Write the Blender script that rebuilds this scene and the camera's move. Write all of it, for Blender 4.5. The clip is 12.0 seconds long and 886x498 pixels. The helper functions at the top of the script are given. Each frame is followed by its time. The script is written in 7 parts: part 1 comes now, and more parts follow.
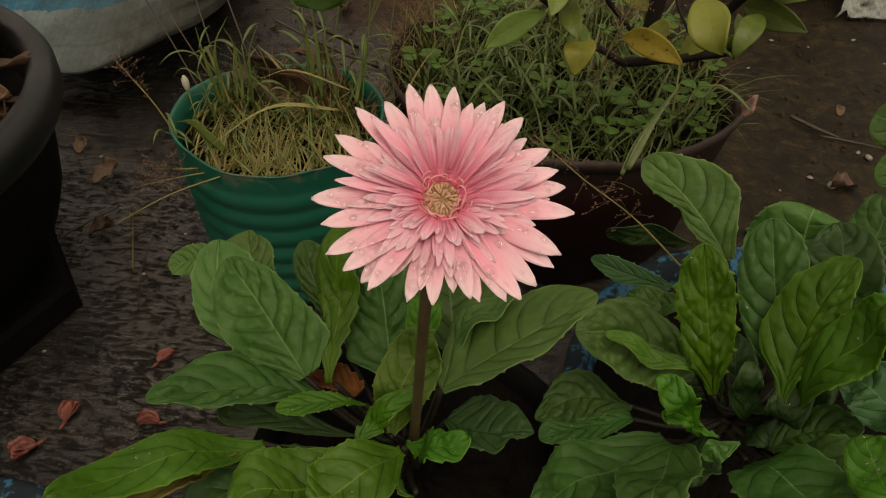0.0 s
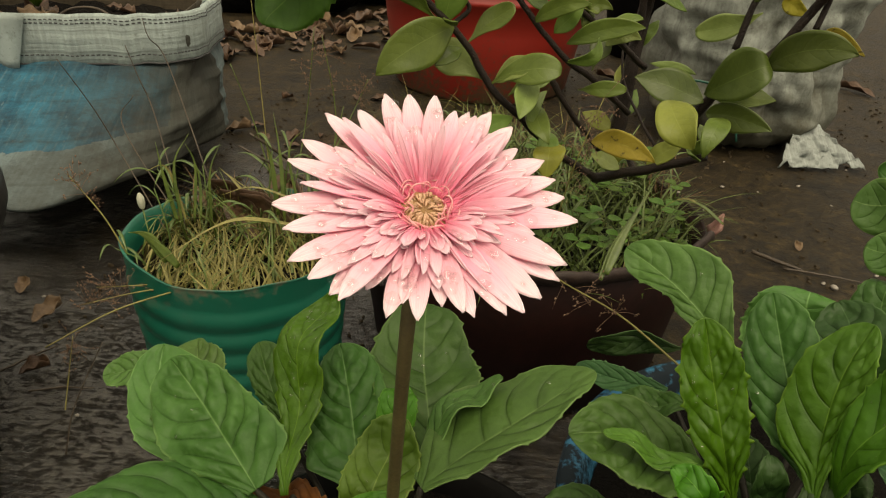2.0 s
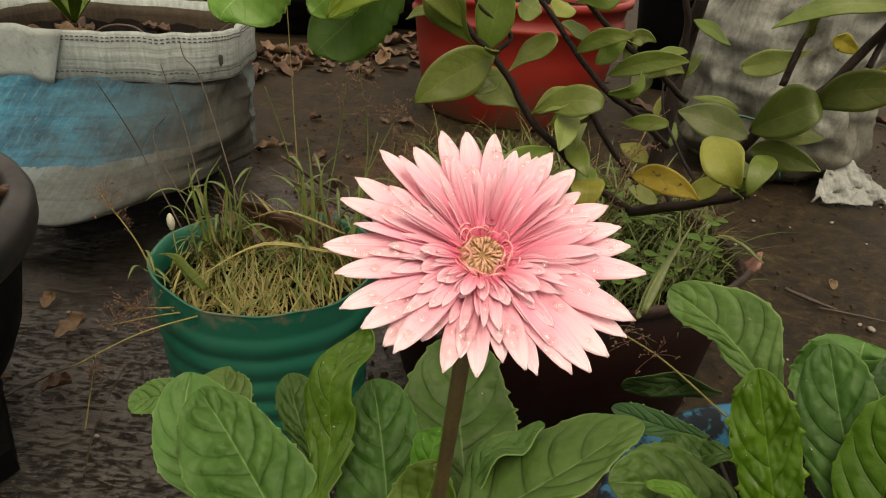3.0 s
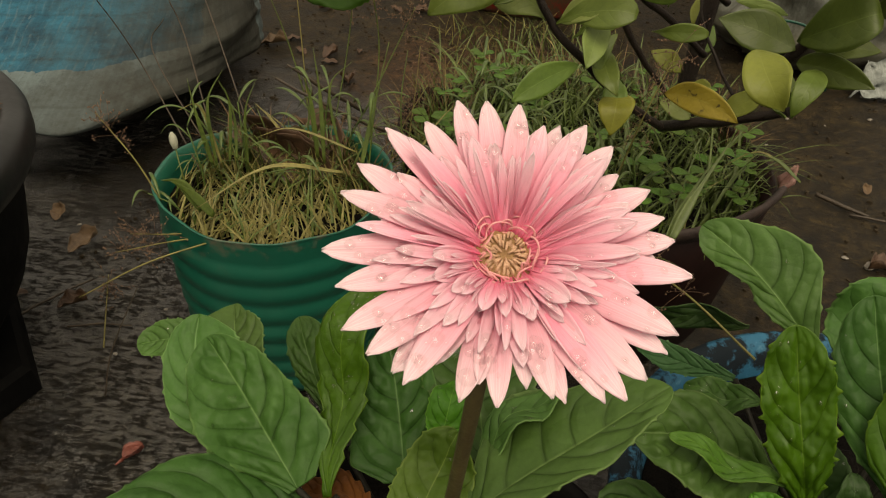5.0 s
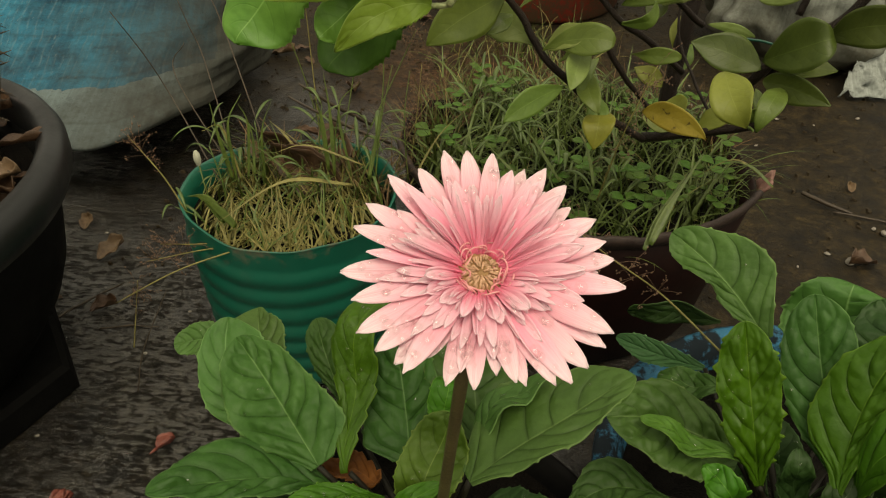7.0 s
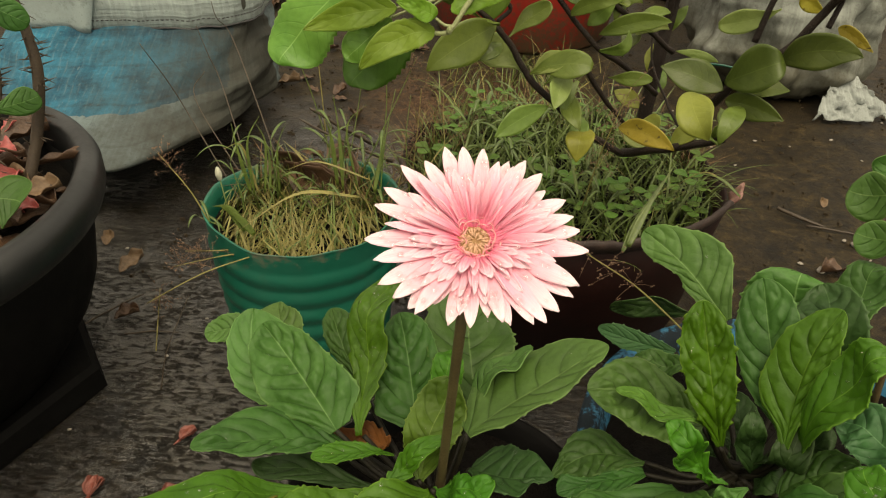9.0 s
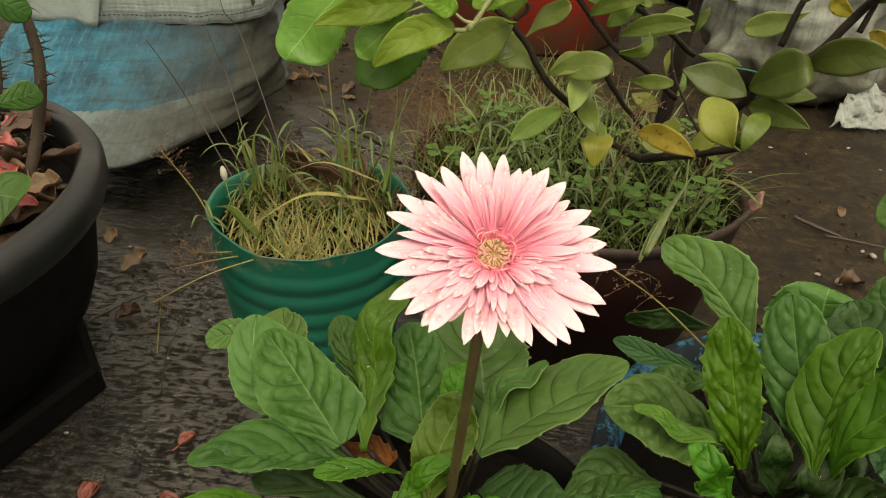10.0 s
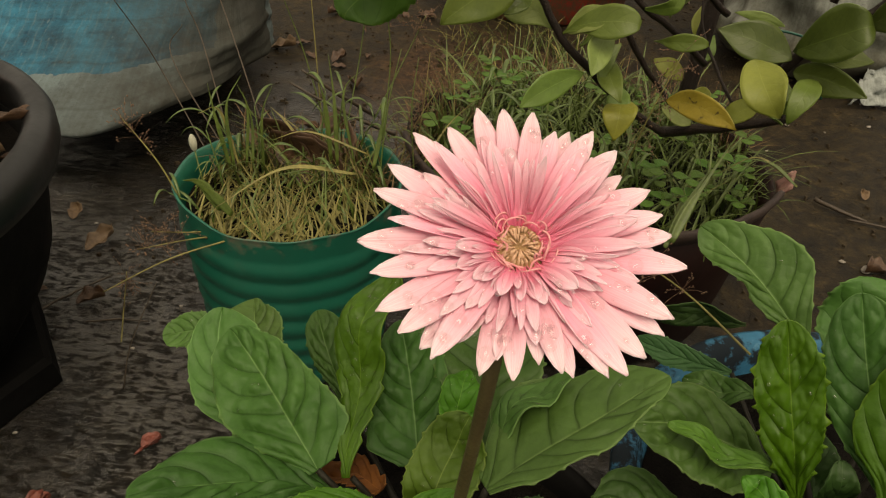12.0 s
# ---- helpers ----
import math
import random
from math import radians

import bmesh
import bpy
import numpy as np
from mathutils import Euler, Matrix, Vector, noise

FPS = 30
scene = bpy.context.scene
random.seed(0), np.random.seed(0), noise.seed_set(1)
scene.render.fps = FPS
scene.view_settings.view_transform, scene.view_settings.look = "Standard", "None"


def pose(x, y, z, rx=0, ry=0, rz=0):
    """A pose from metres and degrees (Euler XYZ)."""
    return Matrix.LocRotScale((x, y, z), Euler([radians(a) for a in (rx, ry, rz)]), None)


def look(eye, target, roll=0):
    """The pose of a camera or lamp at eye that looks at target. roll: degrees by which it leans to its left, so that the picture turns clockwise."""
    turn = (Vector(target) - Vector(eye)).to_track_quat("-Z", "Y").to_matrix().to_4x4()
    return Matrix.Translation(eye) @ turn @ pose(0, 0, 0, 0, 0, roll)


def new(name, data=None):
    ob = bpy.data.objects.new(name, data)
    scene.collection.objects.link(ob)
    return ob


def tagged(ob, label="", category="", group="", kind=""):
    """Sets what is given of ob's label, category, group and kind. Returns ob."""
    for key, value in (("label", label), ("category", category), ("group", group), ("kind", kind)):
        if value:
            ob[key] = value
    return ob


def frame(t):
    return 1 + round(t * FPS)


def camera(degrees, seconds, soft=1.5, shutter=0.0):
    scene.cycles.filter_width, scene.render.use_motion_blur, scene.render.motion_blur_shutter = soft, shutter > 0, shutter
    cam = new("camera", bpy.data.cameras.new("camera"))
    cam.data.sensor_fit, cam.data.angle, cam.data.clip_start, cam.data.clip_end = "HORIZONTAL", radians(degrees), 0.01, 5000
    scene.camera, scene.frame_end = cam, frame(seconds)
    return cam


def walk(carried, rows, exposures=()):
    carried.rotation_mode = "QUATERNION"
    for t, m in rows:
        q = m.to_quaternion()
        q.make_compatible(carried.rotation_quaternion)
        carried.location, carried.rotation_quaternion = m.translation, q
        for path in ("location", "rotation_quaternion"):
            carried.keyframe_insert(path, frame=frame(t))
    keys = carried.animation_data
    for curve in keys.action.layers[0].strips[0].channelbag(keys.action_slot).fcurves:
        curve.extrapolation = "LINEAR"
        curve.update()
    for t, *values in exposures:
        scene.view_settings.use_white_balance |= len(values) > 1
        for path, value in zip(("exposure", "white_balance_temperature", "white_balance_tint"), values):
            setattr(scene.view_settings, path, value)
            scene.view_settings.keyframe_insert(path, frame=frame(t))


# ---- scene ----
cam = camera(63.7, 12.0, 1.15)
PATH = [
    (0, (0.1, 0.163, 0.552), (-0.002, 1.619, -0.816), 2.9),
    (0.5, (0.103, 0.159, 0.538), (0.001, 1.71, -0.72), 3.8),
    (1, (0.102, 0.156, 0.524), (0.005, 1.77, -0.652), 4.0),
    (1.5, (0.099, 0.161, 0.504), (0.03, 1.858, -0.552), 3.9),
    (2, (0.095, 0.162, 0.485), (0.061, 1.916, -0.477), 3.5),
    (2.5, (0.087, 0.17, 0.482), (0.025, 1.958, -0.412), 4.3),
    (3, (0.082, 0.176, 0.485), (-0.006, 1.954, -0.427), 4.5),
    (3.2, (0.081, 0.179, 0.483), (-0.038, 1.945, -0.447), 5.1),
    (4.8, (0.078, 0.213, 0.495), (-0.027, 1.849, -0.652), 4.3),
    (5, (0.078, 0.215, 0.498), (-0.024, 1.819, -0.691), 3.9),
    (5.5, (0.079, 0.217, 0.504), (-0.034, 1.771, -0.749), 2.5),
    (6, (0.082, 0.209, 0.516), (-0.037, 1.772, -0.726), 2.2),
    (6.5, (0.084, 0.194, 0.523), (-0.036, 1.778, -0.691), 2.5),
    (7, (0.086, 0.177, 0.537), (-0.038, 1.772, -0.664), 2.6),
    (7.2, (0.087, 0.173, 0.54), (-0.032, 1.778, -0.647), 2.4),
    (8.8, (0.09, 0.115, 0.556), (-0.031, 1.757, -0.58), 2.4),
    (9, (0.09, 0.112, 0.556), (-0.033, 1.756, -0.577), 2.3),
    (9.5, (0.087, 0.118, 0.551), (-0.037, 1.767, -0.574), 2.5),
    (10, (0.084, 0.131, 0.548), (-0.054, 1.774, -0.584), 3.0),
    (10.5, (0.082, 0.131, 0.545), (-0.056, 1.771, -0.591), 3.0),
    (11, (0.078, 0.147, 0.534), (-0.059, 1.785, -0.605), 3.2),
    (11.5, (0.075, 0.172, 0.519), (-0.052, 1.796, -0.641), 3.5),
    (12, (0.074, 0.195, 0.508), (-0.035, 1.805, -0.674), 4.2),
]
walk(cam, [(t, look(eye, target, roll)) for t, eye, target, roll in PATH], [(0.0, -0.06, 8800, 14), (0.5, 0.04, 8800, 14), (1.0, 0.02, 8800, 14), (1.5, 0.23, 8800, 11), (2.0, 0.71, 8800, 6), (2.5, 0.76, 8800, 8), (3.0, 0.68, 8800, 15), (5.0, 0.41, 8800, 9), (5.5, 0.34, 8800, 7), (6.0, 0.37, 8800, 5), (7.0, 0.45, 8800, 3), (9.0, 0.97, 8800, 7), (9.5, 0.97, 8800, 7), (10.5, 0.93, 8800, 5), (11.0, 0.97, 8800, 3), (11.5, 0.82, 8800, 7), (12.0, 0.49, 9000, 10)])

# light: a bright overcast sky with a broad, weak sun behind the cloud
SUN_HEIGHT, SUN_TURN = 68.0, 165.0
world = bpy.data.worlds.new("overcast")
scene.world = world
world.use_nodes = True
wn = world.node_tree
sky = wn.nodes.new("ShaderNodeTexSky")
sky.sky_type, sky.sun_disc = "NISHITA", False
sky.sun_elevation, sky.sun_rotation = radians(SUN_HEIGHT), radians(SUN_TURN)
grey = wn.nodes.new("ShaderNodeHueSaturation")
grey.inputs["Saturation"].default_value = 0.05
wn.links.new(sky.outputs["Color"], grey.inputs["Color"])
# an overcast sky is brightest overhead and dull towards the horizon
way = wn.nodes.new("ShaderNodeTexCoord")
split = wn.nodes.new("ShaderNodeSeparateXYZ")
wn.links.new(way.outputs["Generated"], split.inputs[0])
height = wn.nodes.new("ShaderNodeMapRange")
height.inputs["To Min"].default_value, height.inputs["To Max"].default_value = 0.42, 1.52
wn.links.new(split.outputs["Z"], height.inputs["Value"])
dull = wn.nodes.new("ShaderNodeMix")
dull.data_type, dull.blend_type = "RGBA", "MULTIPLY"
dull.inputs[0].default_value = 1.0
wn.links.new(grey.outputs["Color"], dull.inputs[6])
wn.links.new(height.outputs[0], dull.inputs[7])
wn.links.new(dull.outputs[2], wn.nodes["Background"].inputs["Color"])
wn.nodes["Background"].inputs["Strength"].default_value = 0.142
sun = new("sun", bpy.data.lights.new("sun", "SUN"))
sun.data.energy, sun.data.angle, sun.data.color = 1.1, radians(45), (1.0, 0.96, 0.9)
az = radians(SUN_TURN)
sun.matrix_world = look((4 * math.sin(az), 4 * math.cos(az), 4 * math.tan(radians(SUN_HEIGHT))), (0, 0, 0))


# ---- materials ----
class Mat:
    """A node material with a few shortcuts."""

    def __init__(self, name, rough=0.6, metal=0.0, spec=0.5):
        self.m = bpy.data.materials.new(name)
        self.m.use_nodes = True
        self.t = self.m.node_tree
        self.b = self.t.nodes["Principled BSDF"]
        self.put(self.b, "Roughness", rough)
        self.put(self.b, "Metallic", metal)
        self.put(self.b, "Specular IOR Level", spec)

    def put(self, node, key, value):
        if isinstance(value, bpy.types.NodeSocket):
            self.t.links.new(value, node.inputs[key])
        else:
            node.inputs[key].default_value = value

    def node(self, kind, out=0, **ins):
        n = self.t.nodes.new("ShaderNode" + kind)
        for k, v in ins.items():
            k = int(k[1:]) if k[0] == "i" and k[1:].isdigit() else k.replace("_", " ")
            self.put(n, k, v)
        return n.outputs[out]

    def times(self, vector, factors):
        n = self.t.nodes.new("ShaderNodeVectorMath")
        n.operation = "MULTIPLY"
        self.put(n, 0, vector)
        self.put(n, 1, factors)
        return n.outputs[0]

    def where(self):
        return self.node("TexCoord", "Object")

    def uv(self):
        return self.node("TexCoord", "UV")

    def noise(self, scale, detail=4.0, rough=0.55, at=None, distort=0.0):
        return self.node("TexNoise", "Fac", Vector=at or self.where(), Scale=scale, Detail=detail, Roughness=rough, Distortion=distort)

    def ramp(self, fac, stops):
        n = self.t.nodes.new("ShaderNodeValToRGB")
        e = n.color_ramp.elements
        while len(e) < len(stops):
            e.new(0.5)
        for q, (p, c) in zip(e, stops):
            q.position = p
            q.color = (c, c, c, 1) if isinstance(c, (int, float)) else (*c, 1)
        self.put(n, "Fac", fac)
        return n.outputs["Color"]

    def mix(self, fac, a, b, blend="MIX"):
        n = self.t.nodes.new("ShaderNodeMix")
        n.data_type, n.blend_type = "RGBA", blend
        for k, v in ((0, fac), (6, a), (7, b)):
            if isinstance(v, tuple) and len(v) == 3:
                v = (*v, 1)
            self.put(n, k, v)
        return n.outputs[2]

    def math(self, op, a, b=0.0, c=0.0):
        n = self.t.nodes.new("ShaderNodeMath")
        n.operation = op
        for k, v in enumerate((a, b, c)):
            self.put(n, k, v)
        return n.outputs[0]

    def bump(self, height, strength=0.4, distance=0.002):
        self.put(self.b, "Normal", self.node("Bump", Height=height, Strength=strength, Distance=distance))

    def colour(self, c):
        self.put(self.b, "Base Color", (*c, 1) if isinstance(c, tuple) else c)

    def chance(self):
        return self.node("ObjectInfo", "Random")

    def thin(self, share, c):
        """Lets some light through, as thin leaves and petals do."""
        tr = self.t.nodes.new("ShaderNodeBsdfTranslucent")
        self.put(tr, "Color", (*c, 1) if isinstance(c, tuple) else c)
        mx = self.t.nodes.new("ShaderNodeMixShader")
        mx.inputs[0].default_value = share
        self.t.links.new(self.b.outputs[0], mx.inputs[1])
        self.t.links.new(tr.outputs[0], mx.inputs[2])
        self.t.links.new(mx.outputs[0], self.t.nodes["Material Output"].inputs["Surface"])


def leaf_material(name, dark, light, vein, rough=0.5, spots=0.0, thin=0.3, veins=6.0, vein_amount=0.55, quilted=1.0):
    """Leaf skin: mottled blade, pale midrib and side veins painted dark as shaded creases, laid along the leaf's own
    length and width.
    """
    k = Mat(name, rough + 0.03, 0, 0.33)
    sep = k.t.nodes.new("ShaderNodeSeparateXYZ")
    k.t.links.new(k.uv(), sep.inputs[0])
    across = k.math("ABSOLUTE", k.math("SUBTRACT", sep.outputs[0], 0.5))
    other = k.math("MULTIPLY", k.math("GREATER_THAN", sep.outputs[0], 0.5), 0.45)
    sway = k.math("SINE", k.math("ADD", k.math("MULTIPLY", sep.outputs[1], 13.0), k.math("MULTIPLY", other, 4.4)))
    wob = k.math("ADD", k.math("ADD", k.math("MULTIPLY", sway, 0.12), k.math("MULTIPLY", k.math("SUBTRACT", k.noise(48, 3), 0.5), 0.16)), other)
    bow = k.math("ADD", k.math("MULTIPLY", across, 1.4), k.math("MULTIPLY", k.math("MULTIPLY", across, across), 4.8))
    phase = k.math("ADD", k.math("SUBTRACT", k.math("MULTIPLY", sep.outputs[1], veins), bow), wob)
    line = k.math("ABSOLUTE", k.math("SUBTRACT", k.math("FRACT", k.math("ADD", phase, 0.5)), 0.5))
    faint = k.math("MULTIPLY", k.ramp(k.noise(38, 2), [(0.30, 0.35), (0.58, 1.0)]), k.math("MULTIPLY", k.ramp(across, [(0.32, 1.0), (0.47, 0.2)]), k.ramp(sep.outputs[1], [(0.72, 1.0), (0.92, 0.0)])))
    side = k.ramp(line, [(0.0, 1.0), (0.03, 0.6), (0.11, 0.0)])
    cells = k.node("TexVoronoi", "Distance", Vector=k.where(), Scale=170.0, Randomness=1.0)
    quilt = k.math("SUBTRACT", k.mix(faint, (1.0, 1.0, 1.0), k.ramp(line, [(0.0, 0.0), (0.07, 0.7), (0.25, 1.0)])), k.math("MULTIPLY", cells, 0.7))
    rim = k.ramp(across, [(0.474, 0.0), (0.492, 1.0)])
    mid = k.ramp(across, [(0.0, 1.0), (0.006, 0.7), (0.013, 0.0)])
    patch = k.ramp(k.noise(45, 5), [(0.3, 0.0), (0.7, 1.0)])
    base = k.mix(patch, dark, light)
    fine = k.noise(420, 3)
    base = k.mix(0.18, base, k.ramp(fine, [(0.3, tuple(0.6 * c for c in dark)), (0.75, light)]))
    # side veins darkened in colour, as the shade in their creases
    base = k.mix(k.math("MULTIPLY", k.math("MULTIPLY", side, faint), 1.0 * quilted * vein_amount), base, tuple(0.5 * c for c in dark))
    base = k.mix(k.math("MULTIPLY", mid, vein_amount), base, vein)
    base = k.mix(k.math("MULTIPLY", rim, 0.48), base, vein)
    hue = k.t.nodes.new("ShaderNodeHueSaturation")
    k.put(hue, "Hue", k.math("ADD", 0.485, k.math("MULTIPLY", k.chance(), 0.03)))
    k.put(hue, "Value", k.math("ADD", 0.85, k.math("MULTIPLY", k.chance(), 0.3)))
    k.put(hue, "Color", base)
    col = hue.outputs[0]
    if spots:
        s = k.ramp(k.noise(160, 3, at=k.uv()) if spots > 1 else k.noise(130, 4, distort=1.0), [(0.62, 0.0), (0.68, 1.0)])
        col = k.mix(k.math("MULTIPLY", s, min(spots, 1.0)), col, (0.03, 0.02, 0.008))
    k.colour(col)
    k.put(k.b, "Roughness", k.math("ADD", rough - 0.04, k.math("MULTIPLY", k.noise(25, 2), 0.14)))
    h = k.math("ADD", k.math("MULTIPLY", fine, 0.18), k.math("ADD", k.math("MULTIPLY", k.noise(110, 3), 0.5), k.math("MULTIPLY", quilt, 0.8 * quilted)))
    k.bump(h, 0.32 + 0.25 * quilted, 0.0020)
    k.thin(thin, hue.outputs[0])
    return k.m


LEAF = {
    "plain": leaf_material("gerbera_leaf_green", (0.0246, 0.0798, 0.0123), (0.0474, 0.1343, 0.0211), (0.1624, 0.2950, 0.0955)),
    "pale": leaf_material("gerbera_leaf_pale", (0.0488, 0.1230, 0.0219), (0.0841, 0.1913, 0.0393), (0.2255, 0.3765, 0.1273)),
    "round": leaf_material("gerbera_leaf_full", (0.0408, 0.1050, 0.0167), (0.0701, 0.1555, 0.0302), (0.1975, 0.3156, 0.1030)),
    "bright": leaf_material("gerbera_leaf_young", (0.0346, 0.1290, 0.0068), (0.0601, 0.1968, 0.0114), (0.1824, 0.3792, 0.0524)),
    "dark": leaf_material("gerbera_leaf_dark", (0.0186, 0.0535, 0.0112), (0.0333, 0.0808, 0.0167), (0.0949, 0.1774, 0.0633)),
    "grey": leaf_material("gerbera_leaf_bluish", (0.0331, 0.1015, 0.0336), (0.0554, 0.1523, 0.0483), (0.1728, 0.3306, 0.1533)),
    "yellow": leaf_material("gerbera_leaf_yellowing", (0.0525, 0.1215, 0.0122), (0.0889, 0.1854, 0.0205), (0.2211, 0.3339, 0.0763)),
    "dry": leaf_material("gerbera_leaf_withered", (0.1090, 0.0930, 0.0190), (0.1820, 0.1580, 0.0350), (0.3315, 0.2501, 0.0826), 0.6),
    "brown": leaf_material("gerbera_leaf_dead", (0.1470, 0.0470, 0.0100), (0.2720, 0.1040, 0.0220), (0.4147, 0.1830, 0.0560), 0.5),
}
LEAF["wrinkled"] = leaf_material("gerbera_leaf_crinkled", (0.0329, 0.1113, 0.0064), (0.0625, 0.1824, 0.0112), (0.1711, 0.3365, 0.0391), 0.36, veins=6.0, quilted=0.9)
LEAF["lobed"] = LEAF["wet"] = LEAF["bright"]
SHRUB = {
    "olive": leaf_material("shrub_leaf_olive", (0.0775, 0.1248, 0.0202), (0.1242, 0.1846, 0.0342), (0.1834, 0.2595, 0.0682), 0.38, 0, 0.2, 7, 0.55, 0.2),
    "pale": leaf_material("shrub_leaf_pale", (0.1277, 0.1735, 0.0409), (0.1913, 0.2426, 0.0682), (0.2373, 0.3036, 0.0957), 0.45, 0, 0.2, 7, 0.55, 0.2),
    "dark": leaf_material("shrub_leaf_dark", (0.0487, 0.0783, 0.0140), (0.0834, 0.1209, 0.0240), (0.1277, 0.1957, 0.0482), 0.36, 0, 0.2, 7, 0.55, 0.2),
    "yolive": leaf_material("shrub_leaf_yellow_olive", (0.1560, 0.1846, 0.0274), (0.2283, 0.2595, 0.0482), (0.2563, 0.2935, 0.0682), 0.4, 0, 0.2, 7, 0.55, 0.2),
    "yellow": leaf_material("shrub_leaf_yellow", (0.2373, 0.1957, 0.0202), (0.3297, 0.2815, 0.0342), (0.3297, 0.3256, 0.0682), 0.42, 0.9, 0.2, 7, 0.5, 0.2),
    "yspot": leaf_material("shrub_leaf_spotted", (0.1560, 0.1735, 0.0202), (0.2477, 0.2595, 0.0342), (0.2750, 0.3036, 0.0682), 0.42, 0.9, 0.2, 7, 0.55, 0.2),
}
OVER = {
    "lime": leaf_material("overhang_leaf_lime", (0.1260, 0.2546, 0.0232), (0.2281, 0.3872, 0.0456), (0.3872, 0.5626, 0.1624), 0.4, 0, 0.5, 6, 0.5, 0.3),
    "deep": leaf_material("overhang_leaf_deep", (0.040, 0.095, 0.012), (0.075, 0.150, 0.022), (0.14, 0.22, 0.05), 0.4, 0, 0.35, 6, 0.5, 0.3),
    "dark": leaf_material("overhang_leaf_green", (0.0875, 0.2018, 0.0290), (0.1615, 0.3017, 0.0500), (0.3213, 0.5015, 0.1460), 0.34, 0, 0.3, 6, 0.5, 0.3),
}


def petal_material(name, colours):
    k = Mat(name, 0.5, 0, 0.35)
    sep = k.t.nodes.new("ShaderNodeSeparateXYZ")
    k.t.links.new(k.uv(), sep.inputs[0])
    along = k.ramp(sep.outputs[1], [(p, c) for p, c in zip((0.0, 0.3, 0.68, 1.0), colours)])
    streak = k.node("TexNoise", "Fac", Vector=k.times(k.uv(), (26.0, 1.4, 1.0)), Scale=1.0, Detail=3.0)
    col = k.mix(k.math("MULTIPLY", k.ramp(streak, [(0.42, 0.0), (0.62, 1.0)]), 0.30), along, colours[0])
    hue = k.t.nodes.new("ShaderNodeHueSaturation")
    k.put(hue, "Saturation", k.math("ADD", 0.92, k.math("MULTIPLY", k.chance(), 0.18)))
    k.put(hue, "Value", k.math("ADD", 0.95, k.math("MULTIPLY", k.chance(), 0.08)))
    k.put(hue, "Color", col)
    k.colour(hue.outputs[0])
    k.bump(streak, 0.6, 0.0006)
    k.thin(0.2, hue.outputs[0])
    return k.m


PETAL = petal_material("petal_pink", ((0.88, 0.23, 0.34), (0.93, 0.355, 0.473), (0.95, 0.565, 0.66), (0.98, 0.84, 0.885)))
PETAL_INNER = petal_material("petal_inner_pink", ((0.87, 0.20, 0.315), (0.92, 0.34, 0.465), (0.95, 0.54, 0.65), (0.97, 0.79, 0.86)))


def mottled(name, a, b, scale, rough=0.6, bump=0.3, dist=0.002, spec=0.5, fine=None, wet=0.0):
    k = Mat(name, rough, 0, spec)
    n1 = k.noise(scale, 5, 0.6)
    n2 = k.noise(fine or scale * 9, 4, 0.6)
    c = k.mix(k.ramp(n1, [(0.32, 0.0), (0.68, 1.0)]), a, b)
    c = k.mix(0.35, c, k.mix(k.ramp(n2, [(0.35, 0.0), (0.7, 1.0)]), tuple(0.55 * x for x in a), b))
    k.colour(c)
    k.put(k.b, "Roughness", k.math("ADD", rough - wet, k.math("MULTIPLY", k.ramp(k.noise(scale * 1.7, 3), [(0.35, 0.0), (0.65, 1.0)]), 2 * wet)))
    k.bump(k.math("ADD", n1, n2), bump, dist)
    return k.m


STEM = mottled("flower_stem", (0.055, 0.038, 0.016), (0.10, 0.078, 0.03), 60, 0.55, 0.4, 0.0008)
# stalks coloured near black to deepen the shaded gaps at the crowns
PETIOLE = mottled("leaf_stalk", (0.006, 0.005, 0.003), (0.016, 0.014, 0.007), 60, 0.55, 0.3, 0.002, 0.25)
SHOOT = mottled("young_shoot", (0.16, 0.20, 0.07), (0.30, 0.33, 0.17), 120, 0.6)
BARK = mottled("dark_wet_bark", (0.008, 0.005, 0.004), (0.024, 0.015, 0.010), 80, 0.55, 0.8, 0.0015, 0.25)
DISC = mottled("flower_disc", (0.25, 0.12, 0.05), (0.42, 0.25, 0.10), 900, 0.6)
FLORET = mottled("disc_floret", (0.46, 0.25, 0.14), (0.80, 0.51, 0.34), 500, 0.6)
CURL = mottled("curled_floret", (0.80, 0.27, 0.29), (0.88, 0.46, 0.46), 300, 0.55)
def worn_green():
    """Green pot plastic with dried mud smears and scuffs."""
    k = Mat("green_pot_plastic", 0.42)
    c = k.mix(k.noise(9, 5), (0.0, 0.07, 0.045), (0.006, 0.13, 0.083))
    smear = k.math("MULTIPLY", k.ramp(k.noise(24, 5, 0.65), [(0.56, 0.0), (0.66, 1.0)]), k.ramp(k.node("SeparateXYZ", 2, Vector=k.where()), [(0.145, 0.05), (0.172, 0.75)]))
    c = k.mix(smear, c, (0.15, 0.125, 0.085))
    scuff = k.ramp(k.noise(150, 4, 0.7), [(0.66, 0.0), (0.72, 1.0)])
    c = k.mix(k.math("MULTIPLY", scuff, 0.5), c, (0.006, 0.02, 0.014))
    k.colour(c)
    k.put(k.b, "Roughness", k.math("ADD", 0.36, k.math("MULTIPLY", smear, 0.4)))
    k.bump(k.noise(70, 4), 0.15, 0.001)
    return k.m


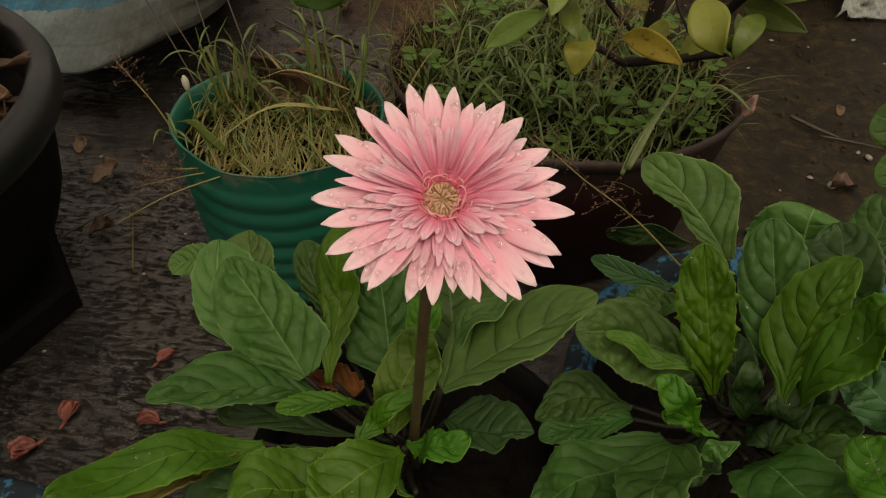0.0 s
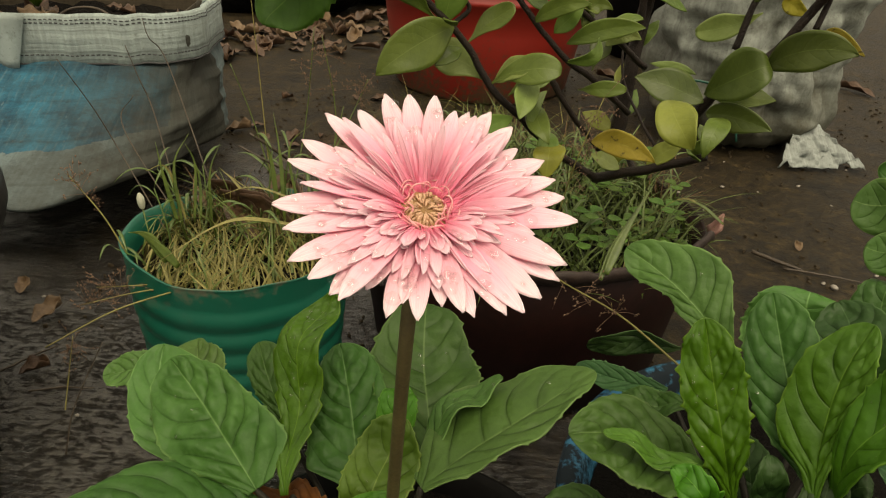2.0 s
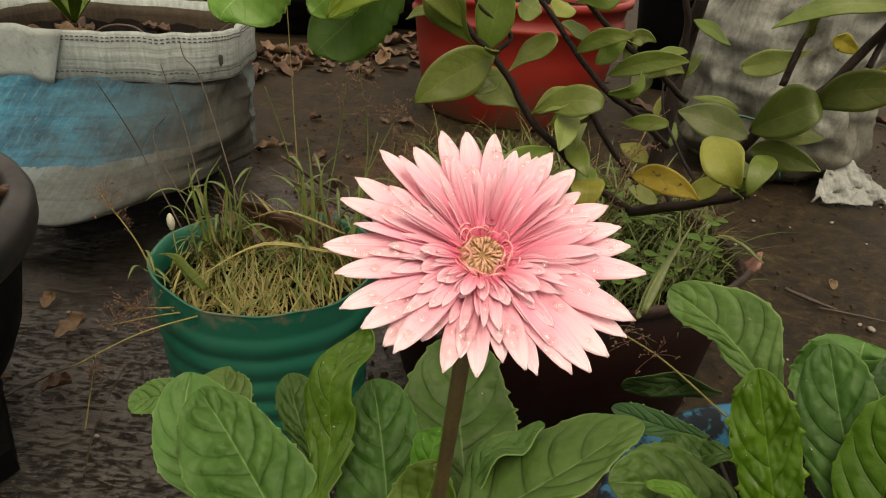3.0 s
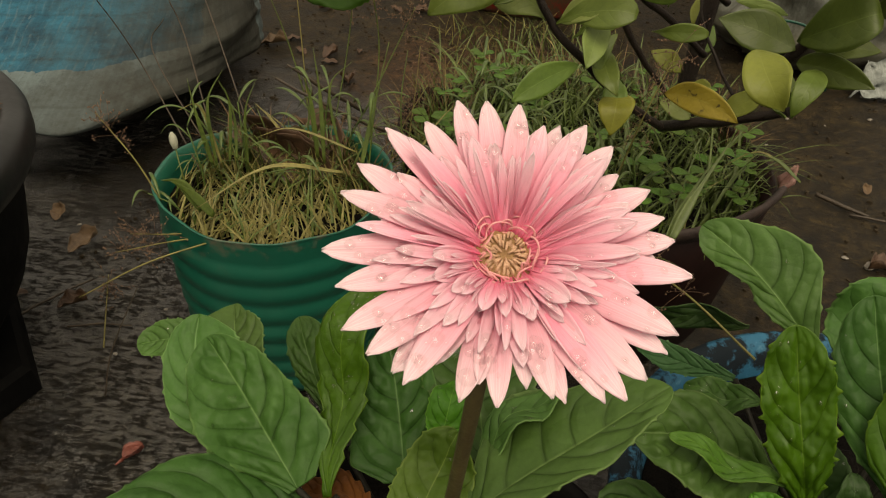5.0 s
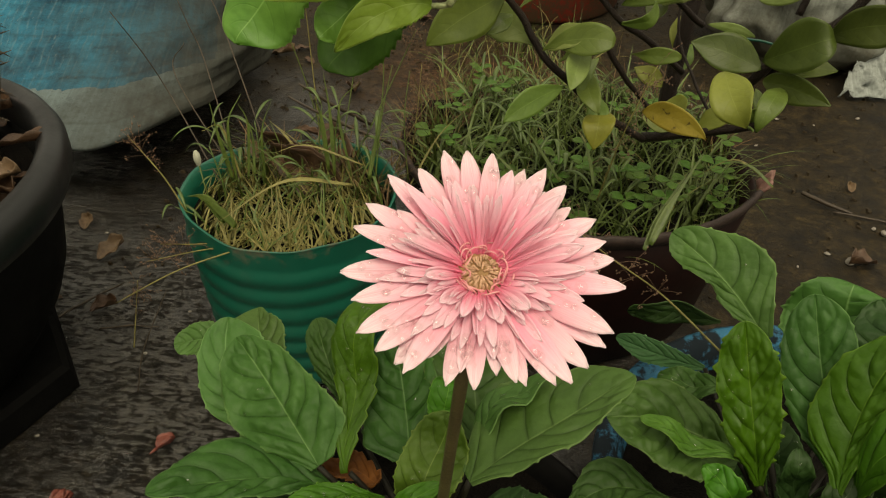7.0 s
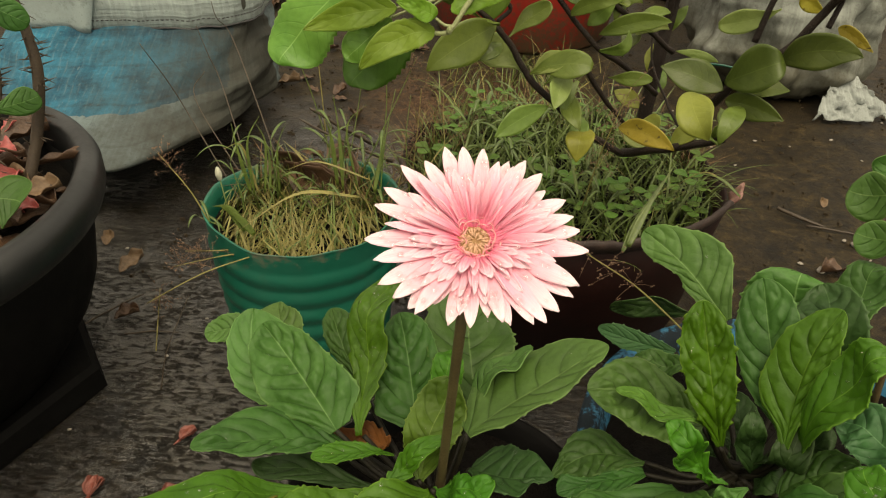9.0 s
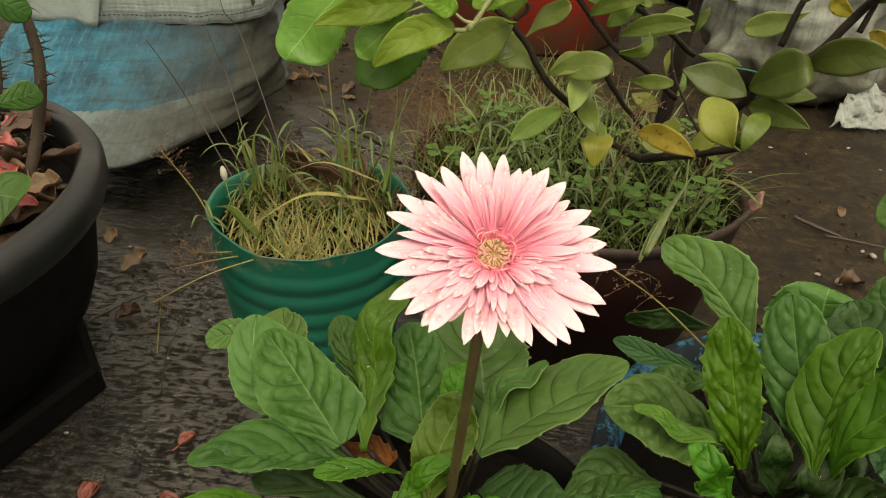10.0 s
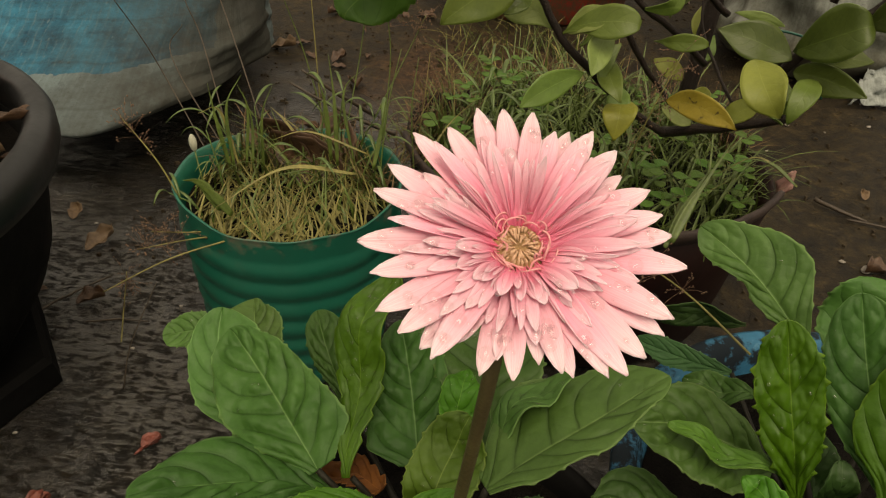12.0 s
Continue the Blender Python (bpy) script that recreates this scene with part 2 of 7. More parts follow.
GREEN_PLASTIC = worn_green()
BLACK_PLASTIC = mottled("black_pot_plastic", (0.0024, 0.0023, 0.0022), (0.0058, 0.0056, 0.0053), 14, 0.66, 0.15, 0.001, 0.05, 120, 0.08)
RIM_PLASTIC = mottled("worn_black_rim", (0.003, 0.0034, 0.0036), (0.0075, 0.0085, 0.009), 16, 0.45, 0.2, 0.001, 0.5, 140, 0.08)
BROWN_PLASTIC = mottled("maroon_pot_plastic", (0.006, 0.0018, 0.0014), (0.016, 0.0042, 0.003), 12, 0.6, 0.2, 0.001, 0.15)
BROKEN_RIM = mottled("faded_broken_rim", (0.008, 0.003, 0.002), (0.040, 0.021, 0.015), 55, 0.65, 0.4, 0.001)
SHARD = mottled("pale_pink_shard", (0.16, 0.06, 0.045), (0.36, 0.20, 0.17), 60, 0.6, 0.3, 0.001)
def splashed_red():
    """Red plastic with mud that rain has thrown up its foot."""
    k = Mat("red_pot_plastic", 0.42)
    c = k.mix(k.noise(7, 5), (0.20, 0.012, 0.009), (0.31, 0.024, 0.016))
    low = k.node("MapRange", Value=k.node("SeparateXYZ", 2, Vector=k.where()), i1=0.0, i2=0.20, i3=0.62, i4=0.36)
    spots = k.math("MULTIPLY", k.math("SUBTRACT", k.math("ADD", k.math("MULTIPLY", k.noise(110, 4, 0.7), 0.6), k.math("MULTIPLY", k.noise(9, 4), 0.4)), k.math("SUBTRACT", 1.0, low)), 9.0)
    c = k.mix(k.node("Clamp", Value=spots), c, (0.10, 0.055, 0.03))
    k.colour(c)
    k.bump(k.noise(60, 4), 0.2, 0.001)
    return k.m


RED_PLASTIC = splashed_red()
def worn_blue():
    """Blue pot plastic, scuffed pale and blotched with dried black mud."""
    k = Mat("blue_pot_plastic", 0.55, 0, 0.2)
    c = k.mix(k.noise(30, 5, 0.65), (0.006, 0.060, 0.120), (0.030, 0.175, 0.290))
    c = k.mix(k.math("MULTIPLY", k.ramp(k.noise(120, 4, 0.7), [(0.58, 0.0), (0.68, 1.0)]), 0.5), c, (0.10, 0.24, 0.33))
    mud = k.ramp(k.noise(34, 6, 0.7), [(0.47, 0.0), (0.54, 1.0)])
    k.colour(k.mix(k.math("MULTIPLY", mud, 0.93), c, (0.007, 0.006, 0.005)))
    k.put(k.b, "Roughness", k.math("ADD", 0.45, k.math("MULTIPLY", mud, 0.4)))
    k.bump(k.math("ADD", mud, k.noise(150, 4)), 0.3, 0.0012)
    return k.m


BLUE_PLASTIC = worn_blue()
# soil kept near black: part of the shade over it is in the colour
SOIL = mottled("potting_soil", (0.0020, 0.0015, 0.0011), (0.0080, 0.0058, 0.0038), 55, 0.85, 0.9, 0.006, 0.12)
LITTER = mottled("dead_leaf_brown", (0.028, 0.013, 0.007), (0.105, 0.055, 0.028), 30, 0.55, 0.5, 0.002)
LITTER_PALE = mottled("dead_leaf_tan", (0.08, 0.047, 0.024), (0.19, 0.12, 0.064), 30, 0.6, 0.5, 0.002)
HUSK = mottled("fallen_flower_red", (0.08, 0.017, 0.012), (0.26, 0.075, 0.052), 70, 0.35, 0.5, 0.002)
PINK_BIT = mottled("pink_bract", (0.20, 0.03, 0.03), (0.46, 0.11, 0.10), 50, 0.4, 0.3, 0.001)
PEBBLE = mottled("pale_pebble", (0.16, 0.14, 0.115), (0.36, 0.33, 0.28), 60, 0.5, 0.4, 0.001)
TWIG = mottled("dark_twig", (0.03, 0.02, 0.014), (0.07, 0.05, 0.03), 60, 0.6)
STRAW = mottled("dry_straw", (0.105, 0.092, 0.024), (0.265, 0.235, 0.070), 40, 0.6, 0.3, 0.0005)
GRASS = mottled("grass_green", (0.036, 0.064, 0.008), (0.102, 0.146, 0.024), 40, 0.5, 0.3, 0.0005)
WEED = mottled("weed_green", (0.036, 0.068, 0.012), (0.095, 0.148, 0.030), 60, 0.42, 0.3, 0.0005)
SEED = mottled("grass_seed_brown", (0.10, 0.05, 0.03), (0.2, 0.12, 0.07), 80, 0.7)
RED_WEED = mottled("dry_red_weed", (0.075, 0.040, 0.014), (0.19, 0.110, 0.045), 80, 0.7)
CLOVER = leaf_material("clover_green", (0.050, 0.120, 0.014), (0.110, 0.215, 0.032), (0.14, 0.22, 0.06), 0.45)
WIRE = mottled("green_tie_wire", (0.0, 0.05, 0.035), (0.0, 0.09, 0.06), 60, 0.4)


def ground_material():
    """Wet trodden earth over old cement: brown mud, grey film with painted sheen, pits painted darker, puddled shine.
    """
    k = Mat("wet_ground", 0.5, 0, 0.22)
    big = k.noise(2.6, 5, 0.6)
    mid = k.noise(17, 6, 0.65)
    fine = k.noise(120, 6, 0.7)
    stretched = k.node("TexNoise", "Fac", Vector=k.times(k.where(), (48.0, 200.0, 60.0)), Scale=1.0, Detail=8.0, Roughness=0.74, Distortion=0.6)
    mud = k.mix(k.ramp(mid, [(0.3, 0.0), (0.7, 1.0)]), (0.0055, 0.0036, 0.0014), (0.033, 0.0222, 0.0084))
    # cement grey raised to carry some of the sky's glare on the wet film
    cement = k.mix(k.ramp(fine, [(0.3, 0.0), (0.7, 1.0)]), (0.016, 0.0135, 0.010), (0.068, 0.059, 0.045))
    across = k.t.nodes.new("ShaderNodeVectorMath")
    across.operation = "DOT_PRODUCT"
    k.put(across, 0, k.where())
    k.put(across, 1, (0.73, 0.68, 0.0))
    band = k.math("ADD", across.outputs["Value"], k.math("ADD", k.math("MULTIPLY", k.math("SUBTRACT", mid, 0.5), 0.12), k.math("MULTIPLY", k.math("SUBTRACT", big, 0.5), 0.10)))
    off = k.t.nodes.new("ShaderNodeVectorMath")
    off.operation = "DISTANCE"
    k.put(off, 0, k.where())
    k.put(off, 1, (-0.27, 0.67, 0.0))
    film = k.math("MULTIPLY", k.ramp(band, [(0.185, 0.0), (0.22, 1.0), (0.30, 1.0), (0.36, 0.0)]), k.ramp(off.outputs["Value"], [(0.30, 1.0), (0.45, 0.0)]))
    rust = k.t.nodes.new("ShaderNodeVectorMath")
    rust.operation = "DISTANCE"
    k.put(rust, 0, k.where())
    k.put(rust, 1, (0.05, 1.36, 0.0))
    rusty = k.ramp(k.math("ADD", rust.outputs["Value"], k.math("MULTIPLY", k.math("SUBTRACT", k.noise(7, 5, 0.65), 0.5), 0.5)), [(0.10, 0.8), (0.30, 0.0)])
    mud = k.mix(rusty, mud, k.mix(fine, (0.030, 0.0135, 0.0055), (0.085, 0.043, 0.020)))
    c = k.mix(film, mud, cement)
    pits = k.ramp(k.math("ADD", k.math("ADD", k.math("MULTIPLY", stretched, 0.62), k.math("MULTIPLY", fine, 0.38)), k.math("MULTIPLY", k.math("SUBTRACT", mid, 0.5), 0.22)), [(0.43, 1.0), (0.49, 0.0)])
    # pits darkened in colour too, for the shade and missing glare inside them
    c = k.mix(k.math("MULTIPLY", pits, k.math("ADD", 0.16, k.math("MULTIPLY", film, 0.16))), c, (0.008, 0.0055, 0.0035))
    clod = k.noise(55, 8, 0.78, distort=0.4)
    c = k.mix(k.math("SUBTRACT", 1.0, k.math("MULTIPLY", film, 0.6)), c, k.mix(1.0, c, k.ramp(clod, [(0.34, 0.22), (0.5, 0.95), (0.68, 2.3)]), "MULTIPLY"))
    grit = k.noise(210, 6, 0.8)
    c = k.mix(k.math("SUBTRACT", 1.0, k.math("MULTIPLY", film, 0.7)), c, k.mix(1.0, c, k.ramp(grit, [(0.36, 0.45), (0.5, 0.95), (0.66, 1.8)]), "MULTIPLY"))
    speck = k.ramp(k.noise(260, 2), [(0.70, 0.0), (0.76, 1.0)])
    c = k.mix(k.math("MULTIPLY", speck, 0.5), c, (0.10, 0.085, 0.065))
    pool = k.t.nodes.new("ShaderNodeVectorMath")
    pool.operation = "DISTANCE"
    k.put(pool, 0, k.where())
    k.put(pool, 1, (-0.32, 0.72, 0.0))
    wet_side = k.ramp(k.math("ADD", pool.outputs["Value"], k.math("MULTIPLY", k.math("SUBTRACT", big, 0.5), 0.7)), [(0.46, 1.0), (0.72, 0.0)])
    soaked = k.mix(1.0, c, (0.24, 0.23, 0.19), "MULTIPLY")
    k.colour(k.mix(k.math("MULTIPLY", wet_side, k.math("SUBTRACT", 1.0, k.math("MULTIPLY", film, 0.5))), c, soaked))
    k.put(k.b, "Coat Weight", k.math("MULTIPLY", wet_side, k.math("SUBTRACT", 1.0, k.math("MULTIPLY", pits, k.math("ADD", 0.45, k.math("MULTIPLY", film, 0.55))))))
    k.put(k.b, "Coat Roughness", k.math("ADD", 0.03, k.math("MULTIPLY", clod, 0.16)))
    k.put(k.b, "Coat IOR", 1.7)
    ripple = k.math("ADD", k.math("ADD", stretched, k.math("MULTIPLY", fine, 0.35)), k.math("MULTIPLY", pits, -0.9))
    k.put(k.b, "Coat Normal", k.node("Bump", Height=ripple, Strength=0.9, Distance=0.0024))
    dull = k.math("SUBTRACT", 0.60, k.math("MULTIPLY", wet_side, 0.2))
    k.put(k.b, "Roughness", k.math("ADD", dull, k.math("ADD", k.math("MULTIPLY", k.math("MULTIPLY", pits, film), 0.25), k.math("MULTIPLY", k.math("SUBTRACT", mid, 0.5), 0.2))))
    rough_fine = k.math("SUBTRACT", 0.8, k.math("MULTIPLY", wet_side, 0.70))
    mid = k.math("ADD", mid, k.math("MULTIPLY", k.math("ADD", clod, k.math("MULTIPLY", grit, 0.5)), k.math("SUBTRACT", 1.0, k.math("MULTIPLY", wet_side, 0.85))))
    h = k.math("ADD", k.math("MULTIPLY", mid, 0.8), k.math("ADD", k.math("MULTIPLY", fine, rough_fine), k.math("MULTIPLY", k.math("SUBTRACT", stretched, k.math("MULTIPLY", pits, 0.45)), k.math("MULTIPLY", film, 1.2))))
    k.bump(h, 0.8, 0.005)
    return k.m


GROUND = ground_material()


def woven_material(name, white, grime, blue=None, dirty=0.30, weave=1.0, mired=0.0):
    """Woven plastic sacking: crossed tapes, dirt that runs down it, and a printed blue panel where there is one."""
    k = Mat(name, 0.62, 0, 0.14)
    sep = k.t.nodes.new("ShaderNodeSeparateXYZ")
    k.t.links.new(k.uv(), sep.inputs[0])
    u, v = sep.outputs[0], sep.outputs[1]
    tapes = k.node("TexNoise", "Fac", Vector=k.times(k.uv(), (160.0, 3.0, 1.0)), Scale=1.0, Detail=3.0)
    rows = k.node("TexNoise", "Fac", Vector=k.times(k.uv(), (5.0, 26.0, 1.0)), Scale=1.0, Detail=3.0)
    c = k.mix(k.ramp(tapes, [(0.35, 0.0), (0.7, 1.0)]), tuple(0.72 * x for x in white), white)
    if blue:
        edge = k.math("MULTIPLY", k.math("SUBTRACT", k.noise(30, 4), 0.5), 0.05)
        vv = k.math("ADD", v, edge)
        inside = k.math("MULTIPLY", k.math("GREATER_THAN", vv, blue[0]), k.math("LESS_THAN", vv, blue[1]))
        uu = k.math("ADD", u, k.math("MULTIPLY", edge, 0.5))
        inside = k.math("MULTIPLY", inside, k.math("MULTIPLY", k.math("GREATER_THAN", uu, blue[2]), k.math("LESS_THAN", uu, blue[3])))
        ink = k.mix(k.ramp(k.math("ADD", k.math("MULTIPLY", k.noise(11, 5, 0.7), 0.75), k.math("MULTIPLY", rows, 0.25)), [(0.40, 0.0), (0.60, 1.0)]), (0.003, 0.045, 0.080), (0.018, 0.160, 0.245))
        ink = k.mix(k.math("MULTIPLY", k.ramp(tapes, [(0.45, 0.0), (0.8, 1.0)]), 0.22), ink, (0.10, 0.21, 0.24))
        c = k.mix(k.math("MULTIPLY", inside, 0.97), c, ink)
    fleck = k.ramp(k.node("TexNoise", "Fac", Vector=k.times(k.uv(), (260.0, 34.0, 1.0)), Scale=1.0, Detail=2.0), [(0.66, 0.0), (0.74, 1.0)])
    c = k.mix(k.math("MULTIPLY", fleck, 0.4), c, tuple(1.15 * x for x in white))
    def lines(value, count, wide):
        near_line = k.math("ABSOLUTE", k.math("SUBTRACT", k.math("FRACT", k.math("MULTIPLY", k.math("ADD", value, k.math("MULTIPLY", k.noise(8, 3), 0.02)), count)), 0.5))
        return k.ramp(near_line, [(0.0, 1.0), (wide, 0.0)])
    patchy = k.ramp(k.noise(45, 4, 0.7), [(0.42, 0.0), (0.62, 1.0)])
    c = k.mix(k.math("MULTIPLY", k.math("MULTIPLY", lines(u, 120.0, 0.16), patchy), 0.35 * weave), c, tuple(1.2 * x for x in white))
    c = k.mix(k.math("MULTIPLY", lines(v, 7.0, 0.05), 0.28 * weave), c, tuple(0.6 * x for x in grime))
    speckle = k.ramp(k.noise(190, 3, 0.7), [(0.60, 0.0), (0.68, 1.0)])
    c = k.mix(k.math("MULTIPLY", speckle, 0.30), c, tuple(0.5 * x for x in grime))
    d = k.ramp(k.noise(16, 7, 0.7), [(0.45, 0.0), (0.75, 1.0)])
    c = k.mix(k.math("MULTIPLY", d, dirty), c, grime)
    smear = k.ramp(k.noise(70, 6, 0.75), [(0.52, 0.0), (0.72, 1.0)])
    c = k.mix(k.math("MULTIPLY", smear, 0.4), c, tuple(0.5 * x for x in grime))
    if blue:
        ragged = k.math("MULTIPLY", k.math("SUBTRACT", k.noise(14, 5, 0.7), 0.5), 0.22)
        mud = k.ramp(k.math("ADD", k.math("ABSOLUTE", k.math("SUBTRACT", u, 0.98)), ragged), [(0.11, 1.0), (0.28, 0.0)])
        c = k.mix(k.math("MULTIPLY", mud, 0.85), c, k.mix(tapes, tuple(0.7 * x for x in grime), tuple(1.7 * x for x in grime)))
        foot = k.ramp(k.math("ADD", v, ragged), [(0.16, 1.0), (0.46, 0.0)])
        c = k.mix(k.math("MULTIPLY", foot, 0.25), c, tuple(1.6 * x for x in grime))
    if mired:
        splash = k.math("MULTIPLY", k.math("SUBTRACT", k.noise(9, 6, 0.7), 0.5), 0.9)
        c = k.mix(k.math("MULTIPLY", k.ramp(k.math("ADD", v, splash), [(0.16, 1.0), (0.46, 0.0)]), mired), c, k.mix(k.noise(60, 5, 0.7), tuple(0.8 * x for x in grime), tuple(2.6 * x for x in grime)))
    k.colour(c)
    k.bump(k.math("ADD", k.math("MULTIPLY", k.noise(26, 6, 0.65), 2.2), k.math("ADD", k.math("MULTIPLY", tapes, weave), k.math("MULTIPLY", rows, 1.6 * weave))), 0.45, 0.003)
    return k.m


SACK = woven_material("woven_sack_blue_panel", (0.140, 0.186, 0.192), (0.025, 0.0225, 0.016), (0.46, 1.2, 0.60, 0.885), 0.55)
SACK_GREY = woven_material("woven_sack_grey", (0.27, 0.295, 0.265), (0.034, 0.031, 0.020), None, 0.95, 0.25, 0.85)
LINING = woven_material("sack_lining_muddy", (0.060, 0.048, 0.033), (0.018, 0.014, 0.009), None, 0.5, 0.5)
CUFF = woven_material("woven_sack_cuff", (0.34, 0.405, 0.39), (0.10, 0.10, 0.08))
SCRAP = woven_material("torn_white_scrap", (0.30, 0.33, 0.31), (0.02, 0.02, 0.017), None, 0.6, 0.3)
STITCH = mottled("dark_stitching", (0.03, 0.035, 0.04), (0.07, 0.07, 0.07), 100, 0.7)

water = Mat("water", 0.03, 0, 0.5)
clear, gloss, blend_in, edge_gloss = (water.t.nodes.new("ShaderNode" + n) for n in ("BsdfTransparent", "BsdfGlossy", "MixShader", "LayerWeight"))
gloss.inputs["Roughness"].default_value = 0.05
clear.inputs["Color"].default_value = (0.955, 0.93, 0.93, 1)
water.put(blend_in, 0, water.math("ADD", 0.05, water.math("MULTIPLY", water.math("POWER", edge_gloss.outputs["Facing"], 3.0), 0.55)))
water.t.links.new(clear.outputs[0], blend_in.inputs[1])
water.t.links.new(gloss.outputs[0], blend_in.inputs[2])
water.t.links.new(blend_in.outputs[0], water.t.nodes["Material Output"].inputs["Surface"])
WATER = water.m


# ---- mesh helpers ----
def part(name, data, material, parent=None, label="", smooth=True):
    """Links a mesh as one object, under its thing where one is given. data: a mesh, or (verts, faces[, uvs])."""
    if not isinstance(data, bpy.types.Mesh):
        data = mesh_of(name, *data)
    if not data.materials:
        data.materials.append(material)
    if smooth:
        data.polygons.foreach_set("use_smooth", [True] * len(data.polygons))
    ob = new(name, data)
    if parent is not None:
        ob.parent = parent
    if label:
        tagged(ob, label)
    return ob


def mesh_of(name, verts, faces, uvs=None):
    me = bpy.data.meshes.new(name)
    me.from_pydata([tuple(v) for v in verts], [], faces)
    if uvs is not None:
        lay = me.uv_layers.new(name="UVMap")
        idx = np.empty(len(me.loops), dtype=np.int32)
        me.loops.foreach_get("vertex_index", idx)
        lay.data.foreach_set("uv", np.asarray(uvs, dtype=np.float32)[idx].ravel())
    me.update()
    return me


def thing(name, label, category, group="", kind="", at=(0, 0, 0)):
    ob = new(name)
    ob.location = at
    ob.empty_display_size = 0.02
    return tagged(ob, label, category, group, kind)


def join(pieces):
    """Several (verts, faces[, uvs]) as one."""
    vs, fs, us, n = [], [], [], 0
    for p in pieces:
        vs.extend(p[0])
        fs.extend([tuple(i + n for i in f) for f in p[1]])
        if len(p) > 2:
            us.extend(p[2])
        n += len(p[0])
    return (vs, fs, us) if us and len(us) == len(vs) else (vs, fs)


def shell(grid, thick, uv):
    """A closed skin of some thickness round a grid of points [rows][columns]."""
    g = np.asarray(grid)
    nv, nu = g.shape[:2]
    dv, du = np.gradient(g, axis=0), np.gradient(g, axis=1)
    nrm = np.cross(du, dv)
    nrm /= np.maximum(np.linalg.norm(nrm, axis=2, keepdims=True), 1e-9)
    top, low = g + nrm * thick / 2, g - nrm * thick / 2
    verts = np.concatenate([top.reshape(-1, 3), low.reshape(-1, 3)])
    n = nv * nu
    faces = []
    for j in range(nv - 1):
        for i in range(nu - 1):
            a = j * nu + i
            faces.append((a, a + 1, a + nu + 1, a + nu))
            faces.append((n + a, n + a + nu, n + a + nu + 1, n + a + 1))
    ring = [(0, i) for i in range(nu)] + [(j, nu - 1) for j in range(1, nv)] + [(nv - 1, i) for i in range(nu - 2, -1, -1)] + [(j, 0) for j in range(nv - 2, 0, -1)]
    ids = [j * nu + i for j, i in ring]
    for a, b in zip(ids, ids[1:] + ids[:1]):
        faces.append((b, a, n + a, n + b))
    uvs = np.concatenate([np.asarray(uv).reshape(-1, 2)] * 2)
    return verts.tolist(), faces, uvs


def smooth_step(x):
    x = np.clip(x, 0, 1)
    return x * x * (3 - 2 * x)


def blade(base, left, right, tip, shape, nv=34, nu=13, keel=0.12, wave=0.0, teeth=0.0, teeth_n=9, puff=0.0, veins=8, thick=0.0006, seed=0, curl=0.0, at=0.6, spiky=False):
    """A leaf between its base and tip, as wide as left and right lie apart; returns verts, faces, uvs."""
    r = np.random.RandomState(seed)
    b, l, q, e = (np.array(p, float) for p in (base, left, right, tip))
    m = (l + q) / 2
    ctrl = (m - (1 - at) ** 2 * b - at ** 2 * e) / (2 * at * (1 - at))
    width = np.linalg.norm(q - l)
    side0 = (q - l) / width
    v = np.linspace(0, 1, nv)
    spine = ((1 - v) ** 2)[:, None] * b + (2 * v * (1 - v))[:, None] * ctrl + (v ** 2)[:, None] * e
    tan = np.gradient(spine, axis=0)
    tan /= np.linalg.norm(tan, axis=1, keepdims=True)
    nrm = np.cross(side0, tan)
    nrm /= np.linalg.norm(nrm, axis=1, keepdims=True)
    side = np.cross(tan, nrm)
    half = width / 2 * shape(v)
    u = np.linspace(-1, 1, nu)
    ph = r.rand(4) * 6.28
    grid = np.zeros((nv, nu, 3))
    uv = np.zeros((nv, nu, 2))
    for i, x in enumerate(u):
        a = abs(x)
        k = 1 if x > 0 else 0
        tooth = (v * teeth_n + 0.37 * k + 0.25 * np.sin(v * 9 + ph[2])) % 1.0
        if spiky:
            saw = 1 + a ** 6 * (0.9 * teeth * np.clip(1 - np.abs(tooth - 0.6) / 0.16, 0, 1) - 0.3 * teeth * np.sin(np.pi * tooth)) * np.where(v < 0.97, 1, 0)
        else:
            saw = 1 + teeth * a ** 3 * (tooth - 0.55) * 2.6 * (1 - v) ** 2
        w = half * x * saw * (1 + 0.06 * np.sin(v * 7 + ph[0] + 2 * k) * a)
        lift = keel * half * a ** 1.3
        lift = lift + wave * width * a ** 2 * np.sin(v * 14 + ph[1] + 1.7 * k) * smooth_step(v * 3)
        turn = v * veins - 0.7 * a - 1.2 * a * a + 0.45 * k + 0.12 * np.sin(v * 13 + 1.98 * k)
        rib = 1 - np.exp(-(np.abs((turn + 0.5) % 1.0 - 0.5) / 0.16) ** 2)
        cell = np.array([noise.noise((x * 2.5 + seed, q * 7, 0.3)) + 0.6 * noise.noise((x * 6, q * 17 + seed, 0.9)) for q in v])
        lift = lift + puff * (0.32 * (rib - 0.55) * (1 + 0.6 * cell) + 0.40 * cell) * np.minimum(1, a * 4) * (1 - a ** 5) * smooth_step(v * 3) + curl * width * (a ** 2) * v
        grid[:, i] = spine + side * w[:, None] + nrm * lift[:, None]
        uv[:, i, 0], uv[:, i, 1] = (x + 1) / 2, v
    grid += nrm[:, None, :] * (puff * 0.9 * np.sin(v * 11 + ph[3]))[:, None, None]
    return shell(grid, thick, uv)


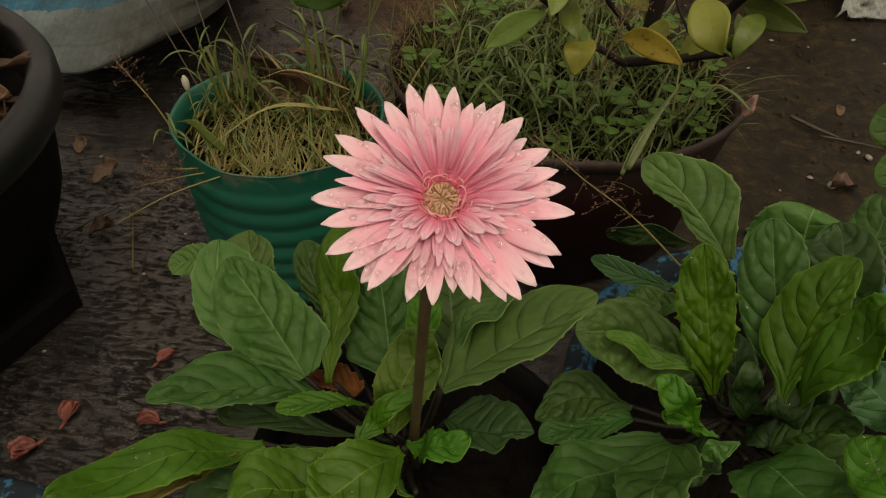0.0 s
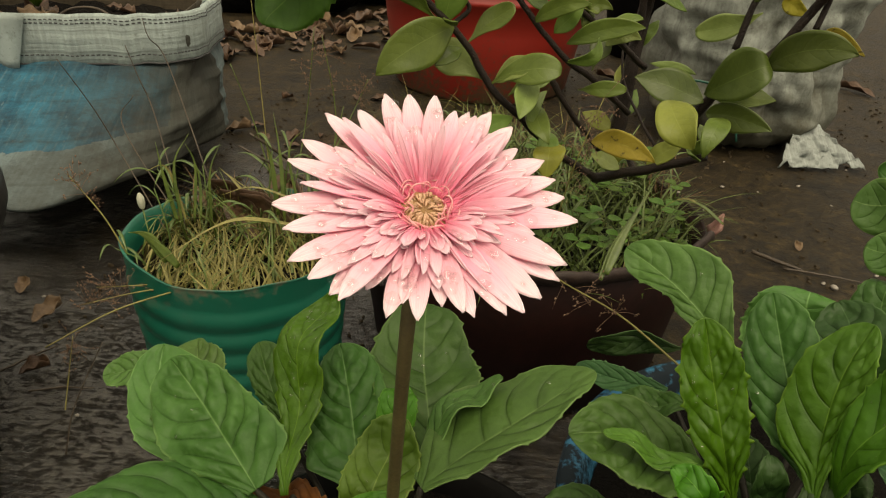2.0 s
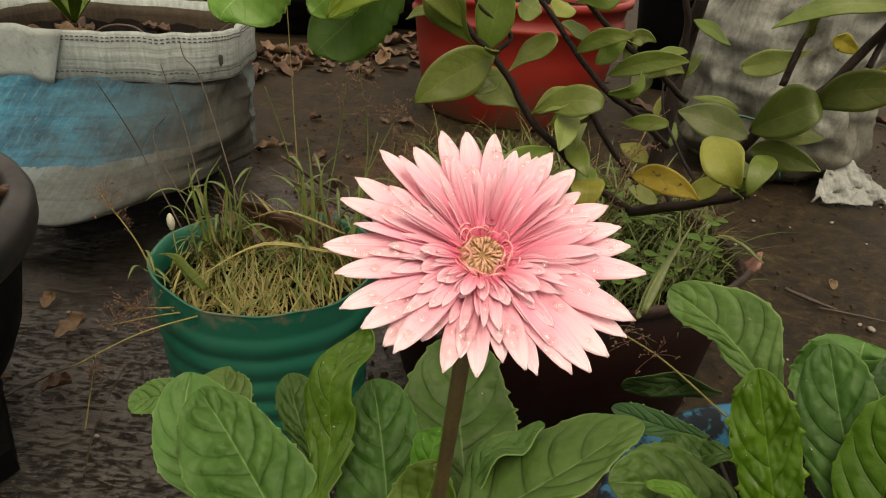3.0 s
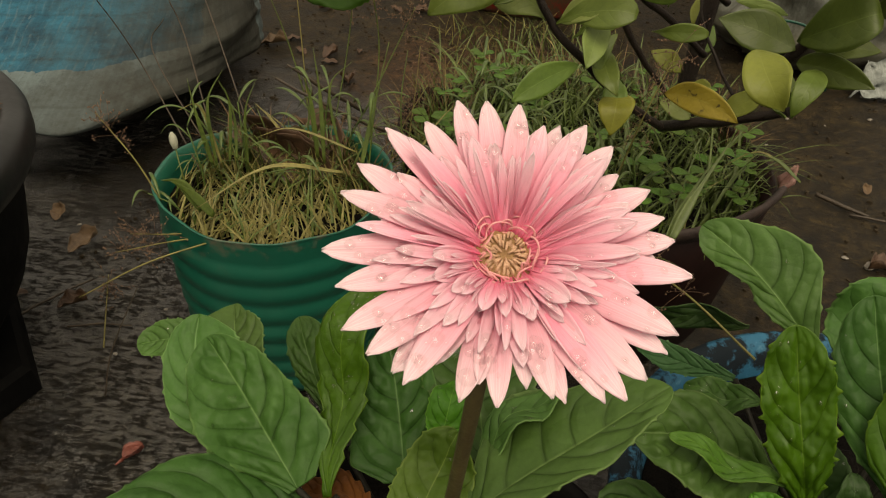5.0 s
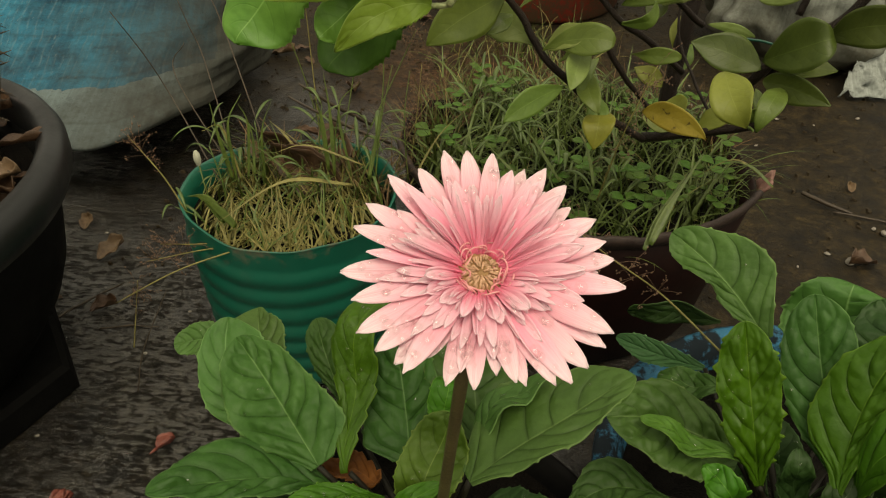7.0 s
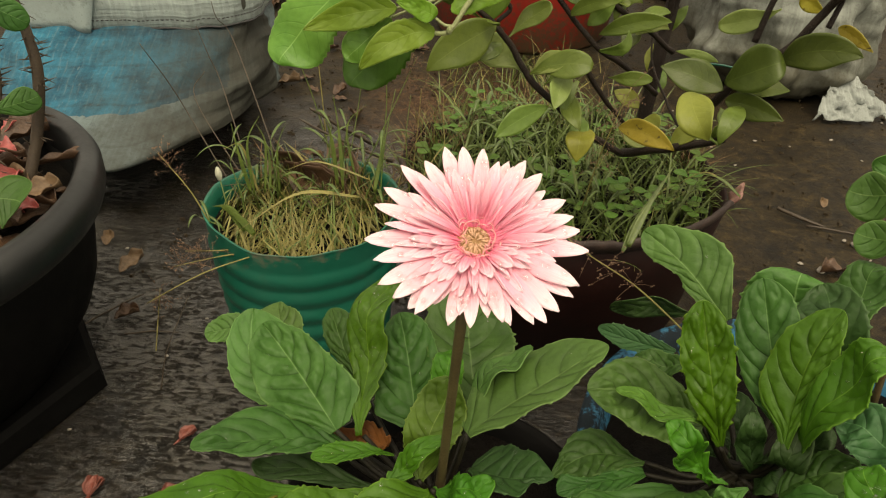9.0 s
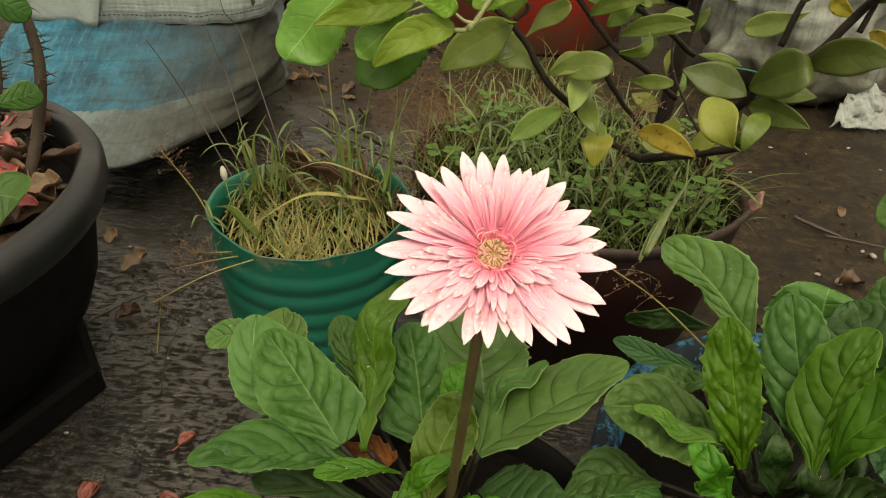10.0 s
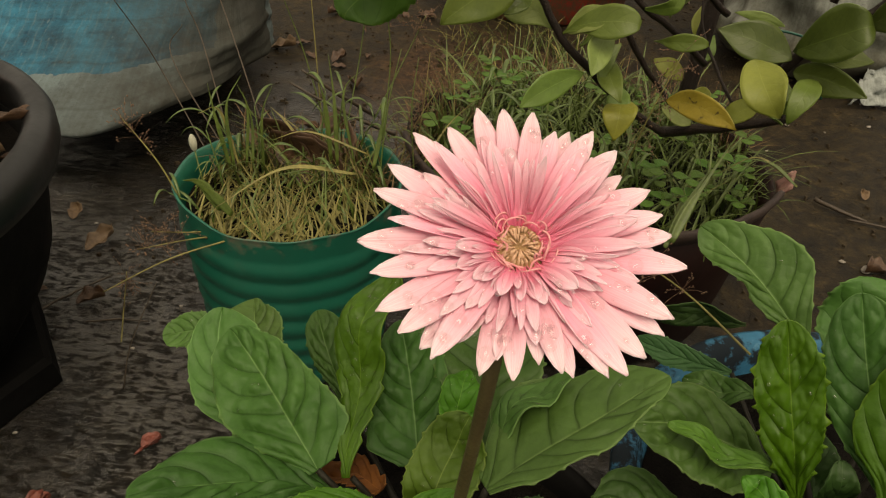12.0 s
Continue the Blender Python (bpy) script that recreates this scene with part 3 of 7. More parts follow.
def gerbera_shape(stalk, wide, blunt):
    """A blade on a narrow stalk, widest at the share wide of its length, with a blunt tip."""
    def shape(v):
        rise = np.clip((v - stalk) / (wide - stalk), 0, 1)
        up = 0.16 + 0.84 * np.sin(rise * math.pi / 2) ** 0.85 if stalk < 0.1 else 0.05 + 0.95 * smooth_step(rise) ** 0.75
        down = np.sqrt(np.clip(1 - (np.clip(v - wide, 0, 1) / (1.003 - wide)) ** blunt, 0.0, 1))
        return np.minimum(up, 1) * np.where(v > wide, down, 1) + 0.004
    return shape


def ovate_shape(v):
    return (np.sin(np.pi * np.clip(v, 0, 1) ** 0.82) ** 0.75) * 0.98 + 0.02


def pointed_shape(v):
    return (np.sin(np.pi * np.clip(v, 0, 1) ** 0.9) ** 0.9) * 0.985 + 0.015


def obovate_shape(v):
    up = 0.05 + 0.95 * smooth_step(v / 0.62)
    down = np.sqrt(np.clip(1 - (np.clip(v - 0.6, 0, 1) / 0.41) ** 2.0, 0.0, 1))
    return np.minimum(up, 1) * np.where(v > 0.6, down, 1) + 0.01


def tube(points, radii, sides=8, caps=True):
    """A round bar along points, rounded off by a smooth path; returns verts, faces."""
    p = np.array(points, float)
    n = len(p)
    rad = np.interp(np.linspace(0, 1, n), np.linspace(0, 1, len(radii)), radii) if not isinstance(radii, (int, float)) else np.full(n, radii)
    tan = np.gradient(p, axis=0)
    tan /= np.maximum(np.linalg.norm(tan, axis=1, keepdims=True), 1e-9)
    ref = np.array([0.0, 0.0, 1.0]) if abs(tan[0][2]) < 0.9 else np.array([1.0, 0.0, 0.0])
    verts, faces = [], []
    for i in range(n):
        s = np.cross(tan[i], ref)
        s /= np.linalg.norm(s)
        ref = np.cross(s, tan[i])
        for k in range(sides):
            a = 2 * math.pi * k / sides
            verts.append(p[i] + rad[i] * (math.cos(a) * s + math.sin(a) * ref))
    for i in range(n - 1):
        for k in range(sides):
            a, b = i * sides + k, i * sides + (k + 1) % sides
            faces.append((a, b, b + sides, a + sides))
    if caps:
        faces.append(tuple(range(sides - 1, -1, -1)))
        faces.append(tuple((n - 1) * sides + k for k in range(sides)))
    return verts, faces


def spline(points, n=24):
    """A smooth path through some points."""
    p = np.array(points, float)
    p = np.vstack([2 * p[0] - p[1], p, 2 * p[-1] - p[-2]])
    out = []
    seg = len(p) - 3
    for s in np.linspace(0, seg - 1e-6, n):
        i, t = int(s), s - int(s)
        a, b, c, d = p[i:i + 4]
        out.append(0.5 * ((2 * b) + (c - a) * t + (2 * a - 5 * b + 4 * c - d) * t * t + (3 * b - a - 3 * c + d) * t ** 3))
    return np.array(out)


def lathe(profile, segs=64, warp=None):
    """A turned body from (radius, height) pairs; warp(angle, r, z) may move a point."""
    verts, faces, uvs = [], [], []
    n = len(profile)
    for j, (r, z) in enumerate(profile):
        for k in range(segs + 1):
            a = 2 * math.pi * k / segs
            rr, zz = warp(a, r, z, j) if warp else (r, z)
            verts.append((rr * math.cos(a), rr * math.sin(a), zz))
            uvs.append((k / segs, j / (n - 1)))
    for j in range(n - 1):
        for k in range(segs):
            a = j * (segs + 1) + k
            faces.append((a, a + 1, a + segs + 2, a + segs + 1))
    return verts, faces, uvs


def moved(piece, at, turn=0.0, scale=1.0):
    c, s = math.cos(turn), math.sin(turn)
    vs = [(at[0] + scale * (c * x - s * y), at[1] + scale * (s * x + c * y), at[2] + scale * z) for x, y, z in piece[0]]
    return (vs, *piece[1:])


def soil_disc(centre, radius, height, seed, bump=0.006):
    r = np.random.RandomState(seed)
    verts, faces = [(centre[0], centre[1], height)], []
    rings, segs = 12, 40
    for j in range(1, rings + 1):
        for k in range(segs):
            a = 2 * math.pi * k / segs
            d = radius * j / rings
            verts.append((centre[0] + d * math.cos(a), centre[1] + d * math.sin(a), height + bump * r.uniform(-1, 1) * (j < rings)))
    for k in range(segs):
        faces.append((0, 1 + k, 1 + (k + 1) % segs))
    for j in range(rings - 1):
        for k in range(segs):
            a, b = 1 + j * segs + k, 1 + j * segs + (k + 1) % segs
            faces.append((a, a + segs, b + segs, b))
    return verts, faces


def strip(points, width, side, fold=0.25):
    """A grass blade: a folded ribbon that tapers to its tip."""
    p = np.array(points)
    n = len(p)
    verts, faces = [], []
    tan = np.gradient(p, axis=0)
    for i in range(n):
        w = width * (1 - (i / (n - 1)) ** 1.6) + 0.0001
        up = np.cross(side, tan[i])
        up /= max(np.linalg.norm(up), 1e-9)
        verts += [p[i] - side * w / 2, p[i] + up * w * fold, p[i] + side * w / 2]
    for i in range(n - 1):
        a = i * 3
        faces += [(a, a + 1, a + 4, a + 3), (a + 1, a + 2, a + 5, a + 4)]
    return verts, faces


def grass_blade(root, length, lean, heading, droop, width, n=7):
    d = np.array([math.cos(heading), math.sin(heading), 0])
    pts, p, ang = [], np.array(root, float), lean
    for i in range(n):
        pts.append(p.copy())
        p = p + (length / (n - 1)) * (math.sin(ang) * d + np.array([0, 0, math.cos(ang)]))
        ang += droop / (n - 1)
    side = np.array([-d[1], d[0], 0])
    return strip(pts, width, side)


# ---- ground: one sheet to the horizon, finer near the pots ----
def ground_sheet():
    def steps(reach, fine, n):
        t = np.linspace(-1, 1, n)
        return fine * t + (reach - fine) * np.sign(t) * np.abs(t) ** 9
    xs, ys = steps(300, 1.5, 190) + 0.1, steps(300, 1.8, 210) + 1.2
    verts, faces = [], []
    for y in ys:
        for x in xs:
            far = max(abs(x), abs(y - 1.2))
            z = 0.0
            if far < 2.2:
                z = 0.004 * noise.noise((x * 6, y * 6, 0)) + 0.0022 * noise.noise((x * 19, y * 19, 3)) + 0.0008 * noise.noise((x * 47, y * 47, 7))
                z *= min(1.0, (2.2 - far) / 0.6)
            verts.append((x, y, z - 0.002))
    nx = len(xs)
    for j in range(len(ys) - 1):
        for i in range(nx - 1):
            a = j * nx + i
            faces.append((a, a + 1, a + nx + 1, a + nx))
    return verts, faces


tagged(part("ground", ground_sheet(), GROUND), "wet dark brown earth and old cement yard", "ground", "", "structure")


# ---- pots ----
def ribbed_profile(r0, r1, height, ribs, depth, wall, plain=0.88):
    out = []
    n = ribs * 8
    for i in range(n + 1):
        t = i / n
        out.append((r0 + (r1 - r0) * (t ** 0.75) + depth * (0.5 - 0.5 * math.cos(2 * math.pi * t * ribs)) ** 0.6 * (1 if t < plain else 0), height * t))
    out += [(r1 + 0.001, height + 0.002), (r1 - wall, height + 0.001)]
    for i in range(12):
        t = 1 - (i + 1) / 12
        out.append((r0 + (r1 - r0) * (t ** 0.75) - wall, max(height * t, 0.006)))
    out.append((0.0, 0.006))
    return [(0.0, 0.0)] + out


GP = (-0.100, 0.722)
green_pot = thing("green_plant_pot", "round ribbed green plastic pot with an uneven cut rim", "plant pot", at=(*GP, 0))


def green_warp(a, r, z, j):
    dip = 0.0035 * math.sin(a * 2 + 0.6) + 0.0015 * math.sin(a * 5 + 1.0) + 0.0008 * math.sin(a * 11)
    f = (z / 0.18) ** 3
    return r * (1 + 0.015 * math.sin(2 * a + 1) * z / 0.18), z + f * dip - 0.001 * f * max(0, math.sin(a + math.pi)) ** 2


part("pot_body", lathe(ribbed_profile(0.080, 0.0965, 0.18, 8, 0.0026, 0.0018), 96, green_warp), GREEN_PLASTIC, green_pot)
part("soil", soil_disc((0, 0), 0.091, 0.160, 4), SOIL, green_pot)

BP = (0.170, 0.875)
brown_pot = thing("brown_plant_pot", "wide dark maroon plastic pot with a faded broken rim", "plant pot", at=(*BP, 0))


def broken(a, r, z, j):
    f = max(0.0, (z - 0.15) / 0.045) if z > 0.15 else 0.0
    bite = 0.010 * max(0, noise.noise((math.cos(a) * 5, math.sin(a) * 5, 2))) + 0.006 * abs(noise.noise((math.cos(a) * 14, math.sin(a) * 14, 5)))
    gone = 0.035 * smooth_step((math.sin(a + 0.45) + 0.10) / 0.35)
    return r * (1 + 0.012 * math.sin(3 * a + 1)), z - f * (bite + gone)


part("pot_body", lathe([(0, 0), (0.160, 0), (0.166, 0.006), (0.179, 0.10), (0.190, 0.172), (0.186, 0.174), (0.175, 0.10), (0.158, 0.012), (0, 0.012)], 96, broken), BROWN_PLASTIC, brown_pot)
rim_v, rim_f, rim_u = lathe([(0.188, 0.171), (0.1925, 0.172), (0.196, 0.180), (0.1955, 0.186), (0.1925, 0.187), (0.1895, 0.183), (0.187, 0.172), (0.188, 0.171)], 160, broken)
part("pot_rim", (rim_v, [f for f in rim_f if 86 < f[0] % 161 < 153], rim_u), BROKEN_RIM, brown_pot, "faded chipped rim")
shard = np.array([[((0.191 + 0.002 * j) * math.cos(0.02 * i - 0.30), (0.191 + 0.002 * j) * math.sin(0.02 * i - 0.30), 0.158 + (0.0042 + 0.0010 * math.sin(2.2 * i)) * j * (1 - 0.10 * abs(i - 4))) for i in range(9)] for j in range(6)])
part("rim_shard", shell(shard, 0.0022, np.zeros((6, 9, 2)) + 0.4), SHARD, brown_pot, "pale pink broken shard of the rim")
part("soil", soil_disc((0, 0), 0.176, 0.140, 5, 0.01), SOIL, brown_pot)

KP = (-0.495, 0.584)
black_pot = thing("black_plant_pot", "large black plastic pot with a thick rounded rim", "plant pot", at=(*KP, 0))
part("pot_body", lathe([(0, 0.030), (0.150, 0.030), (0.160, 0.034), (0.168, 0.046), (0.179, 0.062), (0.197, 0.090), (0.2065, 0.115), (0.213, 0.152), (0.217, 0.198), (0.209, 0.20), (0.205, 0.15), (0.190, 0.10), (0.150, 0.042), (0, 0.042)], 128), BLACK_PLASTIC, black_pot)
foot = part("pot_foot", lathe([(0, 0), (0.201, 0), (0.201, 0.004), (0.198, 0.024), (0.192, 0.030), (0, 0.0295)], 6), BLACK_PLASTIC, black_pot, "six-sided black foot", smooth=False)
foot.rotation_euler = (0, 0, radians(9))
part("pot_rim", lathe([(0.210, 0.195), (0.2215, 0.193), (0.232, 0.199), (0.2355, 0.209), (0.2355, 0.222), (0.231, 0.231), (0.224, 0.235), (0.216, 0.233), (0.2105, 0.226), (0.2095, 0.212), (0.210, 0.195)], 160), RIM_PLASTIC, black_pot, "thick scuffed rim")
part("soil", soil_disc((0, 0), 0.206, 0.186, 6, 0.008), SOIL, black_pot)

UP = (0.335, 0.465)
blue_pot = thing("blue_plant_pot", "scuffed blue plastic pot under gerbera leaves", "plant pot", "blue pots", at=(*UP, 0))


def small_pot(r, h, wall=0.004):
    return [(0, 0), (r * 0.70, 0), (r * 0.73, 0.006), (r * 0.90, h * 0.82), (r * 0.92, h * 0.88), (r * 1.0, h * 0.89), (r * 1.012, h * 0.93), (r * 1.01, h * 0.985), (r * 0.985, h), (r * 0.93, h * 0.985), (r * 0.90, h * 0.90), (r * 0.70, 0.014), (0, 0.014)]


part("pot_body", lathe(small_pot(0.166, 0.150), 96), BLUE_PLASTIC, blue_pot)
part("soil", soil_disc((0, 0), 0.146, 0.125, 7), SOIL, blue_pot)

tub = thing("blue_plant_pot", "light blue plastic tub with a worn cap edge", "plant pot", "blue pots", at=(-0.205, 0.235, 0))
part("pot_body", lathe(small_pot(0.142, 0.10), 80), BLUE_PLASTIC, tub)
part("soil", soil_disc((0, 0), 0.12, 0.08, 8), SOIL, tub)

# unseen pot, widened so its dark soil fills the shaded space under the leaves
front_pot = thing("black_plant_pot", "small black plastic pot hidden under gerbera leaves", "plant pot", at=(0.075, 0.405, 0))
part("pot_body", lathe(small_pot(0.112, 0.130), 72), BLACK_PLASTIC, front_pot)
part("soil", soil_disc((0, 0), 0.100, 0.112, 9), SOIL, front_pot)

red_pot = thing("red_plant_pot", "tall faded red plastic pot with a raised band", "plant pot", at=(0.128, 1.945, 0))
part("pot_body", lathe([(0, 0), (0.205, 0), (0.212, 0.008), (0.236, 0.150), (0.243, 0.214), (0.250, 0.217), (0.251, 0.226), (0.245, 0.230), (0.251, 0.262), (0.261, 0.264), (0.263, 0.278), (0.253, 0.281), (0.247, 0.262), (0.230, 0.150), (0.19, 0.02), (0, 0.02)], 96), RED_PLASTIC, red_pot)
part("soil", soil_disc((0, 0), 0.222, 0.235, 10), SOIL, red_pot)


# ---- sacks ----
def sack_body(rx, ry, height, belly, seed, squash=2.6, segs=140, rows=56, fold=0.012, tuck=0.66, slump=0.0):
    """A filled sack: a rounded box in plan that bulges, creased all over, its foot tucked in."""
    verts, faces, uvs = [], [], []
    for j in range(rows + 1):
        t = j / rows
        grow = tuck + (1 - tuck) * smooth_step(t / 0.20) ** 0.7 + belly * math.sin(math.pi * min(1, t * 1.05))
        for k in range(segs + 1):
            a = 2 * math.pi * (k % segs) / segs
            c, s = math.cos(a), math.sin(a)
            q = (abs(c) ** squash + abs(s) ** squash) ** (-1 / squash)
            crease = fold * noise.noise((c * 2.6 + seed, s * 2.6, t * 5)) + 0.45 * fold * noise.noise((c * 7 + seed, s * 7, t * 11)) + 0.30 * fold * noise.noise((c * 1.6 + seed, s * 1.6, t * 19))
            x, y, z = (rx * q * grow + crease) * c, (ry * q * grow + crease) * s, height * t * (1 - 0.25 * (1 - t) ** 2) + 0.012 * t * noise.noise((c * 2, s * 2, seed))
            if slump:
                ahead = smooth_step(-y / ry)
                y -= slump * ahead * (0.58 + 0.42 * smooth_step((0.19 - x) / 0.12)) * max(0.0, 1 - t / 0.80) ** 1.1 * smooth_step(t / 0.28)
                z += 0.052 * ahead * smooth_step((x + 0.15) / 0.20) * (1 - t) ** 2 * smooth_step(t / 0.12)
            verts.append((x, y, z))
            uvs.append((k / segs, t))
    for j in range(rows):
        for k in range(segs):
            a = j * (segs + 1) + k
            faces.append((a, a + 1, a + segs + 2, a + segs + 1))
    faces.append(tuple(range(segs - 1, -1, -1)))
    return verts, faces, uvs


def sack_cuff(rx, ry, low, high, seed, squash=2.6, segs=140, out=0.006):
    """The sack's mouth turned down over itself as a band, with a rolled upper edge."""
    prof = [(out, low), (out + 0.004, low + 0.004), (out + 0.003, (low + high) / 2), (out + 0.004, high - 0.006), (out + 0.001, high), (out - 0.006, high - 0.002), (out - 0.012, high - 0.03), (out - 0.02, high - 0.07)]
    verts, faces, uvs = [], [], []
    for j, (d, z) in enumerate(prof):
        for k in range(segs + 1):
            a = 2 * math.pi * (k % segs) / segs
            c, s = math.cos(a), math.sin(a)
            q = (abs(c) ** squash + abs(s) ** squash) ** (-1 / squash)
            w = 0.006 * noise.noise((c * 2.2 + seed, s * 2.2, 1)) + 0.005 * noise.noise((c * 6 + seed, s * 6, z * 8))
            dz = 0.006 * noise.noise((c * 1.6 + seed, s * 1.6, 4)) + 0.004 * noise.noise((c * 7, s * 7, seed))
            verts.append(((rx * q + d + w) * c, (ry * q + d + w) * s, z + dz))
            uvs.append((k / segs, j / (len(prof) - 1)))
    for j in range(len(prof) - 1):
        for k in range(segs):
            a = j * (segs + 1) + k
            faces.append((a, a + 1, a + segs + 2, a + segs + 1))
    return verts, faces, uvs


SP = (-0.535, 1.335)
sack = thing("planting_sack", "white woven plastic sack with a faded blue panel and turned-down cuff", "sack", at=(*SP, 0))
part("sack_body", sack_body(0.198, 0.146, 0.245, 0.03, 3, 3.4, 160, 60, 0.013, 0.58, 0.44), SACK, sack)
part("sack_cuff", sack_cuff(0.201, 0.150, 0.190, 0.262, 3, 3.4, 160), CUFF, sack, "pale stitched turned-down cuff")
def sack_lining(rx, ry, high, squash=3.4, segs=120):
    """The muddy inside of the sack's mouth, just within the cuff."""
    g, uv = np.zeros((6, segs + 1, 3)), np.zeros((6, segs + 1, 2))
    for j in range(6):
        for k in range(segs + 1):
            a = 2 * math.pi * (k % segs) / segs
            c, d = math.cos(a), math.sin(a)
            q = (abs(c) ** squash + abs(d) ** squash) ** (-1 / squash)
            w = 0.006 * noise.noise((c * 2.2 + 3, d * 2.2, 1)) - 0.024 - 0.002 * j
            g[j, k] = ((rx * q + w) * c, (ry * q + w) * d, high - 0.014 * j + 0.006 * noise.noise((c * 1.6 + 3, d * 1.6, 4)))
            uv[j, k] = (k / segs, j / 5)
    return shell(g, 0.0015, uv)


part("sack_lining", sack_lining(0.201, 0.150, 0.252), LINING, sack, "muddy brown inside of the sack mouth")
part("soil", ([(x, 0.74 * y, z) for x, y, z in soil_disc((0, 0), 0.192, 0.222, 12, 0.008)[0]], soil_disc((0, 0), 0.192, 0.222, 12, 0.008)[1]), SOIL, sack)


def sack_edge(angle, level, out):
    """A place on the cuff's outer face."""
    c, s = math.cos(angle), math.sin(angle)
    e = (abs(c) ** 3.4 + abs(s) ** 3.4) ** (-1 / 3.4)
    w = 0.006 * noise.noise((c * 2.2 + 3, s * 2.2, 1)) + 0.005 * noise.noise((c * 6 + 3, s * 6, level * 8))
    dz = 0.006 * noise.noise((c * 1.6 + 3, s * 1.6, 4)) + 0.004 * noise.noise((c * 7, s * 7, 3))
    return (0.201 * e + out + w) * c, (0.150 * e + out + w) * s, level + dz


for level, seams in ((0.2035, 190), (0.249, 190), (0.254, 190)):
    part("stitching", join([tube([sack_edge(2 * math.pi * (k + f) / seams, level, 0.0100) for f in (0, 0.3, 0.6)], 0.0009, 4) for k in range(seams)]), STITCH, sack)
part("hem", join([tube([sack_edge(2 * math.pi * k / 300, 0.1905, 0.0085) for k in range(301)], 0.0016, 5)]), STITCH, sack, "dark lower hem of the cuff")
lap = np.array([[sack_edge(radians(234 + 2.1 * i), 0.186 + 0.078 * j / 7, 0.0135 + 0.002 * math.sin(i * 0.6)) for i in range(14)] for j in range(8)])
lap[:, -1, 0] += np.linspace(0.0, 0.022, 8)
part("lap_seam", shell(lap, 0.0016, np.zeros((8, 14, 2)) + 0.3), CUFF, sack, "overlapping end of the cuff")

sack.rotation_euler = (0, 0, radians(5))

grey_sack = thing("planting_sack", "crumpled grey-white woven sack with a torn flap at its foot", "sack", at=(0.665, 1.685, 0))
part("sack_body", sack_body(0.172, 0.172, 0.46, 0.03, 9, 2.4, 140, 70, 0.036), SACK_GREY, grey_sack)


def flap(seed, w, h):
    g, uv = np.zeros((26, 44, 3)), np.zeros((26, 44, 2))
    for j in range(26):
        for i in range(44):
            x, y = (i / 43 - 0.5) * w * (1.35 - 1.0 * j / 25), j / 25
            n = noise.noise((x * 34, y * 4, seed)) * 0.016 + noise.noise((x * 80, y * 10, seed)) * 0.007
            g[j, i] = (x + 0.3 * n, h * 0.75 * y ** 1.2 + 1.5 * n, h * 0.45 * y + 0.004 + 1.3 * abs(n))
            uv[j, i] = (x * 2 + 0.5, y * 0.3)
    return shell(g, 0.0012, uv)


part("torn_flap", moved(flap(4, 0.13, 0.12), (0.115, -0.225, 0.0), 0.10), SCRAP, grey_sack, "clean white torn flap")


# ---- gerbera plants ----
FRONT_CROWN, SIDE_CROWN = (0.072, 0.386, 0.176), (0.274, 0.440, 0.165)
front_plant = thing("gerbera_plant", "gerbera with one pink double flower over wet green leaves", "plant", "gerberas")
side_plant = thing("gerbera_plant", "flowerless gerbera with a dense rosette of wet green leaves", "plant", "gerberas")
counter = [100]
wet_spots = {}


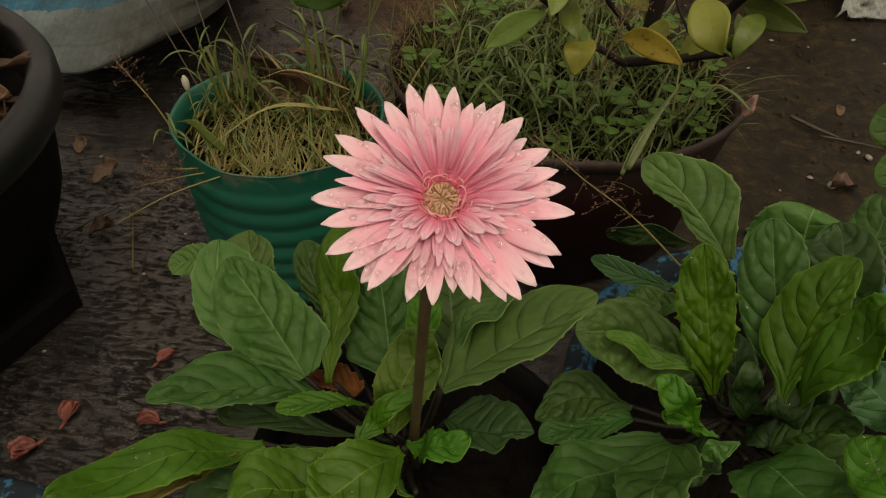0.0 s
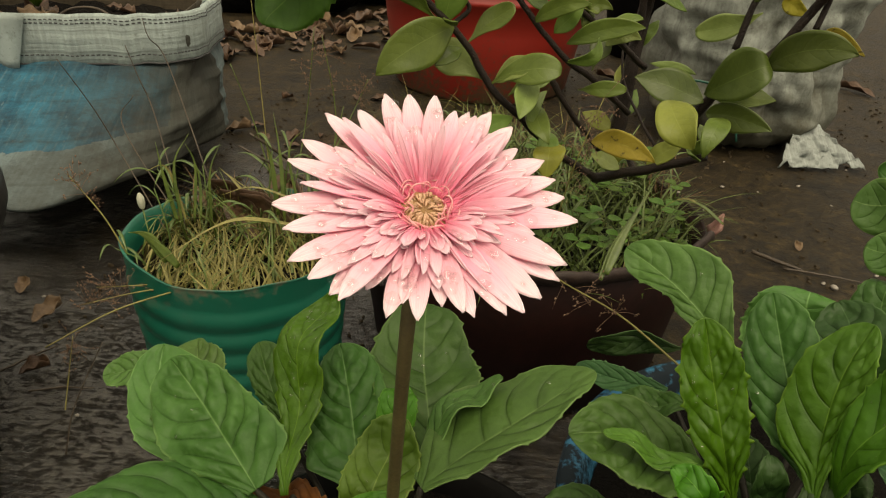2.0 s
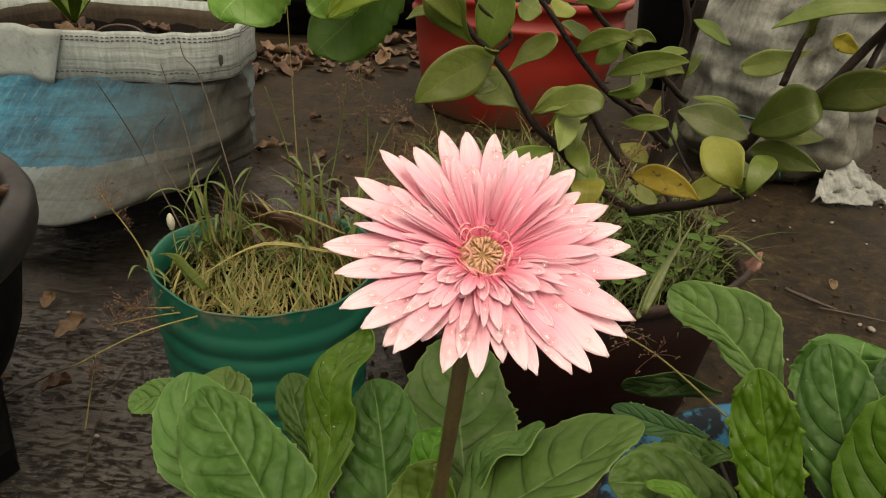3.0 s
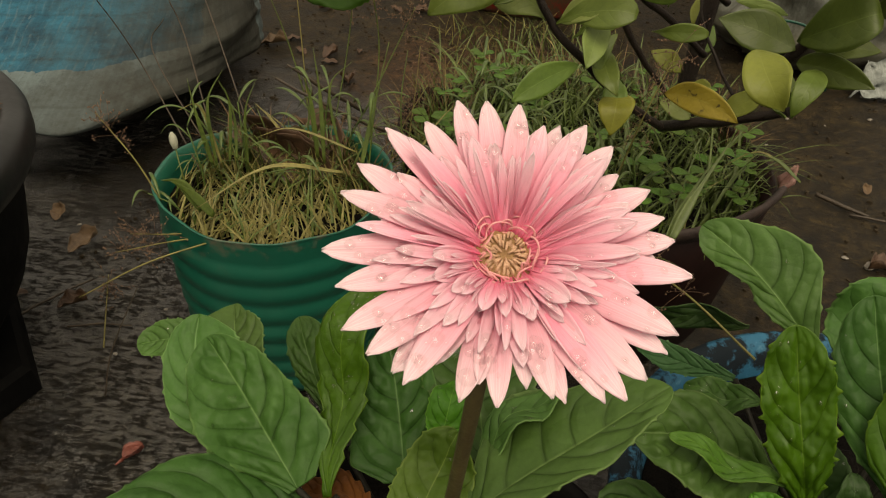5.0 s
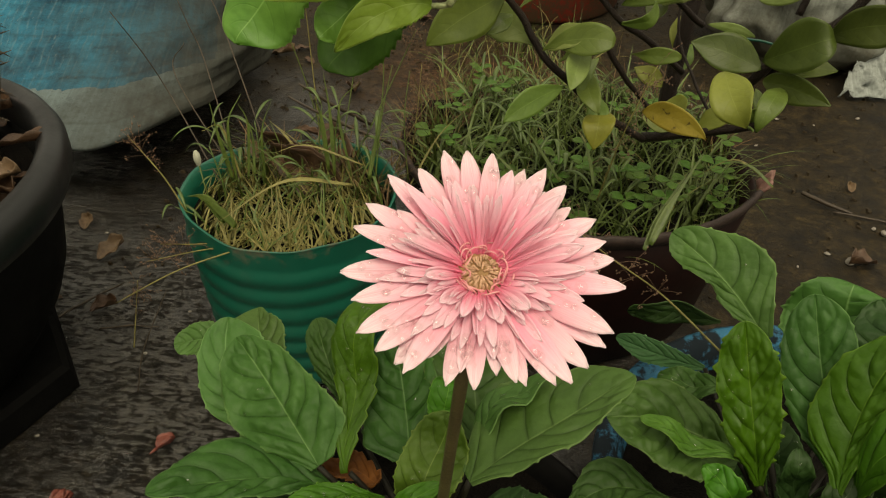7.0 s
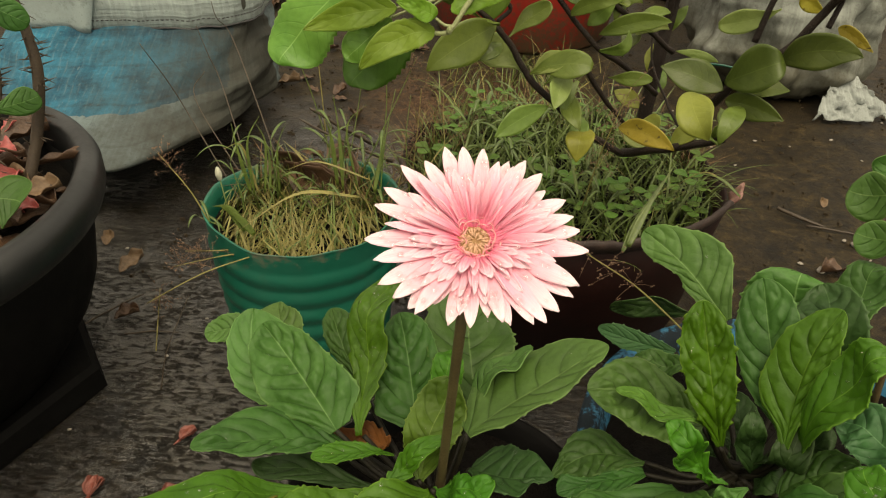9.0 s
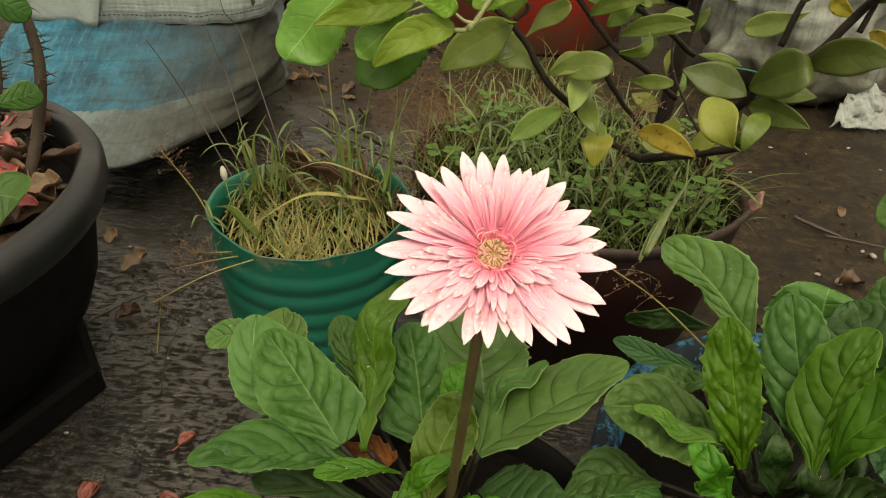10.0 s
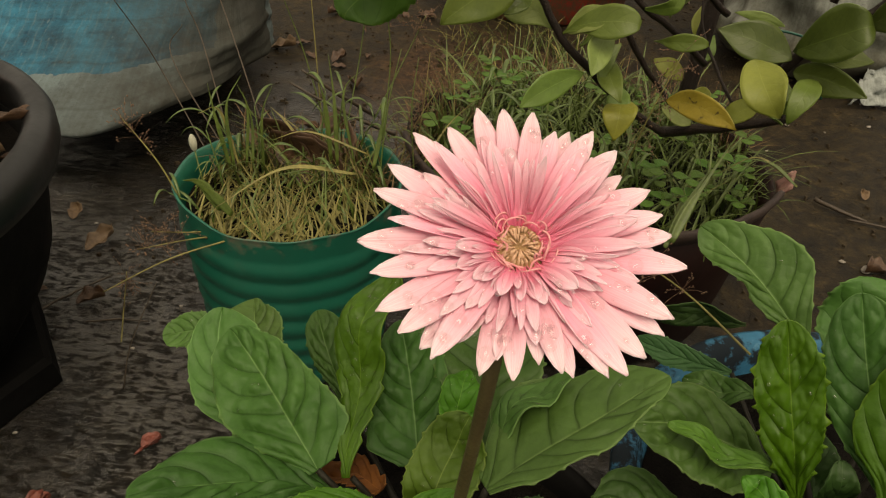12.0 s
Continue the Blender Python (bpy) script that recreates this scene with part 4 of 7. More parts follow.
def gerbera_leaf(plant, kind, tip, left, right, base, stalk=0.2, wide_at=0.62):
    counter[0] += 1
    s = counter[0]
    r = random.Random(s)
    opts = dict(keel=0.08 + 0.14 * r.random(), wave=0.02 + 0.02 * r.random(), teeth=0.11, teeth_n=8, puff=0.0036, veins=6, spiky=True)
    if kind == "wrinkled":
        opts.update(spiky=False, teeth=0.22, teeth_n=7, puff=0.0062, veins=9, wave=0.04, keel=0.05)
    if kind == "lobed":
        opts.update(spiky=False, teeth=0.45, teeth_n=6, wave=0.04)
    if kind in ("round", "pale"):
        opts.update(puff=0.0044 if kind == "round" else 0.0030, veins=6, teeth=0.08)
    if kind in ("brown", "dry"):
        opts.update(wave=0.09, curl=0.25, teeth=0.3, spiky=False)
    b = [base[i] + (r.uniform(-0.008, 0.008) if i < 2 else r.uniform(-0.004, 0.004)) for i in range(3)]
    wide = math.dist(left, right)
    nv, nu = (92, 21) if wide > 0.03 else (44, 13)
    data = blade(b, left, right, tip, gerbera_shape(stalk, wide_at, {"pale": 2.3, "round": 1.55, "plain": 1.4, "bright": 1.6}.get(kind, 1.9)), nv, nu, seed=s, thick=0.0007, at=wide_at, **opts)
    crown = FRONT_CROWN if plant is front_plant else SIDE_CROWN
    far = math.dist(base, crown)
    if 0.015 < far < 0.16 and kind != "brown":
        m = [(base[i] + crown[i]) / 2 for i in range(3)]
        m[2] -= 0.12 * far
        part("leaf_stalk", tube(spline([b, m, [crown[i] + r.uniform(-0.006, 0.006) for i in range(3)]], 10), [0.0016, 0.002, 0.0026], 7), PETIOLE, plant)
    vs, half = data[0], len(data[0]) // 2
    for _ in range({"wrinkled": 46, "wet": 60, "bright": 16}.get(kind, 4)):
        row, col = r.randrange(nv // 3, nv - 3), r.randrange(2, nu - 2)
        i = row * nu + col
        a, b2, c2 = Vector(vs[i]), Vector(vs[i + 1]), Vector(vs[i + nu])
        n = (b2 - a).cross(c2 - a).normalized()
        f = r.random()
        wet_spots.setdefault(plant.name, []).append((a.lerp(b2, f), n, r.choice((0.0005, 0.0007, 0.0009, 0.0013))))
    return part("leaf", data, LEAF[kind], plant, {"brown": "dead brown curled leaf", "dry": "withered brownish leaf", "yellow": "yellowing leaf"}.get(kind, ""))


def station_widths(v, widths):
    """Half-widths along a leaf from seven even stations, closed with a round tip."""
    w = np.array(widths, float) / 1000
    k = np.linspace(0, 1, 9)
    full = np.interp(v, k[:8], np.concatenate([[0.35 * w[0]], w]))
    soft = np.convolve(np.pad(full, 4, mode="edge"), np.hanning(9) / np.hanning(9).sum(), mode="valid")
    tip = np.clip((v - 0.875) / 0.125, 0, 1)
    return soft * (0.55 * np.sqrt(np.clip(1 - tip ** 2, 0.0, 1)) + 0.45 * (1 - tip)) + 0.0003


def profile_leaf(plant, kind, base, mid, tip, up, left, right):
    """A gerbera leaf along a bent midrib, its two halves of different width, quilted between sunken side veins."""
    counter[0] += 1
    r = random.Random(counter[0])
    b, m, e, n = (np.array(p, float) for p in (base, mid, tip, up))
    at = np.clip(((m - b) @ (e - b)) / ((e - b) @ (e - b)), 0.3, 0.7)
    ctrl = (m - (1 - at) ** 2 * b - at ** 2 * e) / (2 * at * (1 - at))
    nv, nu = 110, 31
    v = np.linspace(0, 1, nv)
    spine = ((1 - v) ** 2)[:, None] * b + (2 * v * (1 - v))[:, None] * ctrl + (v ** 2)[:, None] * e
    tan = np.gradient(spine, axis=0)
    tan /= np.linalg.norm(tan, axis=1, keepdims=True)
    side = np.cross(tan, n)
    side /= np.linalg.norm(side, axis=1, keepdims=True)
    halves = station_widths(v, left), station_widths(v, right)
    big = max(max(left), max(right)) / 1000
    crinkled = kind == "wrinkled"
    rows = 6
    deep = min(1.0, big / 0.022) * {"wrinkled": 0.0016, "round": 0.0029, "plain": 0.0019, "bright": 0.0013}.get(kind, 0.0008)
    rough = {"wrinkled": 1.6, "bright": 1.0}.get(kind, 0.7)
    ph = [6.28 * r.random() for _ in range(4)]
    grid, uv = np.zeros((nv, nu, 3)), np.zeros((nv, nu, 2))
    for i, x in enumerate(np.linspace(-1, 1, nu)):
        a, k = abs(x), 1 if x > 0 else 0
        half = halves[k]
        turn = v * rows - 0.7 * a - 1.2 * a * a + 0.45 * k + 0.12 * np.sin(v * 13 + 1.98 * k)
        gap = np.abs((turn + 0.5) % 1.0 - 0.5)
        dome = 1 - np.exp(-(gap / 0.17) ** 2)
        cell = np.array([noise.noise((x * 2.2 + counter[0], q * 6, 0.3)) + 0.5 * noise.noise((x * 6, q * 15 + counter[0], 0.9)) for q in v])
        keep = smooth_step(v * 5) * smooth_step((1 - v) * 7)
        lift = deep * (0.75 * dome * (1 + 0.9 * cell) + rough * cell) * min(1.0, a * 5) * (1 - a ** 6) * keep
        lift = lift - 0.0007 * math.exp(-(a / 0.07) ** 2) + (0.05 + 0.10 * ((counter[0] * 7) % 5) / 5) * half * a ** 1.5
        lift = lift + (0.07 if crinkled else 0.045) * big * a ** 3 * np.sin(v * 17 + ph[k] + 2 * k) * keep
        tooth = np.clip(1 - np.abs((turn + 0.05 * np.sin(v * 29 + ph[2])) % 1.0 - 0.5) / 0.13, 0, 1)
        jag = (0.0034 if crinkled else 0.0014) * (tooth - 0.25 * np.sin(np.pi * (turn % 1.0))) * a ** 8 * keep
        grid[:, i] = spine + side * (x * half + (1 if k else -1) * jag)[:, None] + n * lift[:, None]
        uv[:, i, 0], uv[:, i, 1] = (x + 1) / 2, v
    grid += n * (0.0022 * np.sin(math.pi * v) + 0.0008 * np.sin(v * 8 + ph[3]))[:, None, None]
    crown = FRONT_CROWN if plant is front_plant else SIDE_CROWN
    far = math.dist(base, crown)
    if 0.015 < far < 0.16:
        low = [(base[i] + crown[i]) / 2 - (0.12 * far if i == 2 else 0) for i in range(3)]
        part("leaf_stalk", tube(spline([base, low, [c + r.uniform(-0.006, 0.006) for c in crown]], 10), [0.0016, 0.002, 0.0026], 7), PETIOLE, plant)
    for _ in range({"wrinkled": 46, "bright": 16}.get(kind, 5)):
        row, col = r.randrange(nv // 3, nv - 6), r.randrange(3, nu - 3)
        p = Vector(grid[row, col])
        q = (Vector(grid[row, col + 1]) - p).cross(Vector(grid[row + 1, col]) - p).normalized()
        wet_spots.setdefault(plant.name, []).append((p, q if q.dot(Vector(n)) > 0 else -q, r.choice((0.0005, 0.0007, 0.0009, 0.0013))))
    return part("leaf", shell(grid, 0.0007, uv), LEAF[kind], plant)


profile_leaf(front_plant, "round", (0.0054, 0.4088, 0.2071), (-0.0248, 0.4423, 0.2178), (-0.0607, 0.4779, 0.2285), (-0.1588, -0.4276, 0.8899), (11.0, 19.8, 25.6, 29.0, 26.9, 23.7, 18.8), (26.7, 26.3, 23.7, 21.9, 19.9, 17.8, 11.5))
profile_leaf(front_plant, "pale", (-0.0351, 0.4508, 0.1736), (-0.0711, 0.4790, 0.1935), (-0.0795, 0.5102, 0.2140), (0.0395, -0.5427, 0.8390), (5.4, 12.9, 18.2, 18.7, 17.9, 16.0, 12.9), (26.8, 29.7, 31.2, 31.6, 30.8, 28.1, 23.4))
profile_leaf(front_plant, "pale", (-0.0830, 0.5070, 0.1959), (-0.1005, 0.5042, 0.1950), (-0.1164, 0.5002, 0.1934), (0.0290, -0.4642, 0.8853), (3.1, 6.0, 8.6, 10.1, 9.5, 8.9, 8.1), (5.9, 12.4, 12.0, 11.7, 11.5, 9.7, 7.2))
profile_leaf(front_plant, "pale", (-0.0501, 0.4853, 0.1813), (-0.0610, 0.5128, 0.1889), (-0.0708, 0.5405, 0.1968), (-0.2240, -0.3398, 0.9134), (6.0, 12.1, 18.4, 19.2, 19.8, 20.5, 18.8), (12.8, 16.9, 17.6, 18.2, 18.3, 14.5, 6.3))
profile_leaf(front_plant, "plain", (0.0138, 0.4020, 0.2001), (-0.0340, 0.3883, 0.2148), (-0.0682, 0.3667, 0.2284), (0.2184, 0.2488, 0.9436), (6.1, 10.6, 13.4, 14.5, 14.2, 11.3, 7.3), (12.1, 23.0, 31.6, 29.8, 26.9, 21.3, 11.1))
profile_leaf(front_plant, "bright", (0.0441, 0.3956, 0.2059), (0.0180, 0.3866, 0.2134), (-0.0019, 0.3763, 0.2192), (0.2755, 0.0044, 0.9613), (1.4, 2.6, 4.1, 5.1, 5.7, 6.2, 5.4), (0.5, 2.9, 5.8, 7.0, 8.3, 6.7, 5.2))
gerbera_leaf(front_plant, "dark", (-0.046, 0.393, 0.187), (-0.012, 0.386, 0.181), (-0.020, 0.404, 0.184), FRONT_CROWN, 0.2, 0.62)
profile_leaf(front_plant, "plain", (0.0169, 0.4472, 0.1981), (-0.0035, 0.4788, 0.2090), (-0.0205, 0.5102, 0.2207), (-0.2221, -0.4422, 0.8690), (1.7, 3.5, 5.5, 8.3, 9.8, 9.7, 8.7), (7.8, 11.2, 13.3, 15.1, 16.3, 16.0, 10.8))
gerbera_leaf(front_plant, "wrinkled", (0.030, 0.489, 0.275), (0.005, 0.459, 0.239), (0.030, 0.459, 0.252), (0.022, 0.415, 0.205), 0.02, 0.5)
profile_leaf(front_plant, "plain", (0.0542, 0.4225, 0.2027), (0.0471, 0.4495, 0.2169), (0.0332, 0.4908, 0.2385), (-0.0322, -0.4713, 0.8814), (25.7, 25.1, 24.2, 22.0, 19.4, 16.3, 11.5), (11.3, 16.8, 20.0, 20.9, 19.8, 18.8, 14.6))
gerbera_leaf(front_plant, "plain", (0.080, 0.528, 0.245), (0.052, 0.485, 0.232), (0.113, 0.481, 0.227), (0.085, 0.436, 0.207), 0.02, 0.5)
gerbera_leaf(front_plant, "bright", (0.074, 0.460, 0.240), (0.061, 0.435, 0.239), (0.081, 0.436, 0.238), (0.068, 0.420, 0.227), 0.02, 0.5)
profile_leaf(front_plant, "pale", (0.0876, 0.3845, 0.2433), (0.1233, 0.4073, 0.2577), (0.1656, 0.4343, 0.2748), (-0.4037, 0.0564, 0.9131), (21.2, 35.0, 41.0, 38.0, 31.3, 24.9, 17.7), (9.7, 13.8, 16.8, 18.2, 15.7, 14.4, 9.7))
gerbera_leaf(front_plant, "pale", (0.123, 0.434, 0.264), (0.097, 0.434, 0.252), (0.105, 0.416, 0.259), (0.082, 0.405, 0.240), 0.02, 0.5)
gerbera_leaf(front_plant, "yellow", (0.078, 0.412, 0.257), (0.052, 0.394, 0.234), (0.084, 0.395, 0.243), (0.068, 0.379, 0.211), 0.02, 0.5)
gerbera_leaf(front_plant, "lobed", (0.074, 0.384, 0.240), (0.050, 0.377, 0.228), (0.062, 0.372, 0.228), (0.042, 0.371, 0.210), 0.02, 0.55)
gerbera_leaf(front_plant, "dark", (-0.029, 0.309, 0.217), (0.010, 0.314, 0.217), (-0.005, 0.363, 0.206), FRONT_CROWN, 0.2, 0.62)
gerbera_leaf(front_plant, "bright", (-0.004, 0.310, 0.239), (0.024, 0.304, 0.238), (0.024, 0.348, 0.231), (0.066, 0.346, 0.203), 0.02, 0.5)
gerbera_leaf(front_plant, "bright", (0.031, 0.319, 0.234), (0.051, 0.309, 0.235), (0.041, 0.347, 0.236), (0.067, 0.359, 0.220), 0.02, 0.5)
gerbera_leaf(front_plant, "bright", (-0.065, 0.286, 0.276), (-0.032, 0.318, 0.243), (-0.038, 0.343, 0.238), (-0.011, 0.356, 0.214), 0.02, 0.45)
gerbera_leaf(front_plant, "dry", (-0.052, 0.301, 0.244), (-0.034, 0.315, 0.232), (-0.039, 0.328, 0.231), (-0.012, 0.341, 0.217), 0.2, 0.62)
gerbera_leaf(front_plant, "brown", (-0.007, 0.429, 0.176), (0.017, 0.416, 0.182), (0.024, 0.434, 0.182), (0.042, 0.401, 0.198), 0.02, 0.5)
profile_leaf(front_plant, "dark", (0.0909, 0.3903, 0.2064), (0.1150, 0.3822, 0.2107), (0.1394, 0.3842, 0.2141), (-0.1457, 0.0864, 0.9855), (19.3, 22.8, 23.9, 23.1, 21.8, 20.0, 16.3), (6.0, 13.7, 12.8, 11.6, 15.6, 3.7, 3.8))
gerbera_leaf(front_plant, "lobed", (0.102, 0.374, 0.217), (0.088, 0.376, 0.218), (0.092, 0.357, 0.217), (0.076, 0.367, 0.204), 0.02, 0.55)
gerbera_leaf(front_plant, "lobed", (0.063, 0.363, 0.213), (0.068, 0.350, 0.214), (0.056, 0.353, 0.217), (0.075, 0.345, 0.211), 0.02, 0.5)
profile_leaf(side_plant, "pale", (0.2590, 0.5098, 0.2404), (0.2361, 0.5403, 0.2581), (0.2048, 0.5707, 0.2715), (-0.3395, -0.6502, 0.6796), (5.4, 9.0, 10.7, 7.3, 10.0, 12.4, 12.0), (11.4, 20.0, 29.3, 29.3, 26.9, 20.0, 13.5))
profile_leaf(side_plant, "grey", (0.2411, 0.5358, 0.1856), (0.2120, 0.5547, 0.1772), (0.1872, 0.5735, 0.1723), (-0.5455, -0.5611, 0.6225), (3.2, 4.7, 6.4, 7.7, 8.9, 6.7, 4.5), (4.8, 6.6, 7.9, 8.9, 9.1, 9.1, 6.0))
gerbera_leaf(side_plant, "dark", (0.205, 0.631, 0.146), (0.239, 0.610, 0.160), (0.231, 0.616, 0.177), (0.265, 0.599, 0.184), 0.03, 0.5)
profile_leaf(side_plant, "wrinkled", (0.2502, 0.4360, 0.1959), (0.2364, 0.4561, 0.2438), (0.2254, 0.4733, 0.2851), (-0.1759, -0.9247, 0.3376), (6.0, 10.8, 15.8, 15.4, 17.6, 15.9, 12.6), (5.0, 11.8, 13.4, 15.0, 15.6, 15.7, 11.9))
profile_leaf(side_plant, "plain", (0.2878, 0.4345, 0.2106), (0.2747, 0.4696, 0.2545), (0.2673, 0.4962, 0.2894), (-0.3479, -0.7804, 0.5195), (7.3, 14.0, 18.6, 20.0, 20.1, 18.5, 13.6), (4.9, 9.5, 14.4, 17.3, 18.9, 18.6, 15.6))
profile_leaf(side_plant, "bright", (0.2799, 0.4194, 0.2182), (0.2867, 0.4436, 0.2585), (0.3003, 0.4570, 0.2982), (-0.7550, -0.4978, 0.4269), (6.6, 19.1, 23.3, 22.9, 21.5, 18.3, 12.4), (5.3, 7.0, 9.4, 12.9, 14.8, 14.3, 9.9))
gerbera_leaf(side_plant, "pale", (0.311, 0.538, 0.267), (0.276, 0.534, 0.239), (0.338, 0.514, 0.258), (0.302, 0.488, 0.218), 0.03, 0.55)
gerbera_leaf(side_plant, "dark", (0.314, 0.514, 0.277), (0.299, 0.501, 0.258), (0.332, 0.474, 0.267), (0.307, 0.467, 0.227), 0.03, 0.55)
gerbera_leaf(side_plant, "plain", (0.378, 0.564, 0.263), (0.350, 0.560, 0.248), (0.369, 0.527, 0.254), (0.341, 0.508, 0.224), 0.03, 0.5)
gerbera_leaf(side_plant, "bright", (0.310, 0.415, 0.301), (0.296, 0.434, 0.282), (0.295, 0.398, 0.274), (0.285, 0.419, 0.212), 0.03, 0.5)
gerbera_leaf(side_plant, "grey", (0.295, 0.413, 0.255), (0.303, 0.389, 0.247), (0.318, 0.412, 0.264), (0.313, 0.367, 0.263), 0.03, 0.5)
profile_leaf(side_plant, "round", (0.2454, 0.4588, 0.1888), (0.1998, 0.4701, 0.2017), (0.1655, 0.4648, 0.2073), (0.1967, -0.2745, 0.9413), (24.2, 30.0, 31.4, 32.1, 30.6, 26.9, 19.6), (6.8, 17.9, 22.5, 25.1, 25.6, 22.4, 13.6))
gerbera_leaf(side_plant, "yellow", (0.184, 0.461, 0.217), (0.206, 0.445, 0.210), (0.214, 0.457, 0.211), (0.237, 0.447, 0.205), 0.03, 0.5)
gerbera_leaf(side_plant, "plain", (0.206, 0.520, 0.194), (0.220, 0.500, 0.192), (0.227, 0.519, 0.200), (0.244, 0.497, 0.198), 0.03, 0.5)
gerbera_leaf(side_plant, "lobed", (0.204, 0.409, 0.242), (0.208, 0.398, 0.230), (0.222, 0.404, 0.240), (0.241, 0.410, 0.196), 0.03, 0.5)
gerbera_leaf(side_plant, "lobed", (0.211, 0.402, 0.212), (0.225, 0.403, 0.207), (0.223, 0.411, 0.212), (0.242, 0.410, 0.196), 0.03, 0.5)
profile_leaf(side_plant, "plain", (0.2093, 0.4444, 0.1640), (0.1774, 0.4502, 0.1587), (0.1475, 0.4342, 0.1530), (-0.1694, -0.0343, 0.9850), (8.8, 14.2, 17.4, 18.9, 19.6, 19.4, 10.0), (1.1, 9.5, 17.9, 19.2, 19.1, 11.7, 5.7))
profile_leaf(side_plant, "plain", (0.2088, 0.4375, 0.1601), (0.1761, 0.4250, 0.1610), (0.1488, 0.4137, 0.1617), (0.0714, -0.1153, 0.9908), (4.9, 6.9, 8.9, 9.3, 8.8, 8.3, 6.2), (11.2, 8.5, 5.9, 4.9, 4.0, 6.4, 11.1))
gerbera_leaf(side_plant, "plain", (0.143, 0.364, 0.174), (0.176, 0.356, 0.185), (0.183, 0.407, 0.176), (0.216, 0.413, 0.168), 0.03, 0.5)
gerbera_leaf(side_plant, "plain", (0.194, 0.325, 0.223), (0.228, 0.368, 0.217), (0.189, 0.375, 0.199), (0.221, 0.411, 0.189), 0.03, 0.4)
gerbera_leaf(side_plant, "pale", (0.240, 0.391, 0.194), (0.250, 0.392, 0.198), (0.239, 0.399, 0.198), (0.253, 0.407, 0.199), 0.03, 0.5)
gerbera_leaf(side_plant, "plain", (0.278, 0.330, 0.251), (0.286, 0.371, 0.236), (0.243, 0.345, 0.231), (0.259, 0.401, 0.186), 0.03, 0.5)
profile_leaf(side_plant, "plain", (0.2789, 0.4039, 0.1926), (0.2956, 0.4051, 0.2124), (0.3112, 0.3945, 0.2327), (-0.7621, 0.1031, 0.6392), (9.2, 10.7, 12.5, 14.8, 14.8, 12.5, 8.1), (7.2, 11.6, 14.2, 16.0, 15.0, 12.2, 8.2))
gerbera_leaf(side_plant, "wet", (0.290, 0.366, 0.271), (0.278, 0.344, 0.260), (0.294, 0.354, 0.277), (0.299, 0.335, 0.268), 0.03, 0.5)
gerbera_leaf(side_plant, "plain", (0.301, 0.361, 0.251), (0.292, 0.382, 0.235), (0.284, 0.348, 0.243), (0.282, 0.398, 0.195), 0.03, 0.5)
# low dark leaves added as fill, standing in for the crown's deep shade
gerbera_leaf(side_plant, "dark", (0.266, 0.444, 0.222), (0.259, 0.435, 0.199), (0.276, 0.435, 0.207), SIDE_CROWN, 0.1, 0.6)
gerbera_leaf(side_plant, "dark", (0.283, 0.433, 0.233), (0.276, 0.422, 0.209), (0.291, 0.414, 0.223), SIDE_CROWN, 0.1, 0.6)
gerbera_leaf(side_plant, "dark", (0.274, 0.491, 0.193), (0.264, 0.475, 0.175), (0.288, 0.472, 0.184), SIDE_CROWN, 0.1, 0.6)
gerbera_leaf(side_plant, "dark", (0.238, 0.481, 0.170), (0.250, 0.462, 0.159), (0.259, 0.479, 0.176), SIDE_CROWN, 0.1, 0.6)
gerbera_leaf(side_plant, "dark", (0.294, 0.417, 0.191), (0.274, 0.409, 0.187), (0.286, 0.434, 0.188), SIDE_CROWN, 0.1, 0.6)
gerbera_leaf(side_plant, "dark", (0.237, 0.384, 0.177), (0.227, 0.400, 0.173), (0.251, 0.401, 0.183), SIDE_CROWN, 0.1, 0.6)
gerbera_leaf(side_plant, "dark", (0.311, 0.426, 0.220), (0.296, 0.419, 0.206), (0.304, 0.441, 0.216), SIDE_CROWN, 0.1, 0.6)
STEM_PATH = [(0.072, 0.386, 0.165), (0.074, 0.381, 0.205), (0.0765, 0.371, 0.255), (0.079, 0.360, 0.305), (0.081, 0.353, 0.345), (0.0825, 0.357, 0.372), (0.0835, 0.361, 0.381)]
part("flower_stem", tube(spline(STEM_PATH, 40), [0.0036, 0.0027, 0.0025, 0.0026, 0.0038], 14), STEM, front_plant, "brownish green hairy flower stem")


# the flower: its own plane, tilted towards the path
FC = Vector((0.0850, 0.3627, 0.3905))
FN = Vector((0.123, -0.482, 0.867)).normalized()
FU = (Vector((1, 0, 0)) - FN * FN.x).normalized()
FV = FN.cross(FU)
FLOWER = Matrix((FU, FV, FN)).transposed().to_4x4()
FLOWER.translation = FC


def petal_piece(width, rise, arch, cup, tip_notch, seed, n=18, m=7):
    """A petal of unit length along x, from the flower's middle outwards."""
    r = np.random.RandomState(seed)
    g, uv = np.zeros((n, m, 3)), np.zeros((n, m, 2))
    ph = r.rand(3) * 6.28
    for j in range(n):
        v = j / (n - 1)
        w = width * (0.42 + 0.58 * smooth_step(v / 0.5)) * max(0.0, 1 - max(0, (v - 0.54) / 0.465) ** 2.2) ** 0.66 + 0.003
        for i in range(m):
            u = 2 * i / (m - 1) - 1
            z = rise * v - arch * (v - 0.5) ** 2 * 4 + arch + cup * width * (u * u) * (1 - 0.5 * v) + 0.10 * width * math.cos(u * 4.7 + ph[0]) * v * (1 - v) * 3
            z += 0.012 * math.sin(v * 5 + ph[1]) * v
            x = v - (tip_notch * (1 - abs(u)) ** 2 if j == n - 1 else 0) - 0.02 * (u * u) * v
            g[j, i] = (x, w * u / 2 + 0.015 * math.sin(v * 3 + ph[2]) * v, z)
            uv[j, i] = ((u + 1) / 2, v)
    return g, uv


